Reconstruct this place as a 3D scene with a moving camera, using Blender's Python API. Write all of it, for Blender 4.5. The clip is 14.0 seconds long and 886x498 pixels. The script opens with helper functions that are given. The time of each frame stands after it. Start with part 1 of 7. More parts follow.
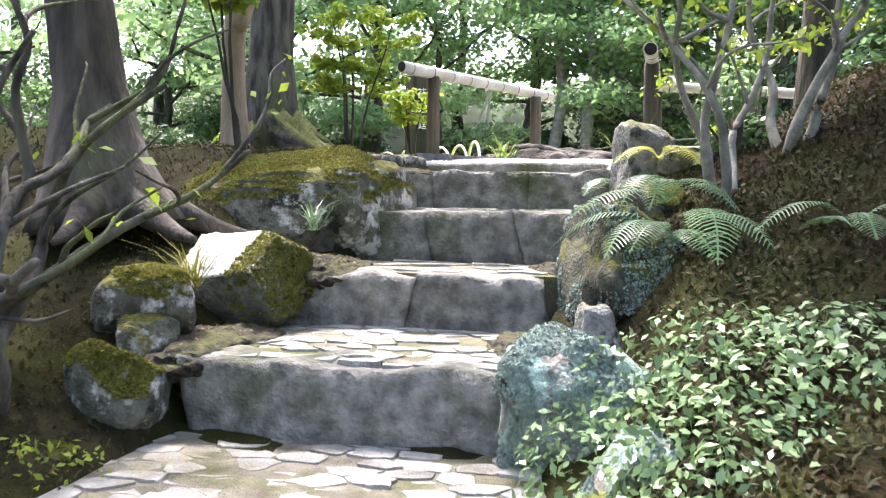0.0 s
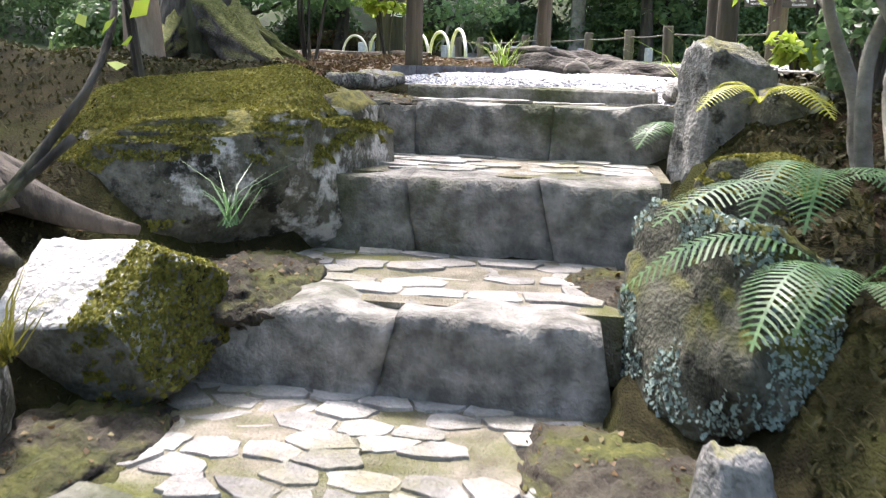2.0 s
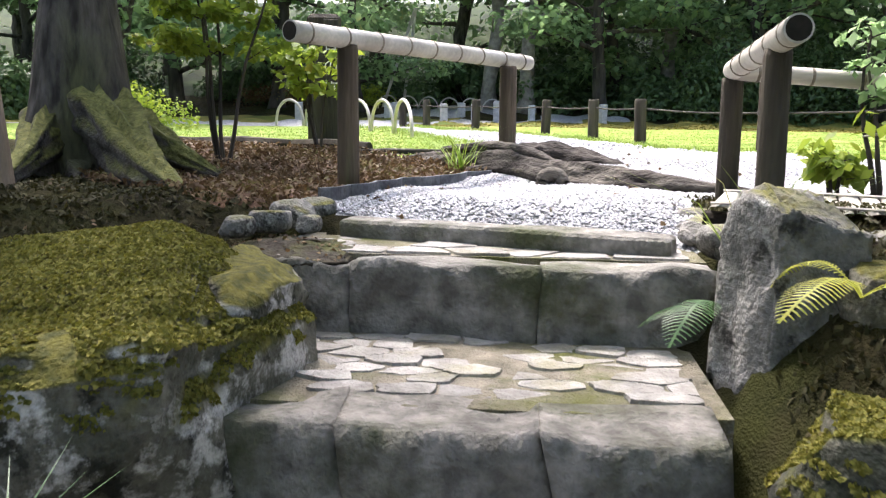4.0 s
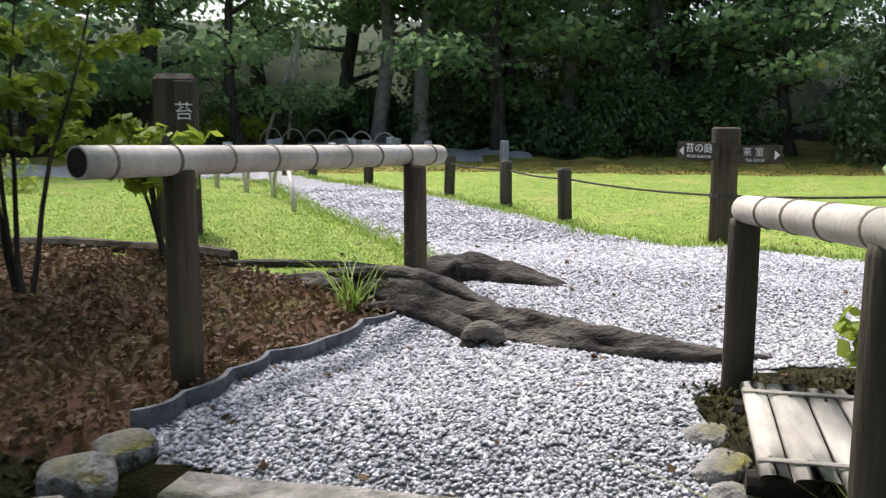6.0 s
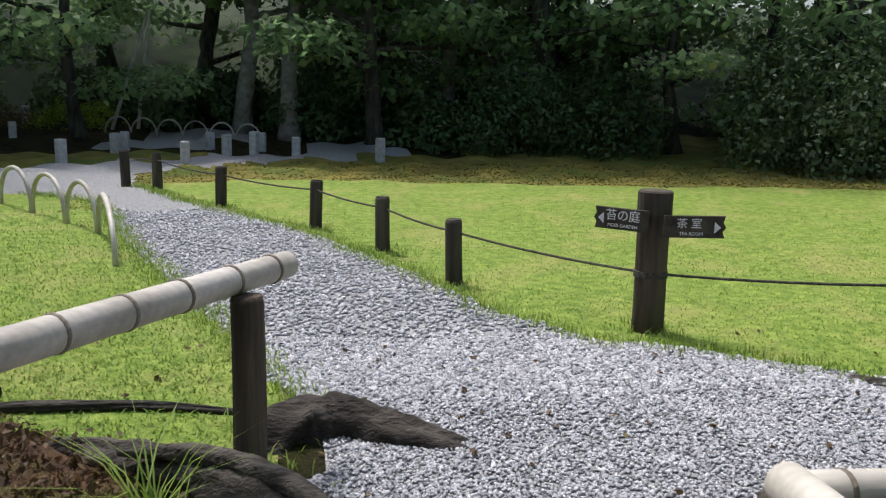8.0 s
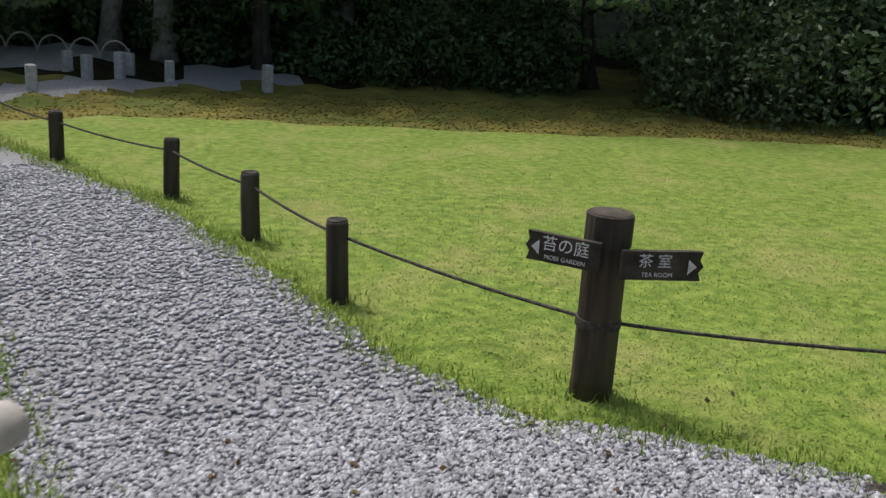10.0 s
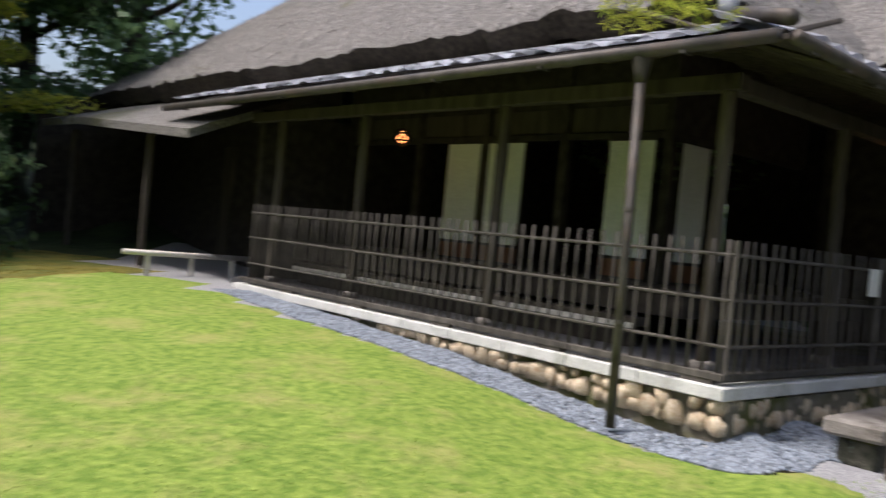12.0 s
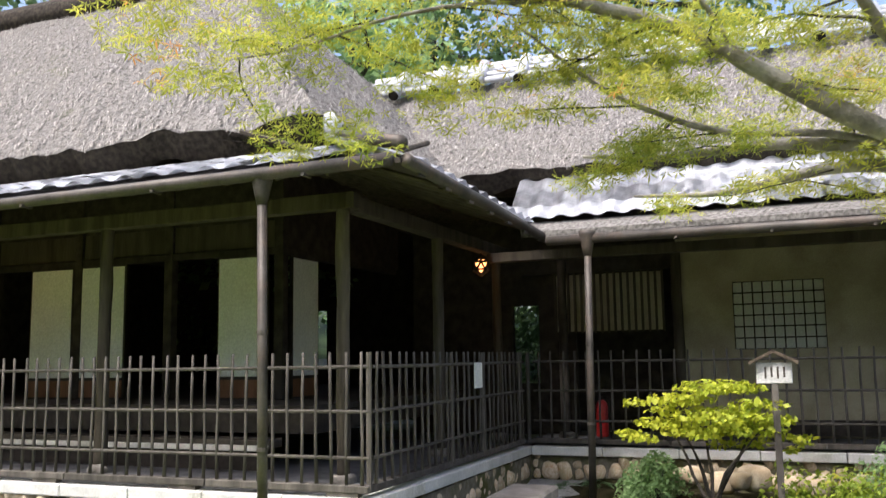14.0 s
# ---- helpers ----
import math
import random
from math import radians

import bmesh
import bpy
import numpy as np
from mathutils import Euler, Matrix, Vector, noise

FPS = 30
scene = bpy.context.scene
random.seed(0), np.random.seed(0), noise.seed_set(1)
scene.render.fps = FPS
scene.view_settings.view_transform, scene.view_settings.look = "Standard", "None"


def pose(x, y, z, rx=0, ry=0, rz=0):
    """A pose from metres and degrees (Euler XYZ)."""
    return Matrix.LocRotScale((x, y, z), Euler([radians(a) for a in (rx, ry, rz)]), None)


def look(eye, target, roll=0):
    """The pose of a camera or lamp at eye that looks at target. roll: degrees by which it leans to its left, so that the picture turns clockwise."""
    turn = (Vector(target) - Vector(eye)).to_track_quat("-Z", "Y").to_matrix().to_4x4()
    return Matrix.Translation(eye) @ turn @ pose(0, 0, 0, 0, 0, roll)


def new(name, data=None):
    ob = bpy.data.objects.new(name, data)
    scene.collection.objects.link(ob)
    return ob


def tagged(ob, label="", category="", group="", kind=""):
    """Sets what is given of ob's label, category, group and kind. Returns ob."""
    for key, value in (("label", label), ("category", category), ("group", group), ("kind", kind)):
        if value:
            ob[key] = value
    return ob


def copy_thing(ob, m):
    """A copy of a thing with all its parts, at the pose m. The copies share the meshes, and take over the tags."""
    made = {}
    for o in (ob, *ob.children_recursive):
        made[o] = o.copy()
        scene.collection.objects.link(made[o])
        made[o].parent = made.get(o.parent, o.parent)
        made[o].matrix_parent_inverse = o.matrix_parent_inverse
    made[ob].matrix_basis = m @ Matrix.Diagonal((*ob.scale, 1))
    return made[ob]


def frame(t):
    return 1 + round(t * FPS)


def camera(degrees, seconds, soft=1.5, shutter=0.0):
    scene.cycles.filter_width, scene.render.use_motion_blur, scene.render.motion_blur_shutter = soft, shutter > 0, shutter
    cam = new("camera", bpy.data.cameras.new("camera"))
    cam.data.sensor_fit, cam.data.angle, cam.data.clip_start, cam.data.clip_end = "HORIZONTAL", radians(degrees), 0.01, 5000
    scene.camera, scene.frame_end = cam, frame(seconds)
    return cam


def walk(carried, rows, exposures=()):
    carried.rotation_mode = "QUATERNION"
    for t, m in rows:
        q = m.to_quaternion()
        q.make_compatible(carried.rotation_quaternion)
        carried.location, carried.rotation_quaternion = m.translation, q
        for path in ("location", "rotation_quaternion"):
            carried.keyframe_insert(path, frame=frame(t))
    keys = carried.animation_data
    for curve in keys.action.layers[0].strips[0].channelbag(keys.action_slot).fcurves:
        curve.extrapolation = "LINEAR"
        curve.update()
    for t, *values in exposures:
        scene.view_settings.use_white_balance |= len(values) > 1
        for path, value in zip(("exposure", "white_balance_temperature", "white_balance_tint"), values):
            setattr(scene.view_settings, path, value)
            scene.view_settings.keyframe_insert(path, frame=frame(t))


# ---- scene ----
cam = camera(53.63, 14.0, soft=1.2, shutter=0.25)
# seconds, x, y, z, yaw, pitch, roll
PATH = [
    (0, 0.910, -2.807, -0.246, 10.83, -3.57, -0.62),
    (0.5, 0.889, -2.385, -0.206, 11.58, -3.53, -1.03),
    (1, 0.749, -1.985, -0.143, 11.89, -6.35, -1.27),
    (1.5, 0.611, -1.657, 0.007, 8.09, -11.85, -1.54),
    (2, 0.550, -1.302, 0.055, 9.04, -11.91, -1.36),
    (2.5, 0.447, -0.963, 0.189, 8.13, -9.47, -1.16),
    (2.7, 0.440, -0.845, 0.226, 6.90, -9.60, -0.81),
    (4.8, 0.265, 0.345, 0.524, 3.99, -8.56, -0.55),
    (5, 0.242, 0.488, 0.580, 2.66, -7.08, -0.72),
    (5.5, 0.249, 0.777, 0.726, -0.23, -7.38, -0.85),
    (6, 0.273, 1.133, 0.786, -1.68, -8.62, -0.27),
    (6.5, 0.290, 1.460, 0.937, -7.28, -14.15, -0.72),
    (7, 0.365, 1.709, 1.025, -9.76, -14.24, -1.13),
    (7.5, 0.382, 2.015, 1.100, -9.21, -9.90, -1.32),
    (10, 0.676, 3.490, 1.372, -15.65, -16.06, -3.63),
    (10.5, 0.847, 3.799, 1.392, -20.45, -14.73, -6.0),
    (11, 1.064, 3.982, 1.375, -38.40, -9.75, -8.9),
    (11.5, 1.470, 4.130, 1.275, -59.0, -5.7, -7.4),
    (12, 1.775, 4.205, 1.215, -80.05, -.93, -5.5),
    (12.5, 1.870, 4.359, 1.269, -96.21, -1.52, -2.30),
    (13, 1.952, 4.447, 1.312, -100.36, 1.09, -0.82),
    (13.5, 1.956, 4.505, 1.332, -104.30, 2.73, 0.07),
    (14, 1.884, 4.529, 1.309, -106.65, 7.14, 0.89),
]
walk(cam, [(t, pose(x, y, z, 90 + p, r, yw)) for t, x, y, z, yw, p, r in PATH],
     exposures=[(0, 2.82, 6300, 18), (1.0, 2.65, 6280, 17), (2.7, 2.3, 6260, 17), (4.8, 1.62, 6360, 16), (5.5, 1.3, 6310, 15), (6.5, 0.67, 6210, 12), (7.7, 0.47, 6160, 11), (9.8, -0.03, 6260, 13), (10.5, 0.02, 6210, 11), (11.0, 0.27, 6160, 11), (11.5, 0.37, 6310, 14), (12.5, 0.87, 6110, 15), (14.0, 1.2, 6260, 13)])

# ---- light: bright thin overcast, soft high sun ----
world = bpy.data.worlds.new("sky")
scene.world = world
world.use_nodes = True
_n, _l = world.node_tree.nodes, world.node_tree.links
SUN_EL, SUN_AZ = 62.0, -32.0
sky = _n.new("ShaderNodeTexSky")
sky.sky_type = 'NISHITA'
sky.sun_disc = False
sky.sun_elevation = radians(SUN_EL)
sky.sun_rotation = radians(SUN_AZ)
sky.air_density = 1.0
sky.dust_density = 5.0
_n["Background"].inputs[1].default_value = 0.15
_l.new(sky.outputs[0], _n["Background"].inputs[0])
sun_data = bpy.data.lights.new("sun", 'SUN')
sun_data.energy = 2.3
sun_data.angle = radians(7)
sun_data.color = (1.0, 0.96, 0.9)
sun = new("sun", sun_data)
_az, _el = radians(SUN_AZ), radians(SUN_EL)
_to = Vector((math.sin(_az) * math.cos(_el), math.cos(_az) * math.cos(_el), math.sin(_el)))
sun.matrix_world = look(_to * 40, (0, 0, 0))

# ---- materials ----


def mat(name, c1, c2, scale=8.0, rough=0.85, bump=0.3, c3=None, s3=1.5, t3=(0.5, 0.62), fine=60.0, stretch=(1, 1, 1), spec=0.3, rnd=0.0, island=0.0, metal=0.0, world_co=False):
    """Procedural surface: two colours by a mid-scale noise, a third in stains, fine grain in tint and relief."""
    m = bpy.data.materials.new(name)
    m.use_nodes = True
    nt = m.node_tree
    b = nt.nodes["Principled BSDF"]
    nd, ln = nt.nodes.new, nt.links.new
    co = nd("ShaderNodeTexCoord")
    geo = nd("ShaderNodeNewGeometry")
    mp = nd("ShaderNodeMapping")
    mp.inputs["Scale"].default_value = stretch
    ln(geo.outputs["Position"] if world_co else co.outputs["Object"], mp.inputs["Vector"])
    n1 = nd("ShaderNodeTexNoise")
    n1.inputs["Scale"].default_value, n1.inputs["Detail"].default_value = scale, 6
    n2 = nd("ShaderNodeTexNoise")
    n2.inputs["Scale"].default_value, n2.inputs["Detail"].default_value = fine, 3
    for n in (n1, n2):
        ln(mp.outputs[0], n.inputs["Vector"])
    r1 = nd("ShaderNodeValToRGB")
    r1.color_ramp.elements[0].position, r1.color_ramp.elements[1].position = 0.36, 0.66
    r1.color_ramp.elements[0].color, r1.color_ramp.elements[1].color = (*c1, 1), (*c2, 1)
    ln(n1.outputs["Fac"], r1.inputs[0])
    out = r1.outputs[0]
    if c3:
        n3 = nd("ShaderNodeTexNoise")
        n3.inputs["Scale"].default_value, n3.inputs["Detail"].default_value, n3.inputs["Roughness"].default_value = s3, 8, 0.65
        ln(mp.outputs[0], n3.inputs["Vector"])
        r3 = nd("ShaderNodeValToRGB")
        r3.color_ramp.elements[0].position, r3.color_ramp.elements[1].position = t3
        ln(n3.outputs["Fac"], r3.inputs[0])
        mx = nd("ShaderNodeMixRGB")
        ln(r3.outputs[0], mx.inputs[0])
        ln(out, mx.inputs[1])
        mx.inputs[2].default_value = (*c3, 1)
        out = mx.outputs[0]
    hv = nd("ShaderNodeHueSaturation")
    mr = nd("ShaderNodeMapRange")
    mr.inputs["To Min"].default_value, mr.inputs["To Max"].default_value = 0.7, 1.3
    ln(n2.outputs["Fac"], mr.inputs["Value"])
    val = mr.outputs[0]
    if rnd or island:
        src = nd("ShaderNodeObjectInfo").outputs["Random"] if rnd else geo.outputs["Random Per Island"]
        k = rnd or island
        m2 = nd("ShaderNodeMapRange")
        m2.inputs["To Min"].default_value, m2.inputs["To Max"].default_value = 1 - k, 1 + k
        ln(src, m2.inputs["Value"])
        ml = nd("ShaderNodeMath")
        ml.operation = 'MULTIPLY'
        ln(val, ml.inputs[0])
        ln(m2.outputs[0], ml.inputs[1])
        val = ml.outputs[0]
    ln(val, hv.inputs["Value"])
    ln(out, hv.inputs["Color"])
    ln(hv.outputs[0], b.inputs["Base Color"])
    b.inputs["Roughness"].default_value = rough
    b.inputs["Specular IOR Level"].default_value = spec
    b.inputs["Metallic"].default_value = metal
    if bump:
        ad = nd("ShaderNodeMath")
        ad.operation = 'ADD'
        ln(n1.outputs["Fac"], ad.inputs[0])
        ln(n2.outputs["Fac"], ad.inputs[1])
        bp = nd("ShaderNodeBump")
        bp.inputs["Strength"].default_value, bp.inputs["Distance"].default_value = bump, 0.012
        ln(ad.outputs[0], bp.inputs["Height"])
        ln(bp.outputs[0], b.inputs["Normal"])
    return m


def topped(name, base, top, lichen=None, low=0.35, high=0.75, patch=3.0):
    """Rock with its top colours (moss on most) on faces that look up, broken by noise, and lichen patches."""
    m = mat(name, *base, scale=14, rough=0.9, bump=1.0, fine=70, c3=[.32 * c for c in base[0]], s3=7.0, t3=(.5, .6))
    nt = m.node_tree
    nd, ln = nt.nodes.new, nt.links.new
    b = nt.nodes["Principled BSDF"]
    old = b.inputs["Base Color"].links[0].from_socket
    co = nd("ShaderNodeTexCoord")
    if lichen:
        nl = nd("ShaderNodeTexNoise")
        nl.inputs["Scale"].default_value, nl.inputs["Detail"].default_value, nl.inputs["Roughness"].default_value = 5.0, 9, 0.7
        ln(co.outputs["Object"], nl.inputs["Vector"])
        rl = nd("ShaderNodeValToRGB")
        rl.color_ramp.elements[0].position, rl.color_ramp.elements[1].position = lichen[1], lichen[1] + 0.08
        ln(nl.outputs["Fac"], rl.inputs[0])
        ml = nd("ShaderNodeMixRGB")
        ln(rl.outputs[0], ml.inputs[0])
        ln(old, ml.inputs[1])
        ml.inputs[2].default_value = (*lichen[0], 1)
        old = ml.outputs[0]
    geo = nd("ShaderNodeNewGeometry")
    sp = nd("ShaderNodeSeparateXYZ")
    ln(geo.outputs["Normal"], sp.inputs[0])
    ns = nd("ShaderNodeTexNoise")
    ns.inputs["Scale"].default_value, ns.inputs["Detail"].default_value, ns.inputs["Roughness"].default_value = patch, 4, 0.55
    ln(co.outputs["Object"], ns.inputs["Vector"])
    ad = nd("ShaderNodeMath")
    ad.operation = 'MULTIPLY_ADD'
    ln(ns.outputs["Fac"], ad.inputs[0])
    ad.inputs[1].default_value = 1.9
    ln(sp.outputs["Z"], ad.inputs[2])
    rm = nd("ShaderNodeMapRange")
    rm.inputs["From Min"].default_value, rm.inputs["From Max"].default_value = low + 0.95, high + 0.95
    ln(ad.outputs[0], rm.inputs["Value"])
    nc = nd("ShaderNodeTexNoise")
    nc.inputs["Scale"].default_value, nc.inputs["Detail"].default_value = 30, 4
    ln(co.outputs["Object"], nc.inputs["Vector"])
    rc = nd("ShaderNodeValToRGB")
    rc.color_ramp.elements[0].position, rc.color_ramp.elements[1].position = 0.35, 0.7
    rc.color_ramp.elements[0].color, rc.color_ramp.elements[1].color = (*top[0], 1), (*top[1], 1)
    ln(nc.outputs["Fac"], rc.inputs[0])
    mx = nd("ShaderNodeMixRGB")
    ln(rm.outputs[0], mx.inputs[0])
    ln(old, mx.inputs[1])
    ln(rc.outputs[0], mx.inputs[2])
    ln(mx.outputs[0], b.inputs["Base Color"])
    return m


def leaf_mat(name, c1, c2, c3=None, trans=0.35, rough=0.55, share=0.12):
    """Leaves: colour varies leaf by leaf and in drifts, light shines through."""
    m = bpy.data.materials.new(name)
    m.use_nodes = True
    nt = m.node_tree
    nd, ln = nt.nodes.new, nt.links.new
    b = nt.nodes["Principled BSDF"]
    geo = nd("ShaderNodeNewGeometry")
    r = nd("ShaderNodeValToRGB")
    e = r.color_ramp.elements
    e[0].color, e[1].color = (*c1, 1), (*c2, 1)
    if c3:
        e[1].position = 1 - share
        q = e.new(1.0)
        q.color = (*c3, 1)
    nz = nd("ShaderNodeTexNoise")
    nz.inputs["Scale"].default_value, nz.inputs["Detail"].default_value = 1.6, 4
    ln(geo.outputs["Position"], nz.inputs["Vector"])
    mx = nd("ShaderNodeMath")
    mx.operation = 'MULTIPLY_ADD'
    ln(nz.outputs["Fac"], mx.inputs[0])
    mx.inputs[1].default_value = 1.1
    sb = nd("ShaderNodeMath")
    sb.operation = 'MULTIPLY_ADD'
    ln(geo.outputs["Random Per Island"], sb.inputs[0])
    sb.inputs[1].default_value, sb.inputs[2].default_value = 0.7, -0.4
    ln(sb.outputs[0], mx.inputs[2])
    ln(mx.outputs[0], r.inputs[0])
    ln(r.outputs[0], b.inputs["Base Color"])
    b.inputs["Roughness"].default_value = rough
    b.inputs["Specular IOR Level"].default_value = 0.35
    tr = nd("ShaderNodeBsdfTranslucent")
    ln(r.outputs[0], tr.inputs["Color"])
    ms = nd("ShaderNodeMixShader")
    ms.inputs[0].default_value = trans
    ln(b.outputs[0], ms.inputs[1])
    ln(tr.outputs[0], ms.inputs[2])
    ln(ms.outputs[0], nt.nodes["Material Output"].inputs[0])
    return m


def glow(name, color, strength):
    m = bpy.data.materials.new(name)
    m.use_nodes = True
    b = m.node_tree.nodes["Principled BSDF"]
    b.inputs["Base Color"].default_value = (*color, 1)
    b.inputs["Emission Color"].default_value = (*color, 1)
    b.inputs["Emission Strength"].default_value = strength
    return m


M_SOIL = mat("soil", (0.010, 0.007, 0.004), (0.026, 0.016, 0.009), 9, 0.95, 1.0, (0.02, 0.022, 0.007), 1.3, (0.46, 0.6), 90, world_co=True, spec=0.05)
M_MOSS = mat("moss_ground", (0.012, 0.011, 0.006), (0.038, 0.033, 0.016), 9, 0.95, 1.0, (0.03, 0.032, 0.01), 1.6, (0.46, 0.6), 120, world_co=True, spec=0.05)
M_HILL = mat("wooded_hillside", (0.012, 0.022, 0.008), (0.04, 0.065, 0.02), 1.6, 0.95, 1.0, (0.035, 0.05, 0.015), 0.5, (0.5, 0.62), 9, world_co=True)
M_MOSSBROWN = mat("brown_moss_band", (0.11, 0.105, 0.02), (0.22, 0.185, 0.036), 3, 0.95, 0.6, (0.085, 0.125, 0.02), 0.7, (0.48, 0.64), 60, world_co=True)
M_LAWN = mat("lawn_turf", (0.125, 0.205, 0.024), (0.255, 0.335, 0.058), 14, 0.9, 1.0, (0.34, 0.315, 0.105), 1.7, (0.5, 0.76), 80, world_co=True)
M_GRAVEL = mat("gravel_bed", (0.24, 0.24, 0.245), (0.46, 0.46, 0.465), 60, 0.9, 1.0, None, fine=160, world_co=True)
M_PEBBLE = mat("gravel_stones", (0.31, 0.31, 0.325), (0.48, 0.48, 0.50), 30, 0.8, 0.2, None, fine=200, island=0.42)
M_BLUEPEB = mat("blue_grey_pebbles", (0.15, 0.175, 0.21), (0.27, 0.30, 0.34), 30, 0.7, 0.2, None, fine=200, island=0.45)
M_BED = mat("reddish_ground_cover_soil", (0.06, 0.032, 0.018), (0.12, 0.065, 0.035), 12, 0.95, 0.8, (0.09, 0.08, 0.02), 2.0, (0.5, 0.62), 150, world_co=True)
M_STEP = mat("granite_step", (0.105, 0.10, 0.088), (0.26, 0.246, 0.222), 13, 0.9, 1.0, (0.06, 0.066, 0.034), 2.2, (0.5, 0.66), 60, rnd=0.12)
M_COBBLE = mat("flagstone", (0.21, 0.20, 0.185), (0.39, 0.375, 0.35), 9, 0.85, 0.8, (0.24, 0.225, 0.15), 3.0, (0.52, 0.68), 90, rnd=0.2)
M_MORTAR = mat("earth_joint", (0.13, 0.115, 0.085), (0.26, 0.235, 0.185), 10, 0.95, 1.0, (0.10, 0.105, 0.03), 2.2, (0.46, 0.62), 120)
M_ROCKMOSS = topped("mossy_rock", ((0.07, 0.07, 0.05), (0.20, 0.19, 0.155)), ((0.045, 0.048, 0.010), (0.145, 0.13, 0.024)), ((0.52, 0.50, 0.47), 0.52), 0.42, 0.72, 3.2)
M_ROCKDARK = topped("dark_side_rock", ((0.04, 0.042, 0.028), (0.13, 0.125, 0.095)), ((0.05, 0.055, 0.012), (0.14, 0.135, 0.026)), ((0.26, 0.36, 0.31), 0.6), 0.3, 0.65, 3.0)
# light from above is put into the colour: upper faces paler than sides
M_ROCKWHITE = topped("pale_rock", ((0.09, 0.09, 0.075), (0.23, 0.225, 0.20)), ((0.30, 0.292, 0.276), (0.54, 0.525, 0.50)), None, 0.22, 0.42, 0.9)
M_ROCKLICHEN = topped("lichen_rock", ((0.15, 0.14, 0.12), (0.28, 0.26, 0.23)), ((0.10, 0.12, 0.04), (0.2, 0.2, 0.06)), ((0.30, 0.42, 0.37), 0.44), 0.85, 1.15)
M_ROCKGREY = topped("grey_rock", ((0.13, 0.126, 0.115), (0.30, 0.288, 0.268)), ((0.10, 0.10, 0.025), (0.19, 0.175, 0.045)), ((0.42, 0.42, 0.39), 0.58), 0.75, 1.1)
M_ROUND = mat("round_river_stone", (0.42, 0.32, 0.2), (0.58, 0.50, 0.38), 5, 0.6, 0.15, (0.40, 0.22, 0.11), 1.2, (0.55, 0.7), 80, rnd=0.3)
M_BARK = mat("grey_bark", (0.03, 0.026, 0.022), (0.13, 0.118, 0.10), 16, 0.95, 1.0, (0.10, 0.115, 0.045), 2.0, (0.54, 0.68), 60, stretch=(1, 1, 0.22))
M_BARKDARK = mat("dark_bark", (0.03, 0.026, 0.022), (0.10, 0.085, 0.07), 10, 0.95, 1.0, (0.09, 0.10, 0.05), 2.0, (0.56, 0.7), 50, stretch=(1, 1, 0.25))
M_BARKSMOOTH = mat("smooth_brown_bark", (0.20, 0.145, 0.10), (0.32, 0.25, 0.19), 6, 0.8, 0.3, (0.38, 0.34, 0.29), 3.0, (0.55, 0.7), 60, stretch=(1, 1, 0.3))
M_ROOT = mat("weathered_root", (0.022, 0.018, 0.015), (0.14, 0.125, 0.105), 14, 0.9, 1.0, (0.03, 0.027, 0.022), 3.0, (0.5, 0.62), 70, stretch=(0.4, 1, 1))
M_POST = mat("weathered_post", (0.05, 0.038, 0.027), (0.145, 0.112, 0.08), 10, 0.9, 0.6, (0.09, 0.10, 0.04), 2.5, (0.55, 0.7), 70, stretch=(1, 1, 0.12), rnd=0.15)
M_POSTDARK = mat("dark_weathered_post", (0.042, 0.035, 0.027), (0.115, 0.098, 0.074), 10, 0.9, 0.6, (0.022, 0.021, 0.017), 2.5, (0.5, 0.65), 70, stretch=(1, 1, 0.12), rnd=0.2)
M_BAMBOO = mat("bleached_bamboo", (0.42, 0.385, 0.33), (0.62, 0.58, 0.52), 5, 0.5, 0.12, (0.38, 0.34, 0.25), 2.0, (0.55, 0.75), 60, stretch=(0.2, 1, 1), spec=0.5)
M_SLATWHITE = mat("sun_bleached_split_bamboo", (0.60, 0.57, 0.50), (0.78, 0.76, 0.70), 6, 0.6, 0.15, (0.45, 0.41, 0.33), 2.0, (0.6, 0.78), 60, stretch=(1, 0.2, 1), rnd=0.1)
M_NODE = mat("bamboo_node", (0.16, 0.13, 0.10), (0.30, 0.26, 0.2), 12, 0.7, 0.2)
M_DARK = mat("near_black", (0.012, 0.01, 0.008), (0.03, 0.025, 0.02), 12, 0.95, 0.2)
M_ROPE = mat("dark_rope", (0.05, 0.045, 0.04), (0.10, 0.09, 0.08), 60, 0.95, 0.5)
M_WHITE = mat("white_paint", (0.72, 0.72, 0.7), (0.8, 0.8, 0.78), 20, 0.6, 0.05)
M_EDGE = mat("slate_edging", (0.07, 0.075, 0.085), (0.15, 0.155, 0.17), 15, 0.6, 0.3, rnd=0.2)
M_STONEPOST = mat("pale_stone_post", (0.42, 0.42, 0.40), (0.56, 0.55, 0.53), 15, 0.8, 0.3)
M_THATCH = mat("old_thatch", (0.10, 0.092, 0.082), (0.27, 0.255, 0.235), 30, 0.95, 1.0, (0.12, 0.125, 0.045), 0.55, (0.6, 0.76), 120)
M_STRAW = mat("thatch_straw", (0.15, 0.138, 0.125), (0.36, 0.34, 0.315), 30, 0.95, 0, None, fine=90, island=0.35)
M_BARKPALE = mat("pale_maple_bark", (0.17, 0.155, 0.13), (0.33, 0.31, 0.27), 9, 0.9, 0.6, (0.10, 0.09, 0.075), 2.5, (0.55, 0.7), 60)
M_BARKMOSS = topped("mossy_root_bark", ((0.055, 0.048, 0.04), (0.15, 0.14, 0.12)), ((0.07, 0.08, 0.02), (0.17, 0.165, 0.05)), None, 0.1, 0.55, 4.0)
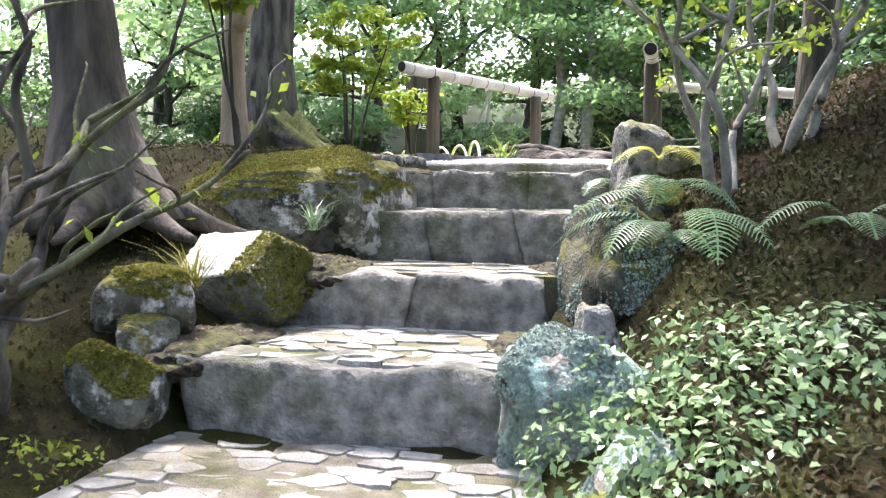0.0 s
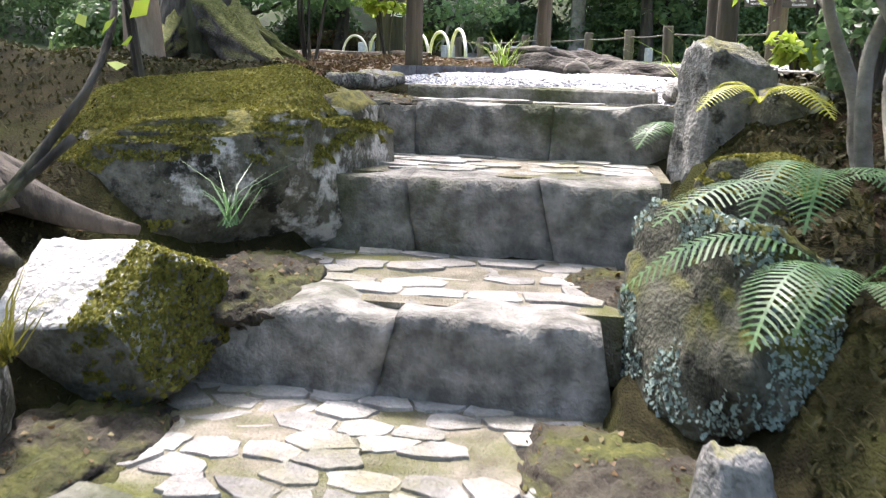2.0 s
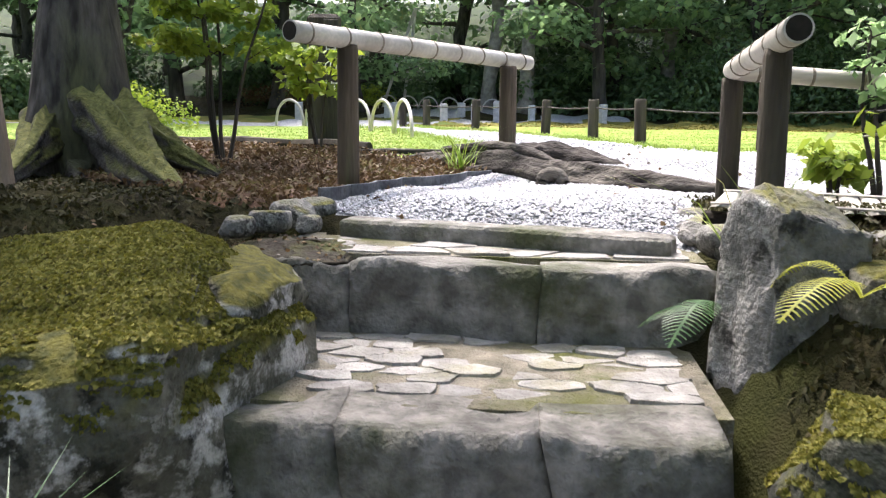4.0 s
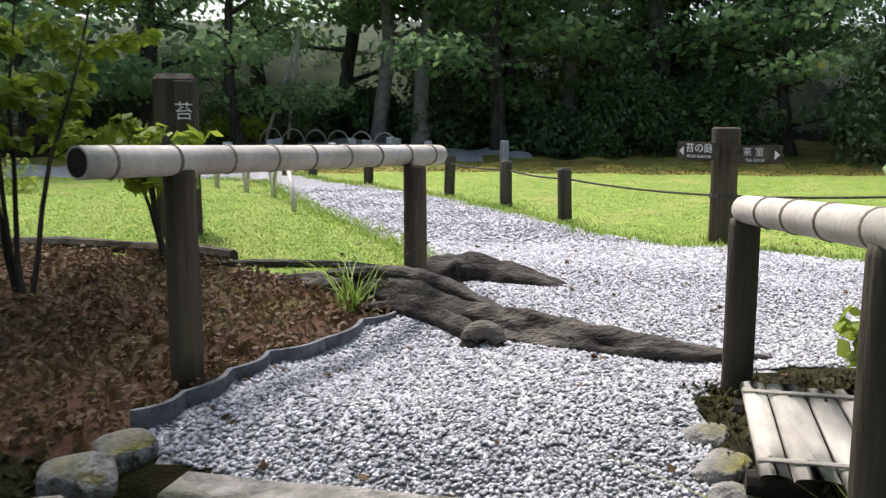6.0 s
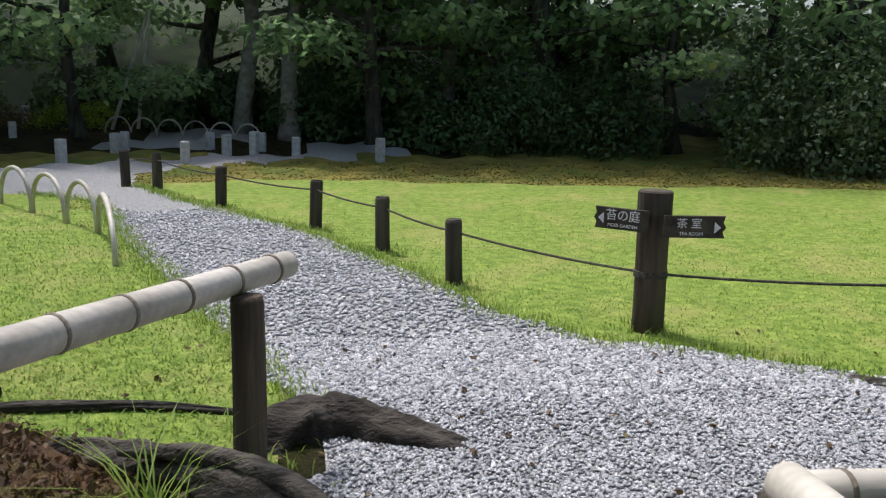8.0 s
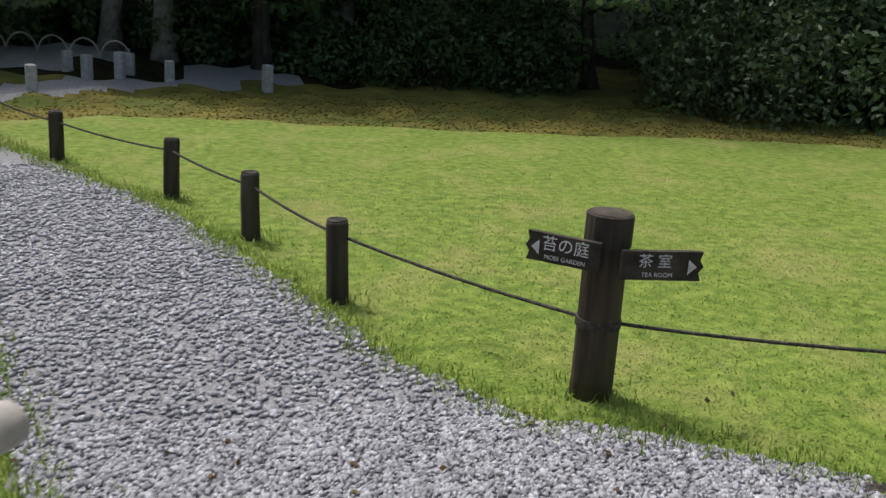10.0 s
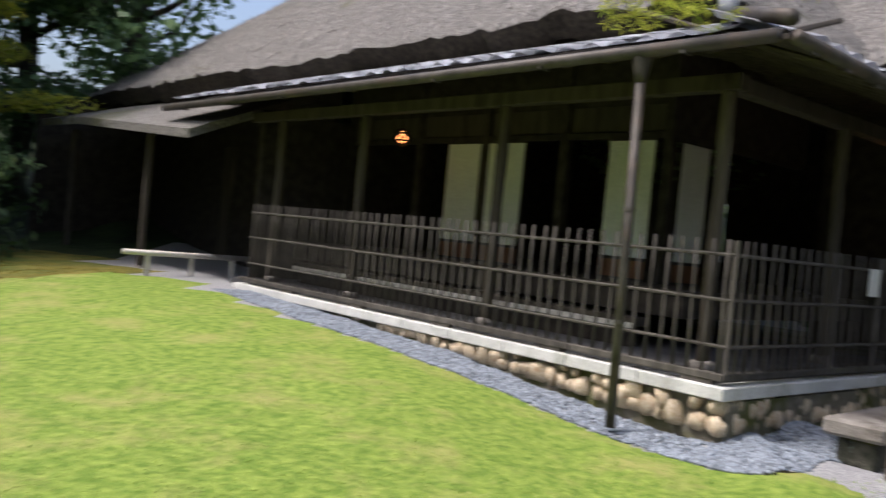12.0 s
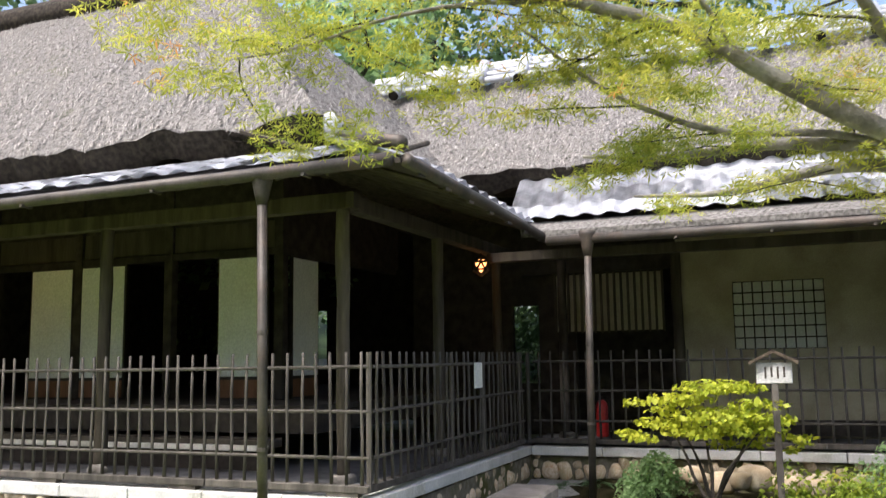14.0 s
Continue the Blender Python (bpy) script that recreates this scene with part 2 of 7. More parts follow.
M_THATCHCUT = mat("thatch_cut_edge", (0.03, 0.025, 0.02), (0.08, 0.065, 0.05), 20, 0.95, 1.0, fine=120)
M_TILE = mat("grey_roof_tile", (0.36, 0.37, 0.40), (0.55, 0.56, 0.59), 8, 0.45, 0.2, (0.30, 0.30, 0.31), 3.0, (0.58, 0.74), 70, rnd=0.12)
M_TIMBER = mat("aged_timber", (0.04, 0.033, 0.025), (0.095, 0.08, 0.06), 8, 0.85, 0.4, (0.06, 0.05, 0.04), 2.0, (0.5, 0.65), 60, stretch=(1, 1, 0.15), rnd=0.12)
# one very dark colour for room shell, deck skirts, eave boards and lattices
M_TIMBERDARK = mat("dark_timber", (0.022, 0.018, 0.014), (0.055, 0.045, 0.036), 8, 0.8, 0.3, fine=60, rnd=0.15)
M_PICKET = mat("grey_fence_picket", (0.06, 0.053, 0.046), (0.12, 0.108, 0.093), 12, 0.85, 0.3, fine=90, stretch=(1, 1, 0.2), rnd=0.25)
M_SILL = mat("pale_sill_stone", (0.52, 0.52, 0.49), (0.68, 0.67, 0.64), 4, 0.8, 0.3, (0.38, 0.38, 0.33), 2.0, (0.56, 0.7), 70)
M_PLASTER = mat("ochre_plaster", (0.33, 0.29, 0.195), (0.43, 0.385, 0.27), 3, 0.95, 0.3, (0.25, 0.21, 0.14), 1.2, (0.5, 0.7), 80)
M_PAPER = mat("shoji_paper", (0.74, 0.74, 0.70), (0.8, 0.8, 0.76), 3, 0.9, 0.03, fine=50)
M_PANEL = mat("brown_door_panel", (0.16, 0.075, 0.035), (0.24, 0.12, 0.06), 6, 0.7, 0.2, fine=60, stretch=(1, 1, 0.2))
M_PIPE = mat("bronze_drainpipe", (0.05, 0.044, 0.038), (0.095, 0.085, 0.075), 5, 0.55, 0.1, (0.11, 0.08, 0.06), 2.0, (0.5, 0.7), 60, metal=0.3)
M_FLOORTILE = mat("dark_floor_stone", (0.06, 0.06, 0.064), (0.115, 0.115, 0.122), 5, 0.6, 0.3)
M_SLAB = mat("weathered_slab", (0.19, 0.17, 0.15), (0.31, 0.285, 0.255), 5, 0.85, 0.8, (0.10, 0.085, 0.07), 1.8, (0.5, 0.66), 80)
M_LAMP = glow("amber_lamp_glass", (1.0, 0.34, 0.10), 2.2)

L_GRASS = leaf_mat("grass_blades", (0.135, 0.24, 0.026), (0.27, 0.37, 0.064), (0.45, 0.41, 0.17), 0.3, 0.6, 0.2)
L_UNDER = leaf_mat("dark_undergrowth_leaves", (0.04, 0.085, 0.03), (0.125, 0.2, 0.075), (0.22, 0.27, 0.11), 0.35, 0.45)
L_DARK = leaf_mat("dark_evergreen_leaves", (0.065, 0.125, 0.05), (0.17, 0.27, 0.11), (0.27, 0.34, 0.15), 0.4, 0.45)
L_MID = leaf_mat("green_maple_leaves", (0.15, 0.26, 0.10), (0.34, 0.48, 0.22), (0.45, 0.48, 0.17), 0.65)
L_FRESH = leaf_mat("fresh_green_leaves", (0.15, 0.24, 0.03), (0.34, 0.42, 0.05), (0.46, 0.40, 0.06), 0.5)
L_MAPLE = leaf_mat("turning_maple_leaves", (0.24, 0.32, 0.04), (0.55, 0.52, 0.09), (0.60, 0.27, 0.08), 0.55, share=0.08)
L_AZALEA = leaf_mat("azalea_leaves", (0.08, 0.15, 0.06), (0.24, 0.34, 0.15), (0.5, 0.54, 0.36), 0.25, 0.35, 0.16)
L_FERN = leaf_mat("fern_fronds", (0.05, 0.115, 0.042), (0.135, 0.235, 0.095), None, 0.35, 0.4)
L_FERNY = leaf_mat("yellowing_fern", (0.34, 0.38, 0.05), (0.5, 0.48, 0.08), None, 0.45, 0.5)
L_RED = leaf_mat("reddish_ground_cover", (0.075, 0.046, 0.022), (0.15, 0.094, 0.042), (0.15, 0.15, 0.045), 0.25, 0.6, 0.32)
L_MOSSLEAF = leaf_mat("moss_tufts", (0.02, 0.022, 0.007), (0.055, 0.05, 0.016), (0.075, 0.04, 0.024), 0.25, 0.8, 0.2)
L_MOSSGOLD = leaf_mat("golden_moss_tufts", (0.075, 0.082, 0.012), (0.22, 0.205, 0.035), (0.10, 0.075, 0.03), 0.3, 0.8, 0.15)
L_LICHEN = leaf_mat("lichen_flakes", (0.17, 0.225, 0.195), (0.27, 0.335, 0.295), (0.38, 0.42, 0.37), 0.1, 0.9)
L_MOSSBAND = leaf_mat("moss_band_tufts", (0.13, 0.125, 0.02), (0.26, 0.22, 0.04), (0.11, 0.16, 0.03), 0.2, 0.8)
L_SILVER = leaf_mat("pale_shrub_leaves", (0.055, 0.1, 0.038), (0.15, 0.21, 0.09), (0.46, 0.49, 0.36), 0.3, 0.4, 0.09)

# ---- mesh helpers ----
RNG = np.random.default_rng(7)


def mesh_from(name, verts, faces, material, smooth=False):
    me = bpy.data.meshes.new(name)
    if isinstance(faces, np.ndarray):
        v = np.asarray(verts, dtype=np.float32).reshape(-1, 3)
        k = faces.shape[1]
        me.vertices.add(len(v))
        me.vertices.foreach_set("co", v.ravel())
        me.loops.add(faces.size)
        me.loops.foreach_set("vertex_index", faces.astype(np.int32).ravel())
        me.polygons.add(len(faces))
        me.polygons.foreach_set("loop_start", np.arange(len(faces), dtype=np.int32) * k)
        me.update(calc_edges=True)
    else:
        me.from_pydata([tuple(p) for p in verts], [], faces)
    me.materials.append(material)
    if smooth:
        me.polygons.foreach_set("use_smooth", [True] * len(me.polygons))
    return me


def part(name, bm, material=None, parent=None, label="", smooth=False):
    """Links a bmesh (or a ready mesh) as one mesh object under a thing or a part."""
    if isinstance(bm, bmesh.types.BMesh):
        me = bpy.data.meshes.new(name)
        bm.to_mesh(me)
        bm.free()
        me.materials.append(material)
        if smooth:
            me.polygons.foreach_set("use_smooth", [True] * len(me.polygons))
    else:
        me = bm
    ob = new(name, me)
    if parent is not None:
        ob.parent = parent
    if label:
        ob["label"] = label
    return ob


def thing(name, m, label, category, group="", kind=""):
    ob = new(name)
    ob.empty_display_size = 0.1
    ob.matrix_basis = m
    return tagged(ob, label, category, group, kind)


def bm_box(x0, x1, y0, y1, z0, z1, bevel=0.0, bm=None):
    bm = bm or bmesh.new()
    r = bmesh.ops.create_cube(bm, size=1.0, matrix=Matrix.Translation(((x0 + x1) / 2, (y0 + y1) / 2, (z0 + z1) / 2)) @ Matrix.Diagonal((abs(x1 - x0), abs(y1 - y0), abs(z1 - z0), 1)))
    if bevel:
        es = list({e for v in r["verts"] for e in v.link_edges})
        bmesh.ops.bevel(bm, geom=es, offset=bevel, segments=1, affect='EDGES')
    return bm


def bm_tube(points, radii, sides=10, cap=True, bm=None, wob=0.0):
    """A tapered tube along points."""
    bm = bm or bmesh.new()
    pts = [Vector(p) for p in points]
    rings = []
    up = Vector((0.13, 0.21, 0.97))
    for i, p in enumerate(pts):
        d = (pts[min(i + 1, len(pts) - 1)] - pts[max(i - 1, 0)]).normalized()
        a = d.cross(up)
        if a.length < 0.15:
            a = d.cross(Vector((1, 0, 0)))
        a.normalize()
        b = d.cross(a)
        r = radii[i] if hasattr(radii, "__len__") else radii
        ring = []
        for k in range(sides):
            t = 2 * math.pi * k / sides
            w = 1 + wob * noise.noise((p * 3.1) + Vector((math.cos(t), math.sin(t), 0)) * 1.3)
            ring.append(bm.verts.new(p + (a * math.cos(t) + b * math.sin(t)) * r * w))
        rings.append(ring)
    for r0, r1 in zip(rings, rings[1:]):
        for k in range(sides):
            bm.faces.new((r0[k], r0[(k + 1) % sides], r1[(k + 1) % sides], r1[k]))
    if cap:
        bm.faces.new(rings[0][::-1])
        bm.faces.new(rings[-1])
    return bm


def smooth_path(points, n=6):
    """Catmull-Rom through points."""
    p = [Vector(q) for q in points]
    p = [p[0] * 2 - p[1]] + p + [p[-1] * 2 - p[-2]]
    out = []
    for i in range(1, len(p) - 2):
        for k in range(n):
            t = k / n
            a, b, c, d = p[i - 1:i + 3]
            out.append(0.5 * ((2 * b) + (c - a) * t + (2 * a - 5 * b + 4 * c - d) * t * t + (3 * b - a - 3 * c + d) * t ** 3))
    out.append(p[-2])
    return out


def bm_rock(sx, sy, sz, seed=0, rough=0.18, cuts=7, sub=4, faces=()):
    """A split boulder: a ball cut by random planes, then roughened."""
    bm = bmesh.new()
    bmesh.ops.create_icosphere(bm, subdivisions=sub, radius=1.0)
    rr = random.Random(seed)
    planes = [(Vector(n).normalized(), d) for n, d in faces]
    for _ in range(cuts):
        n = Vector((rr.uniform(-1, 1), rr.uniform(-1, 1), rr.uniform(-0.5, 1))).normalized()
        planes.append((n, rr.uniform(0.62, 0.93)))
    for v in bm.verts:
        v.co = Vector([math.copysign(abs(c) ** .62, c) for c in v.co])
        for n, d in planes:
            k = v.co.dot(n) - d
            if k > 0:
                v.co -= n * k * 0.95
        q = v.co * 1.7 + Vector((seed * 3.1, seed, 0))
        v.co *= 1 + rough * noise.noise(q) + rough * 0.45 * noise.noise(q * 3.3) + rough * 0.34 * noise.noise(q * 8) + rough * 0.22 * noise.noise(q * 17)
    for v in bm.verts:
        v.co = Vector((v.co.x * sx, v.co.y * sy, v.co.z * sz))
    return bm


def crust(ob, material, n, size, name, seed, up=-2.0, patch=0.0, freq=4.0, lift=.004, stand=0.25, comb=0.0, where=None):
    """Small flakes or tufts that grow on a rock where it looks up enough and the patch noise allows."""
    g = np.random.default_rng(seed)
    me = ob.data
    co = np.empty(len(me.vertices) * 3)
    me.vertices.foreach_get("co", co)
    co = co.reshape(-1, 3)
    pc = np.array([p.center[:] for p in me.polygons])
    pn = np.array([p.normal[:] for p in me.polygons])
    ok = np.array([nrm[2] > up and noise.noise(Vector(c) * freq + Vector((seed, 0, 0))) > patch for c, nrm in zip(pc, pn)])
    if where:
        ok &= np.array([where(c) for c in pc])
    area = np.array([p.area for p in me.polygons]) * ok
    if area.sum() <= 0:
        return
    i = g.choice(len(pc), n, p=area / area.sum())
    tri = np.array([list(me.polygons[k].vertices)[:3] for k in i])
    w = g.dirichlet((1, 1, 1), n)
    p = (co[tri] * w[:, :, None]).sum(1) + pn[i] * lift
    nr = pn[i] + g.normal(size=(n, 3)) * stand
    nr /= np.linalg.norm(nr, axis=1)[:, None]
    ax = g.normal(size=(n, 3))
    ax -= nr * (ax * nr).sum(1)[:, None]
    ax /= np.linalg.norm(ax, axis=1)[:, None]
    if comb:
        ax = np.array([0, 0, -1.0]) + nr * nr[:, 2:] + ax * .22
        ax /= np.linalg.norm(ax, axis=1)[:, None]
    bx = np.cross(nr, ax)
    s = (size * (.5 + g.random(n)))[:, None] * .5
    if comb:
        bx = bx * comb
    v = np.stack([p - ax * s, p + bx * s * .8 + nr * s * .4, p + ax * s, p - bx * s * .8 + nr * s * .4], 1)
    c = part(name, mesh_from(name, v.reshape(-1, 3), np.arange(n * 4).reshape(-1, 4), material), None, ob)
    return c


def leaf_cloud(centres, radii, count, size, flat=0.6, aspect=1.6, droop=0.2, shell=0.0, seed=1):
    """Many small pointed leaves round the clump centres; returns verts and quads."""
    g = np.random.default_rng(seed)
    c = np.asarray(centres, float).reshape(-1, 3)
    r = np.asarray(radii, float)
    if r.ndim == 1:
        r = np.repeat(r[:, None], 3, 1)
    w = r.prod(1) ** (2 / 3)
    idx = g.choice(len(c), count, p=w / w.sum())
    d = g.normal(size=(count, 3))
    d /= np.linalg.norm(d, axis=1)[:, None]
    rad = g.random(count) ** (1 / 3)
    rad = shell + (1 - shell) * rad
    p = c[idx] + d * rad[:, None] * r[idx]
    nrm = d * (1 - flat) + np.array([0, 0, 1.0]) * flat + g.normal(size=(count, 3)) * 0.45
    nrm /= np.linalg.norm(nrm, axis=1)[:, None]
    ax = g.normal(size=(count, 3))
    ax -= nrm * (ax * nrm).sum(1)[:, None]
    ax /= np.linalg.norm(ax, axis=1)[:, None]
    ax[:, 2] -= droop
    bx = np.cross(nrm, ax)
    s = size * (0.65 + 0.7 * g.random(count))[:, None]
    v = np.empty((count, 4, 3))
    v[:, 0] = p - ax * s * 0.5
    v[:, 1] = p + bx * s * 0.5 / aspect + nrm * s * 0.06
    v[:, 2] = p + ax * s * 0.5
    v[:, 3] = p - bx * s * 0.5 / aspect + nrm * s * 0.06
    return v.reshape(-1, 3), np.arange(count * 4).reshape(-1, 4)


def star_cloud(centres, radii, count, size, seed=1, droop=0.35):
    """Five-fingered maple leaves round the clump centres."""
    g = np.random.default_rng(seed)
    c, r = np.asarray(centres, float), np.asarray(radii, float)
    w = r ** 2
    idx = g.choice(len(c), count, p=w / w.sum())
    d = g.normal(size=(count, 3))
    d /= np.linalg.norm(d, axis=1)[:, None]
    p = c[idx] + d * (g.random(count) ** 0.5 * r[idx])[:, None] * np.array([1, 1, 0.42])
    nrm = np.array([0, 0, 1.0]) + g.normal(size=(count, 3)) * 0.5
    nrm /= np.linalg.norm(nrm, axis=1)[:, None]
    ax = g.normal(size=(count, 3))
    ax -= nrm * (ax * nrm).sum(1)[:, None]
    ax /= np.linalg.norm(ax, axis=1)[:, None]
    bx = np.cross(nrm, ax)
    s = size * (0.7 + 0.6 * g.random(count))
    verts, faces = [], []
    angs = np.radians([-125, -65, 0, 65, 125])
    lens = [0.55, 0.85, 1.0, 0.85, 0.55]
    n = 0
    out = np.empty((count, 16, 3))
    out[:, 0] = p
    k = 1
    for a, le in zip(angs, lens):
        for off, l2 in ((-0.2, 0.45), (0.0, 1.0), (0.2, 0.45)):
            dirv = ax * math.cos(a + off * (1 if l2 < 1 else 0)) + bx * math.sin(a + off * (1 if l2 < 1 else 0))
            out[:, k] = p + dirv * (s * le * l2 * 0.5)[:, None] - nrm * (s * 0.08 * l2)[:, None]
            k += 1
    quads = np.array([[0, 1 + 3 * i, 2 + 3 * i, 3 + 3 * i] for i in range(5)])
    f = (np.arange(count)[:, None, None] * 16 + quads[None]).reshape(-1, 4)
    return out.reshape(-1, 3), f


def blades(pts, height, width, lean=0.4, seed=1):
    """Upright blades, one bent strip of two faces each."""
    g = np.random.default_rng(seed)
    pts = np.asarray(pts, float)
    n = len(pts)
    a = g.random(n) * 2 * np.pi
    d = np.stack([np.cos(a), np.sin(a), np.zeros(n)], 1)
    side = np.stack([-np.sin(a), np.cos(a), np.zeros(n)], 1)
    h = (height * (0.5 + g.random(n)))[:, None]
    ln_ = lean * (0.3 + g.random(n))[:, None]
    up = np.array([0, 0, 1.0])
    v = np.empty((n, 5, 3))
    v[:, 0] = pts - side * width / 2
    v[:, 1] = pts + side * width / 2
    mid = pts + up * h * 0.6 + d * h * ln_ * 0.35
    v[:, 2] = mid + side * width * 0.35
    v[:, 3] = mid - side * width * 0.35
    v[:, 4] = pts + up * h * 0.95 + d * h * ln_
    base = np.arange(n)[:, None] * 5
    q = np.concatenate([base + np.array([[0, 1, 2, 3]])], 0)
    t = base + np.array([[3, 2, 4, 4]])
    tri = np.concatenate([base + np.array([[0, 1, 2]]), base + np.array([[0, 2, 3]]), base + np.array([[3, 2, 4]])], 0)
    return v.reshape(-1, 3), tri


def stones_cloud(pts, size, seed=1, flat=0.55):
    """Small angular stones, eight faces each."""
    g = np.random.default_rng(seed)
    pts = np.asarray(pts, float)
    n = len(pts)
    o = np.array([[1, 0, 0], [0, 1, 0], [-1, 0, 0], [0, -1, 0], [0, 0, 1], [0, 0, -1]], float)
    a = g.random(n) * 2 * np.pi
    ca, sa = np.cos(a), np.sin(a)
    s = size * (0.55 + 0.9 * g.random(n))
    v = np.repeat(o[None], n, 0) * (0.75 + 0.5 * g.random((n, 6, 1)))
    v *= np.stack([np.ones(n), 0.55 + 0.4 * g.random(n), flat * (0.7 + 0.6 * g.random(n))], 1)[:, None]
    v[:, :, 2] += 0.35 * (g.random((n, 1)) - 0.5) * v[:, :, 0]
    x = v[:, :, 0] * ca[:, None] - v[:, :, 1] * sa[:, None]
    y = v[:, :, 0] * sa[:, None] + v[:, :, 1] * ca[:, None]
    v = np.stack([x, y, v[:, :, 2]], 2) * s[:, None, None] * 0.5 + pts[:, None]
    f = np.array([[0, 1, 4], [1, 2, 4], [2, 3, 4], [3, 0, 4], [1, 0, 5], [2, 1, 5], [3, 2, 5], [0, 3, 5]])
    return v.reshape(-1, 3), (np.arange(n)[:, None, None] * 6 + f[None]).reshape(-1, 3)


def inside(poly, x, y):
    x, y = np.asarray(x, float), np.asarray(y, float)
    r = np.zeros(x.shape, bool)
    n = len(poly)
    for i in range(n):
        (x0, y0), (x1, y1) = poly[i], poly[(i + 1) % n]
        if y0 == y1:
            continue
        c = ((y0 > y) != (y1 > y)) & (x < (x1 - x0) * (y - y0) / (y1 - y0) + x0)
        r ^= c
    return r


# ---- plan ----
LAWN = [(-1.2, 11.75), (-.32, 10.1), (.51, 8.8), (1.12, 7.25), (1.38, 6.42), (1.74, 5.85), (2.1, 5.67), (2.7, 5.32), (3.3, 4.75), (3.95, 4.05), (4.45, 3.35), (4.75, 2.7), (5.15, 1.98), (5.7, 1.9), (6.5, 2.12), (7.1, 2.4),
        (6.87, 3.16), (7.62, 4.0), (8.97, 5.65), (10.72, 7.65), (12.32, 9.5), (11.5, 9.95), (10.3, 10.4), (9.0, 11.0), (7.6, 11.5), (6.0, 11.75), (4.3, 11.85), (2.6, 12.05), (.7, 12.35), (-.1, 12.4)]
PATHP = [(-.5, 3.25), (-.34, 3.5), (-.28, 3.7), (-.19, 3.88), (-.03, 4.05), (.09, 4.35), (.22, 4.55), (.5, 4.75), (.45, 5.2), (.3, 5.5), (.1, 6.15), (-.27, 7.18), (-.63, 8.15), (-1.08, 9.68), (-1.35, 10.5), (-2.1, 11.1), (-3.5, 11.2), (-7, 10.6), (-7, 12.9),
         (-3.3, 13.5), (-2.4, 14.2), (-.7, 15.2), (.4, 15.4), (1.0, 16.2), (-.2, 16.6), (-2.0, 15.8), (-2.6, 16.4), (-1.6, 17.6), (-.6, 17.4), (1.6, 16.6), (2.2, 15.6), (.5, 14.75), (-.6, 14.1), (-1.4, 12.9), (-1.25, 11.85)] + LAWN[:15] + [(7.1, 2.36), (7.6, 2.1), (8.45, 1.8), (8.0, 0.9), (6.5, 0.5), (5.0, -1.5), (3.6, -1.2), (4.3, 1.0), (3.5, 2.5), (2.7, 3.55), (1.9, 3.85), (1.3, 3.75), (1.05, 3.5), (.95, 2.85), (.3, 2.95)]
BEDL = [(-.5, 3.2), (-.34, 3.5), (-.28, 3.7), (-.19, 3.88), (-.03, 4.05), (.09, 4.35), (.2, 4.5), (.1, 4.9), (-.4, 5.1), (-.9, 5.55), (-1.7, 5.75), (-2.6, 6.0), (-2.4, 4.6), (-1.5, 3.6), (-.9, 3.1)]
LAWNL = [(.45, 5.2), (.3, 5.5), (.1, 6.15), (-.27, 7.18), (-.63, 8.15), (-1.08, 9.68), (-1.35, 10.5), (-2.1, 11.1), (-3.5, 11.2), (-7, 10.6), (-8, 6.6), (-2.6, 6.0), (-1.7, 5.75), (-.9, 5.55), (-.4, 5.1), (.1, 4.9), (.3, 4.8)]
HM = pose(7.65, 3.32, 0, 0, 0, -128.86)
_U, _V = np.array([.628, .778]), np.array([.778, -.628])


def house_uv(x, y):
    dx, dy = np.asarray(x) - 7.65, np.asarray(y) - 3.32
    return dx * _U[0] + dy * _U[1], dx * _V[0] + dy * _V[1]


def smoothstep(a, b, x):
    t = np.clip((x - a) / (b - a), 0, 1)
    return t * t * (3 - 2 * t)


def terrain(x, y):
    """Height of the ground at x, y."""
    x, y = np.asarray(x, float), np.asarray(y, float)
    slope = np.interp(y, [-6, -3, -1.1, 0, 1.0, 2.0, 2.9, 3.6], [-1.75, -1.62, -1.2, -1.0, -.72, -.42, -.14, 0])
    left = np.interp(y, [-6, -3, -1, 0, .8, 1.6, 2.4, 3.2], [-1.6, -1.4, -1.0, -.78, -.5, -.2, 0, .06])
    right = np.interp(y, [-6, -3, -1, 0, 1.0, 2.0, 2.8, 3.6], [-1.4, -1.2, -.85, -.62, -.38, -.12, .02, .02])
    wl = smoothstep(-.5, -1.1, x)
    wr = smoothstep(.75, 1.3, x)
    z = slope * (1 - wl - wr) + left * wl + right * wr
    # bank on the right rises away from the steps, with a shoulder at its top
    bank = smoothstep(1.2, 2.6, x) * .62 * (1 - smoothstep(2.2, 3.4, y))
    bank -= smoothstep(3.0, 4.2, x) * .25 * (1 - smoothstep(1.0, 3.0, y))
    z = z + bank + smoothstep(-1.6, -3.5, x) * .22 * (1 - smoothstep(2, 4, y))
    flat = smoothstep(2.9, 3.5, y)
    u, v = house_uv(x, y)
    up = .1 * smoothstep(3.9, 5.5, y) * 0.8
    near_house = smoothstep(5.0, 1.0, np.abs(v)) * smoothstep(-1, 0, u)
    up = up + near_house * np.clip(u, 0, 7) * .042
    far = np.clip(y - 14.5, 0, 12) * .06 + smoothstep(16, 24, y) * .5
    hill = np.maximum.reduce([y - 20.5, -x - 10.5, x - 15.5, -y - 7.5, np.zeros_like(x)])
    hill = 3.2 * (1 - np.exp(-hill * .5 / 3.2))
    z = z * (1 - flat) + (up + far) * flat
    # towards the house front, level with the path
    e = smoothstep(3.2, 4.6, x) * (1 - flat)
    z = z * (1 - e) + .06 * e
    return z + hill


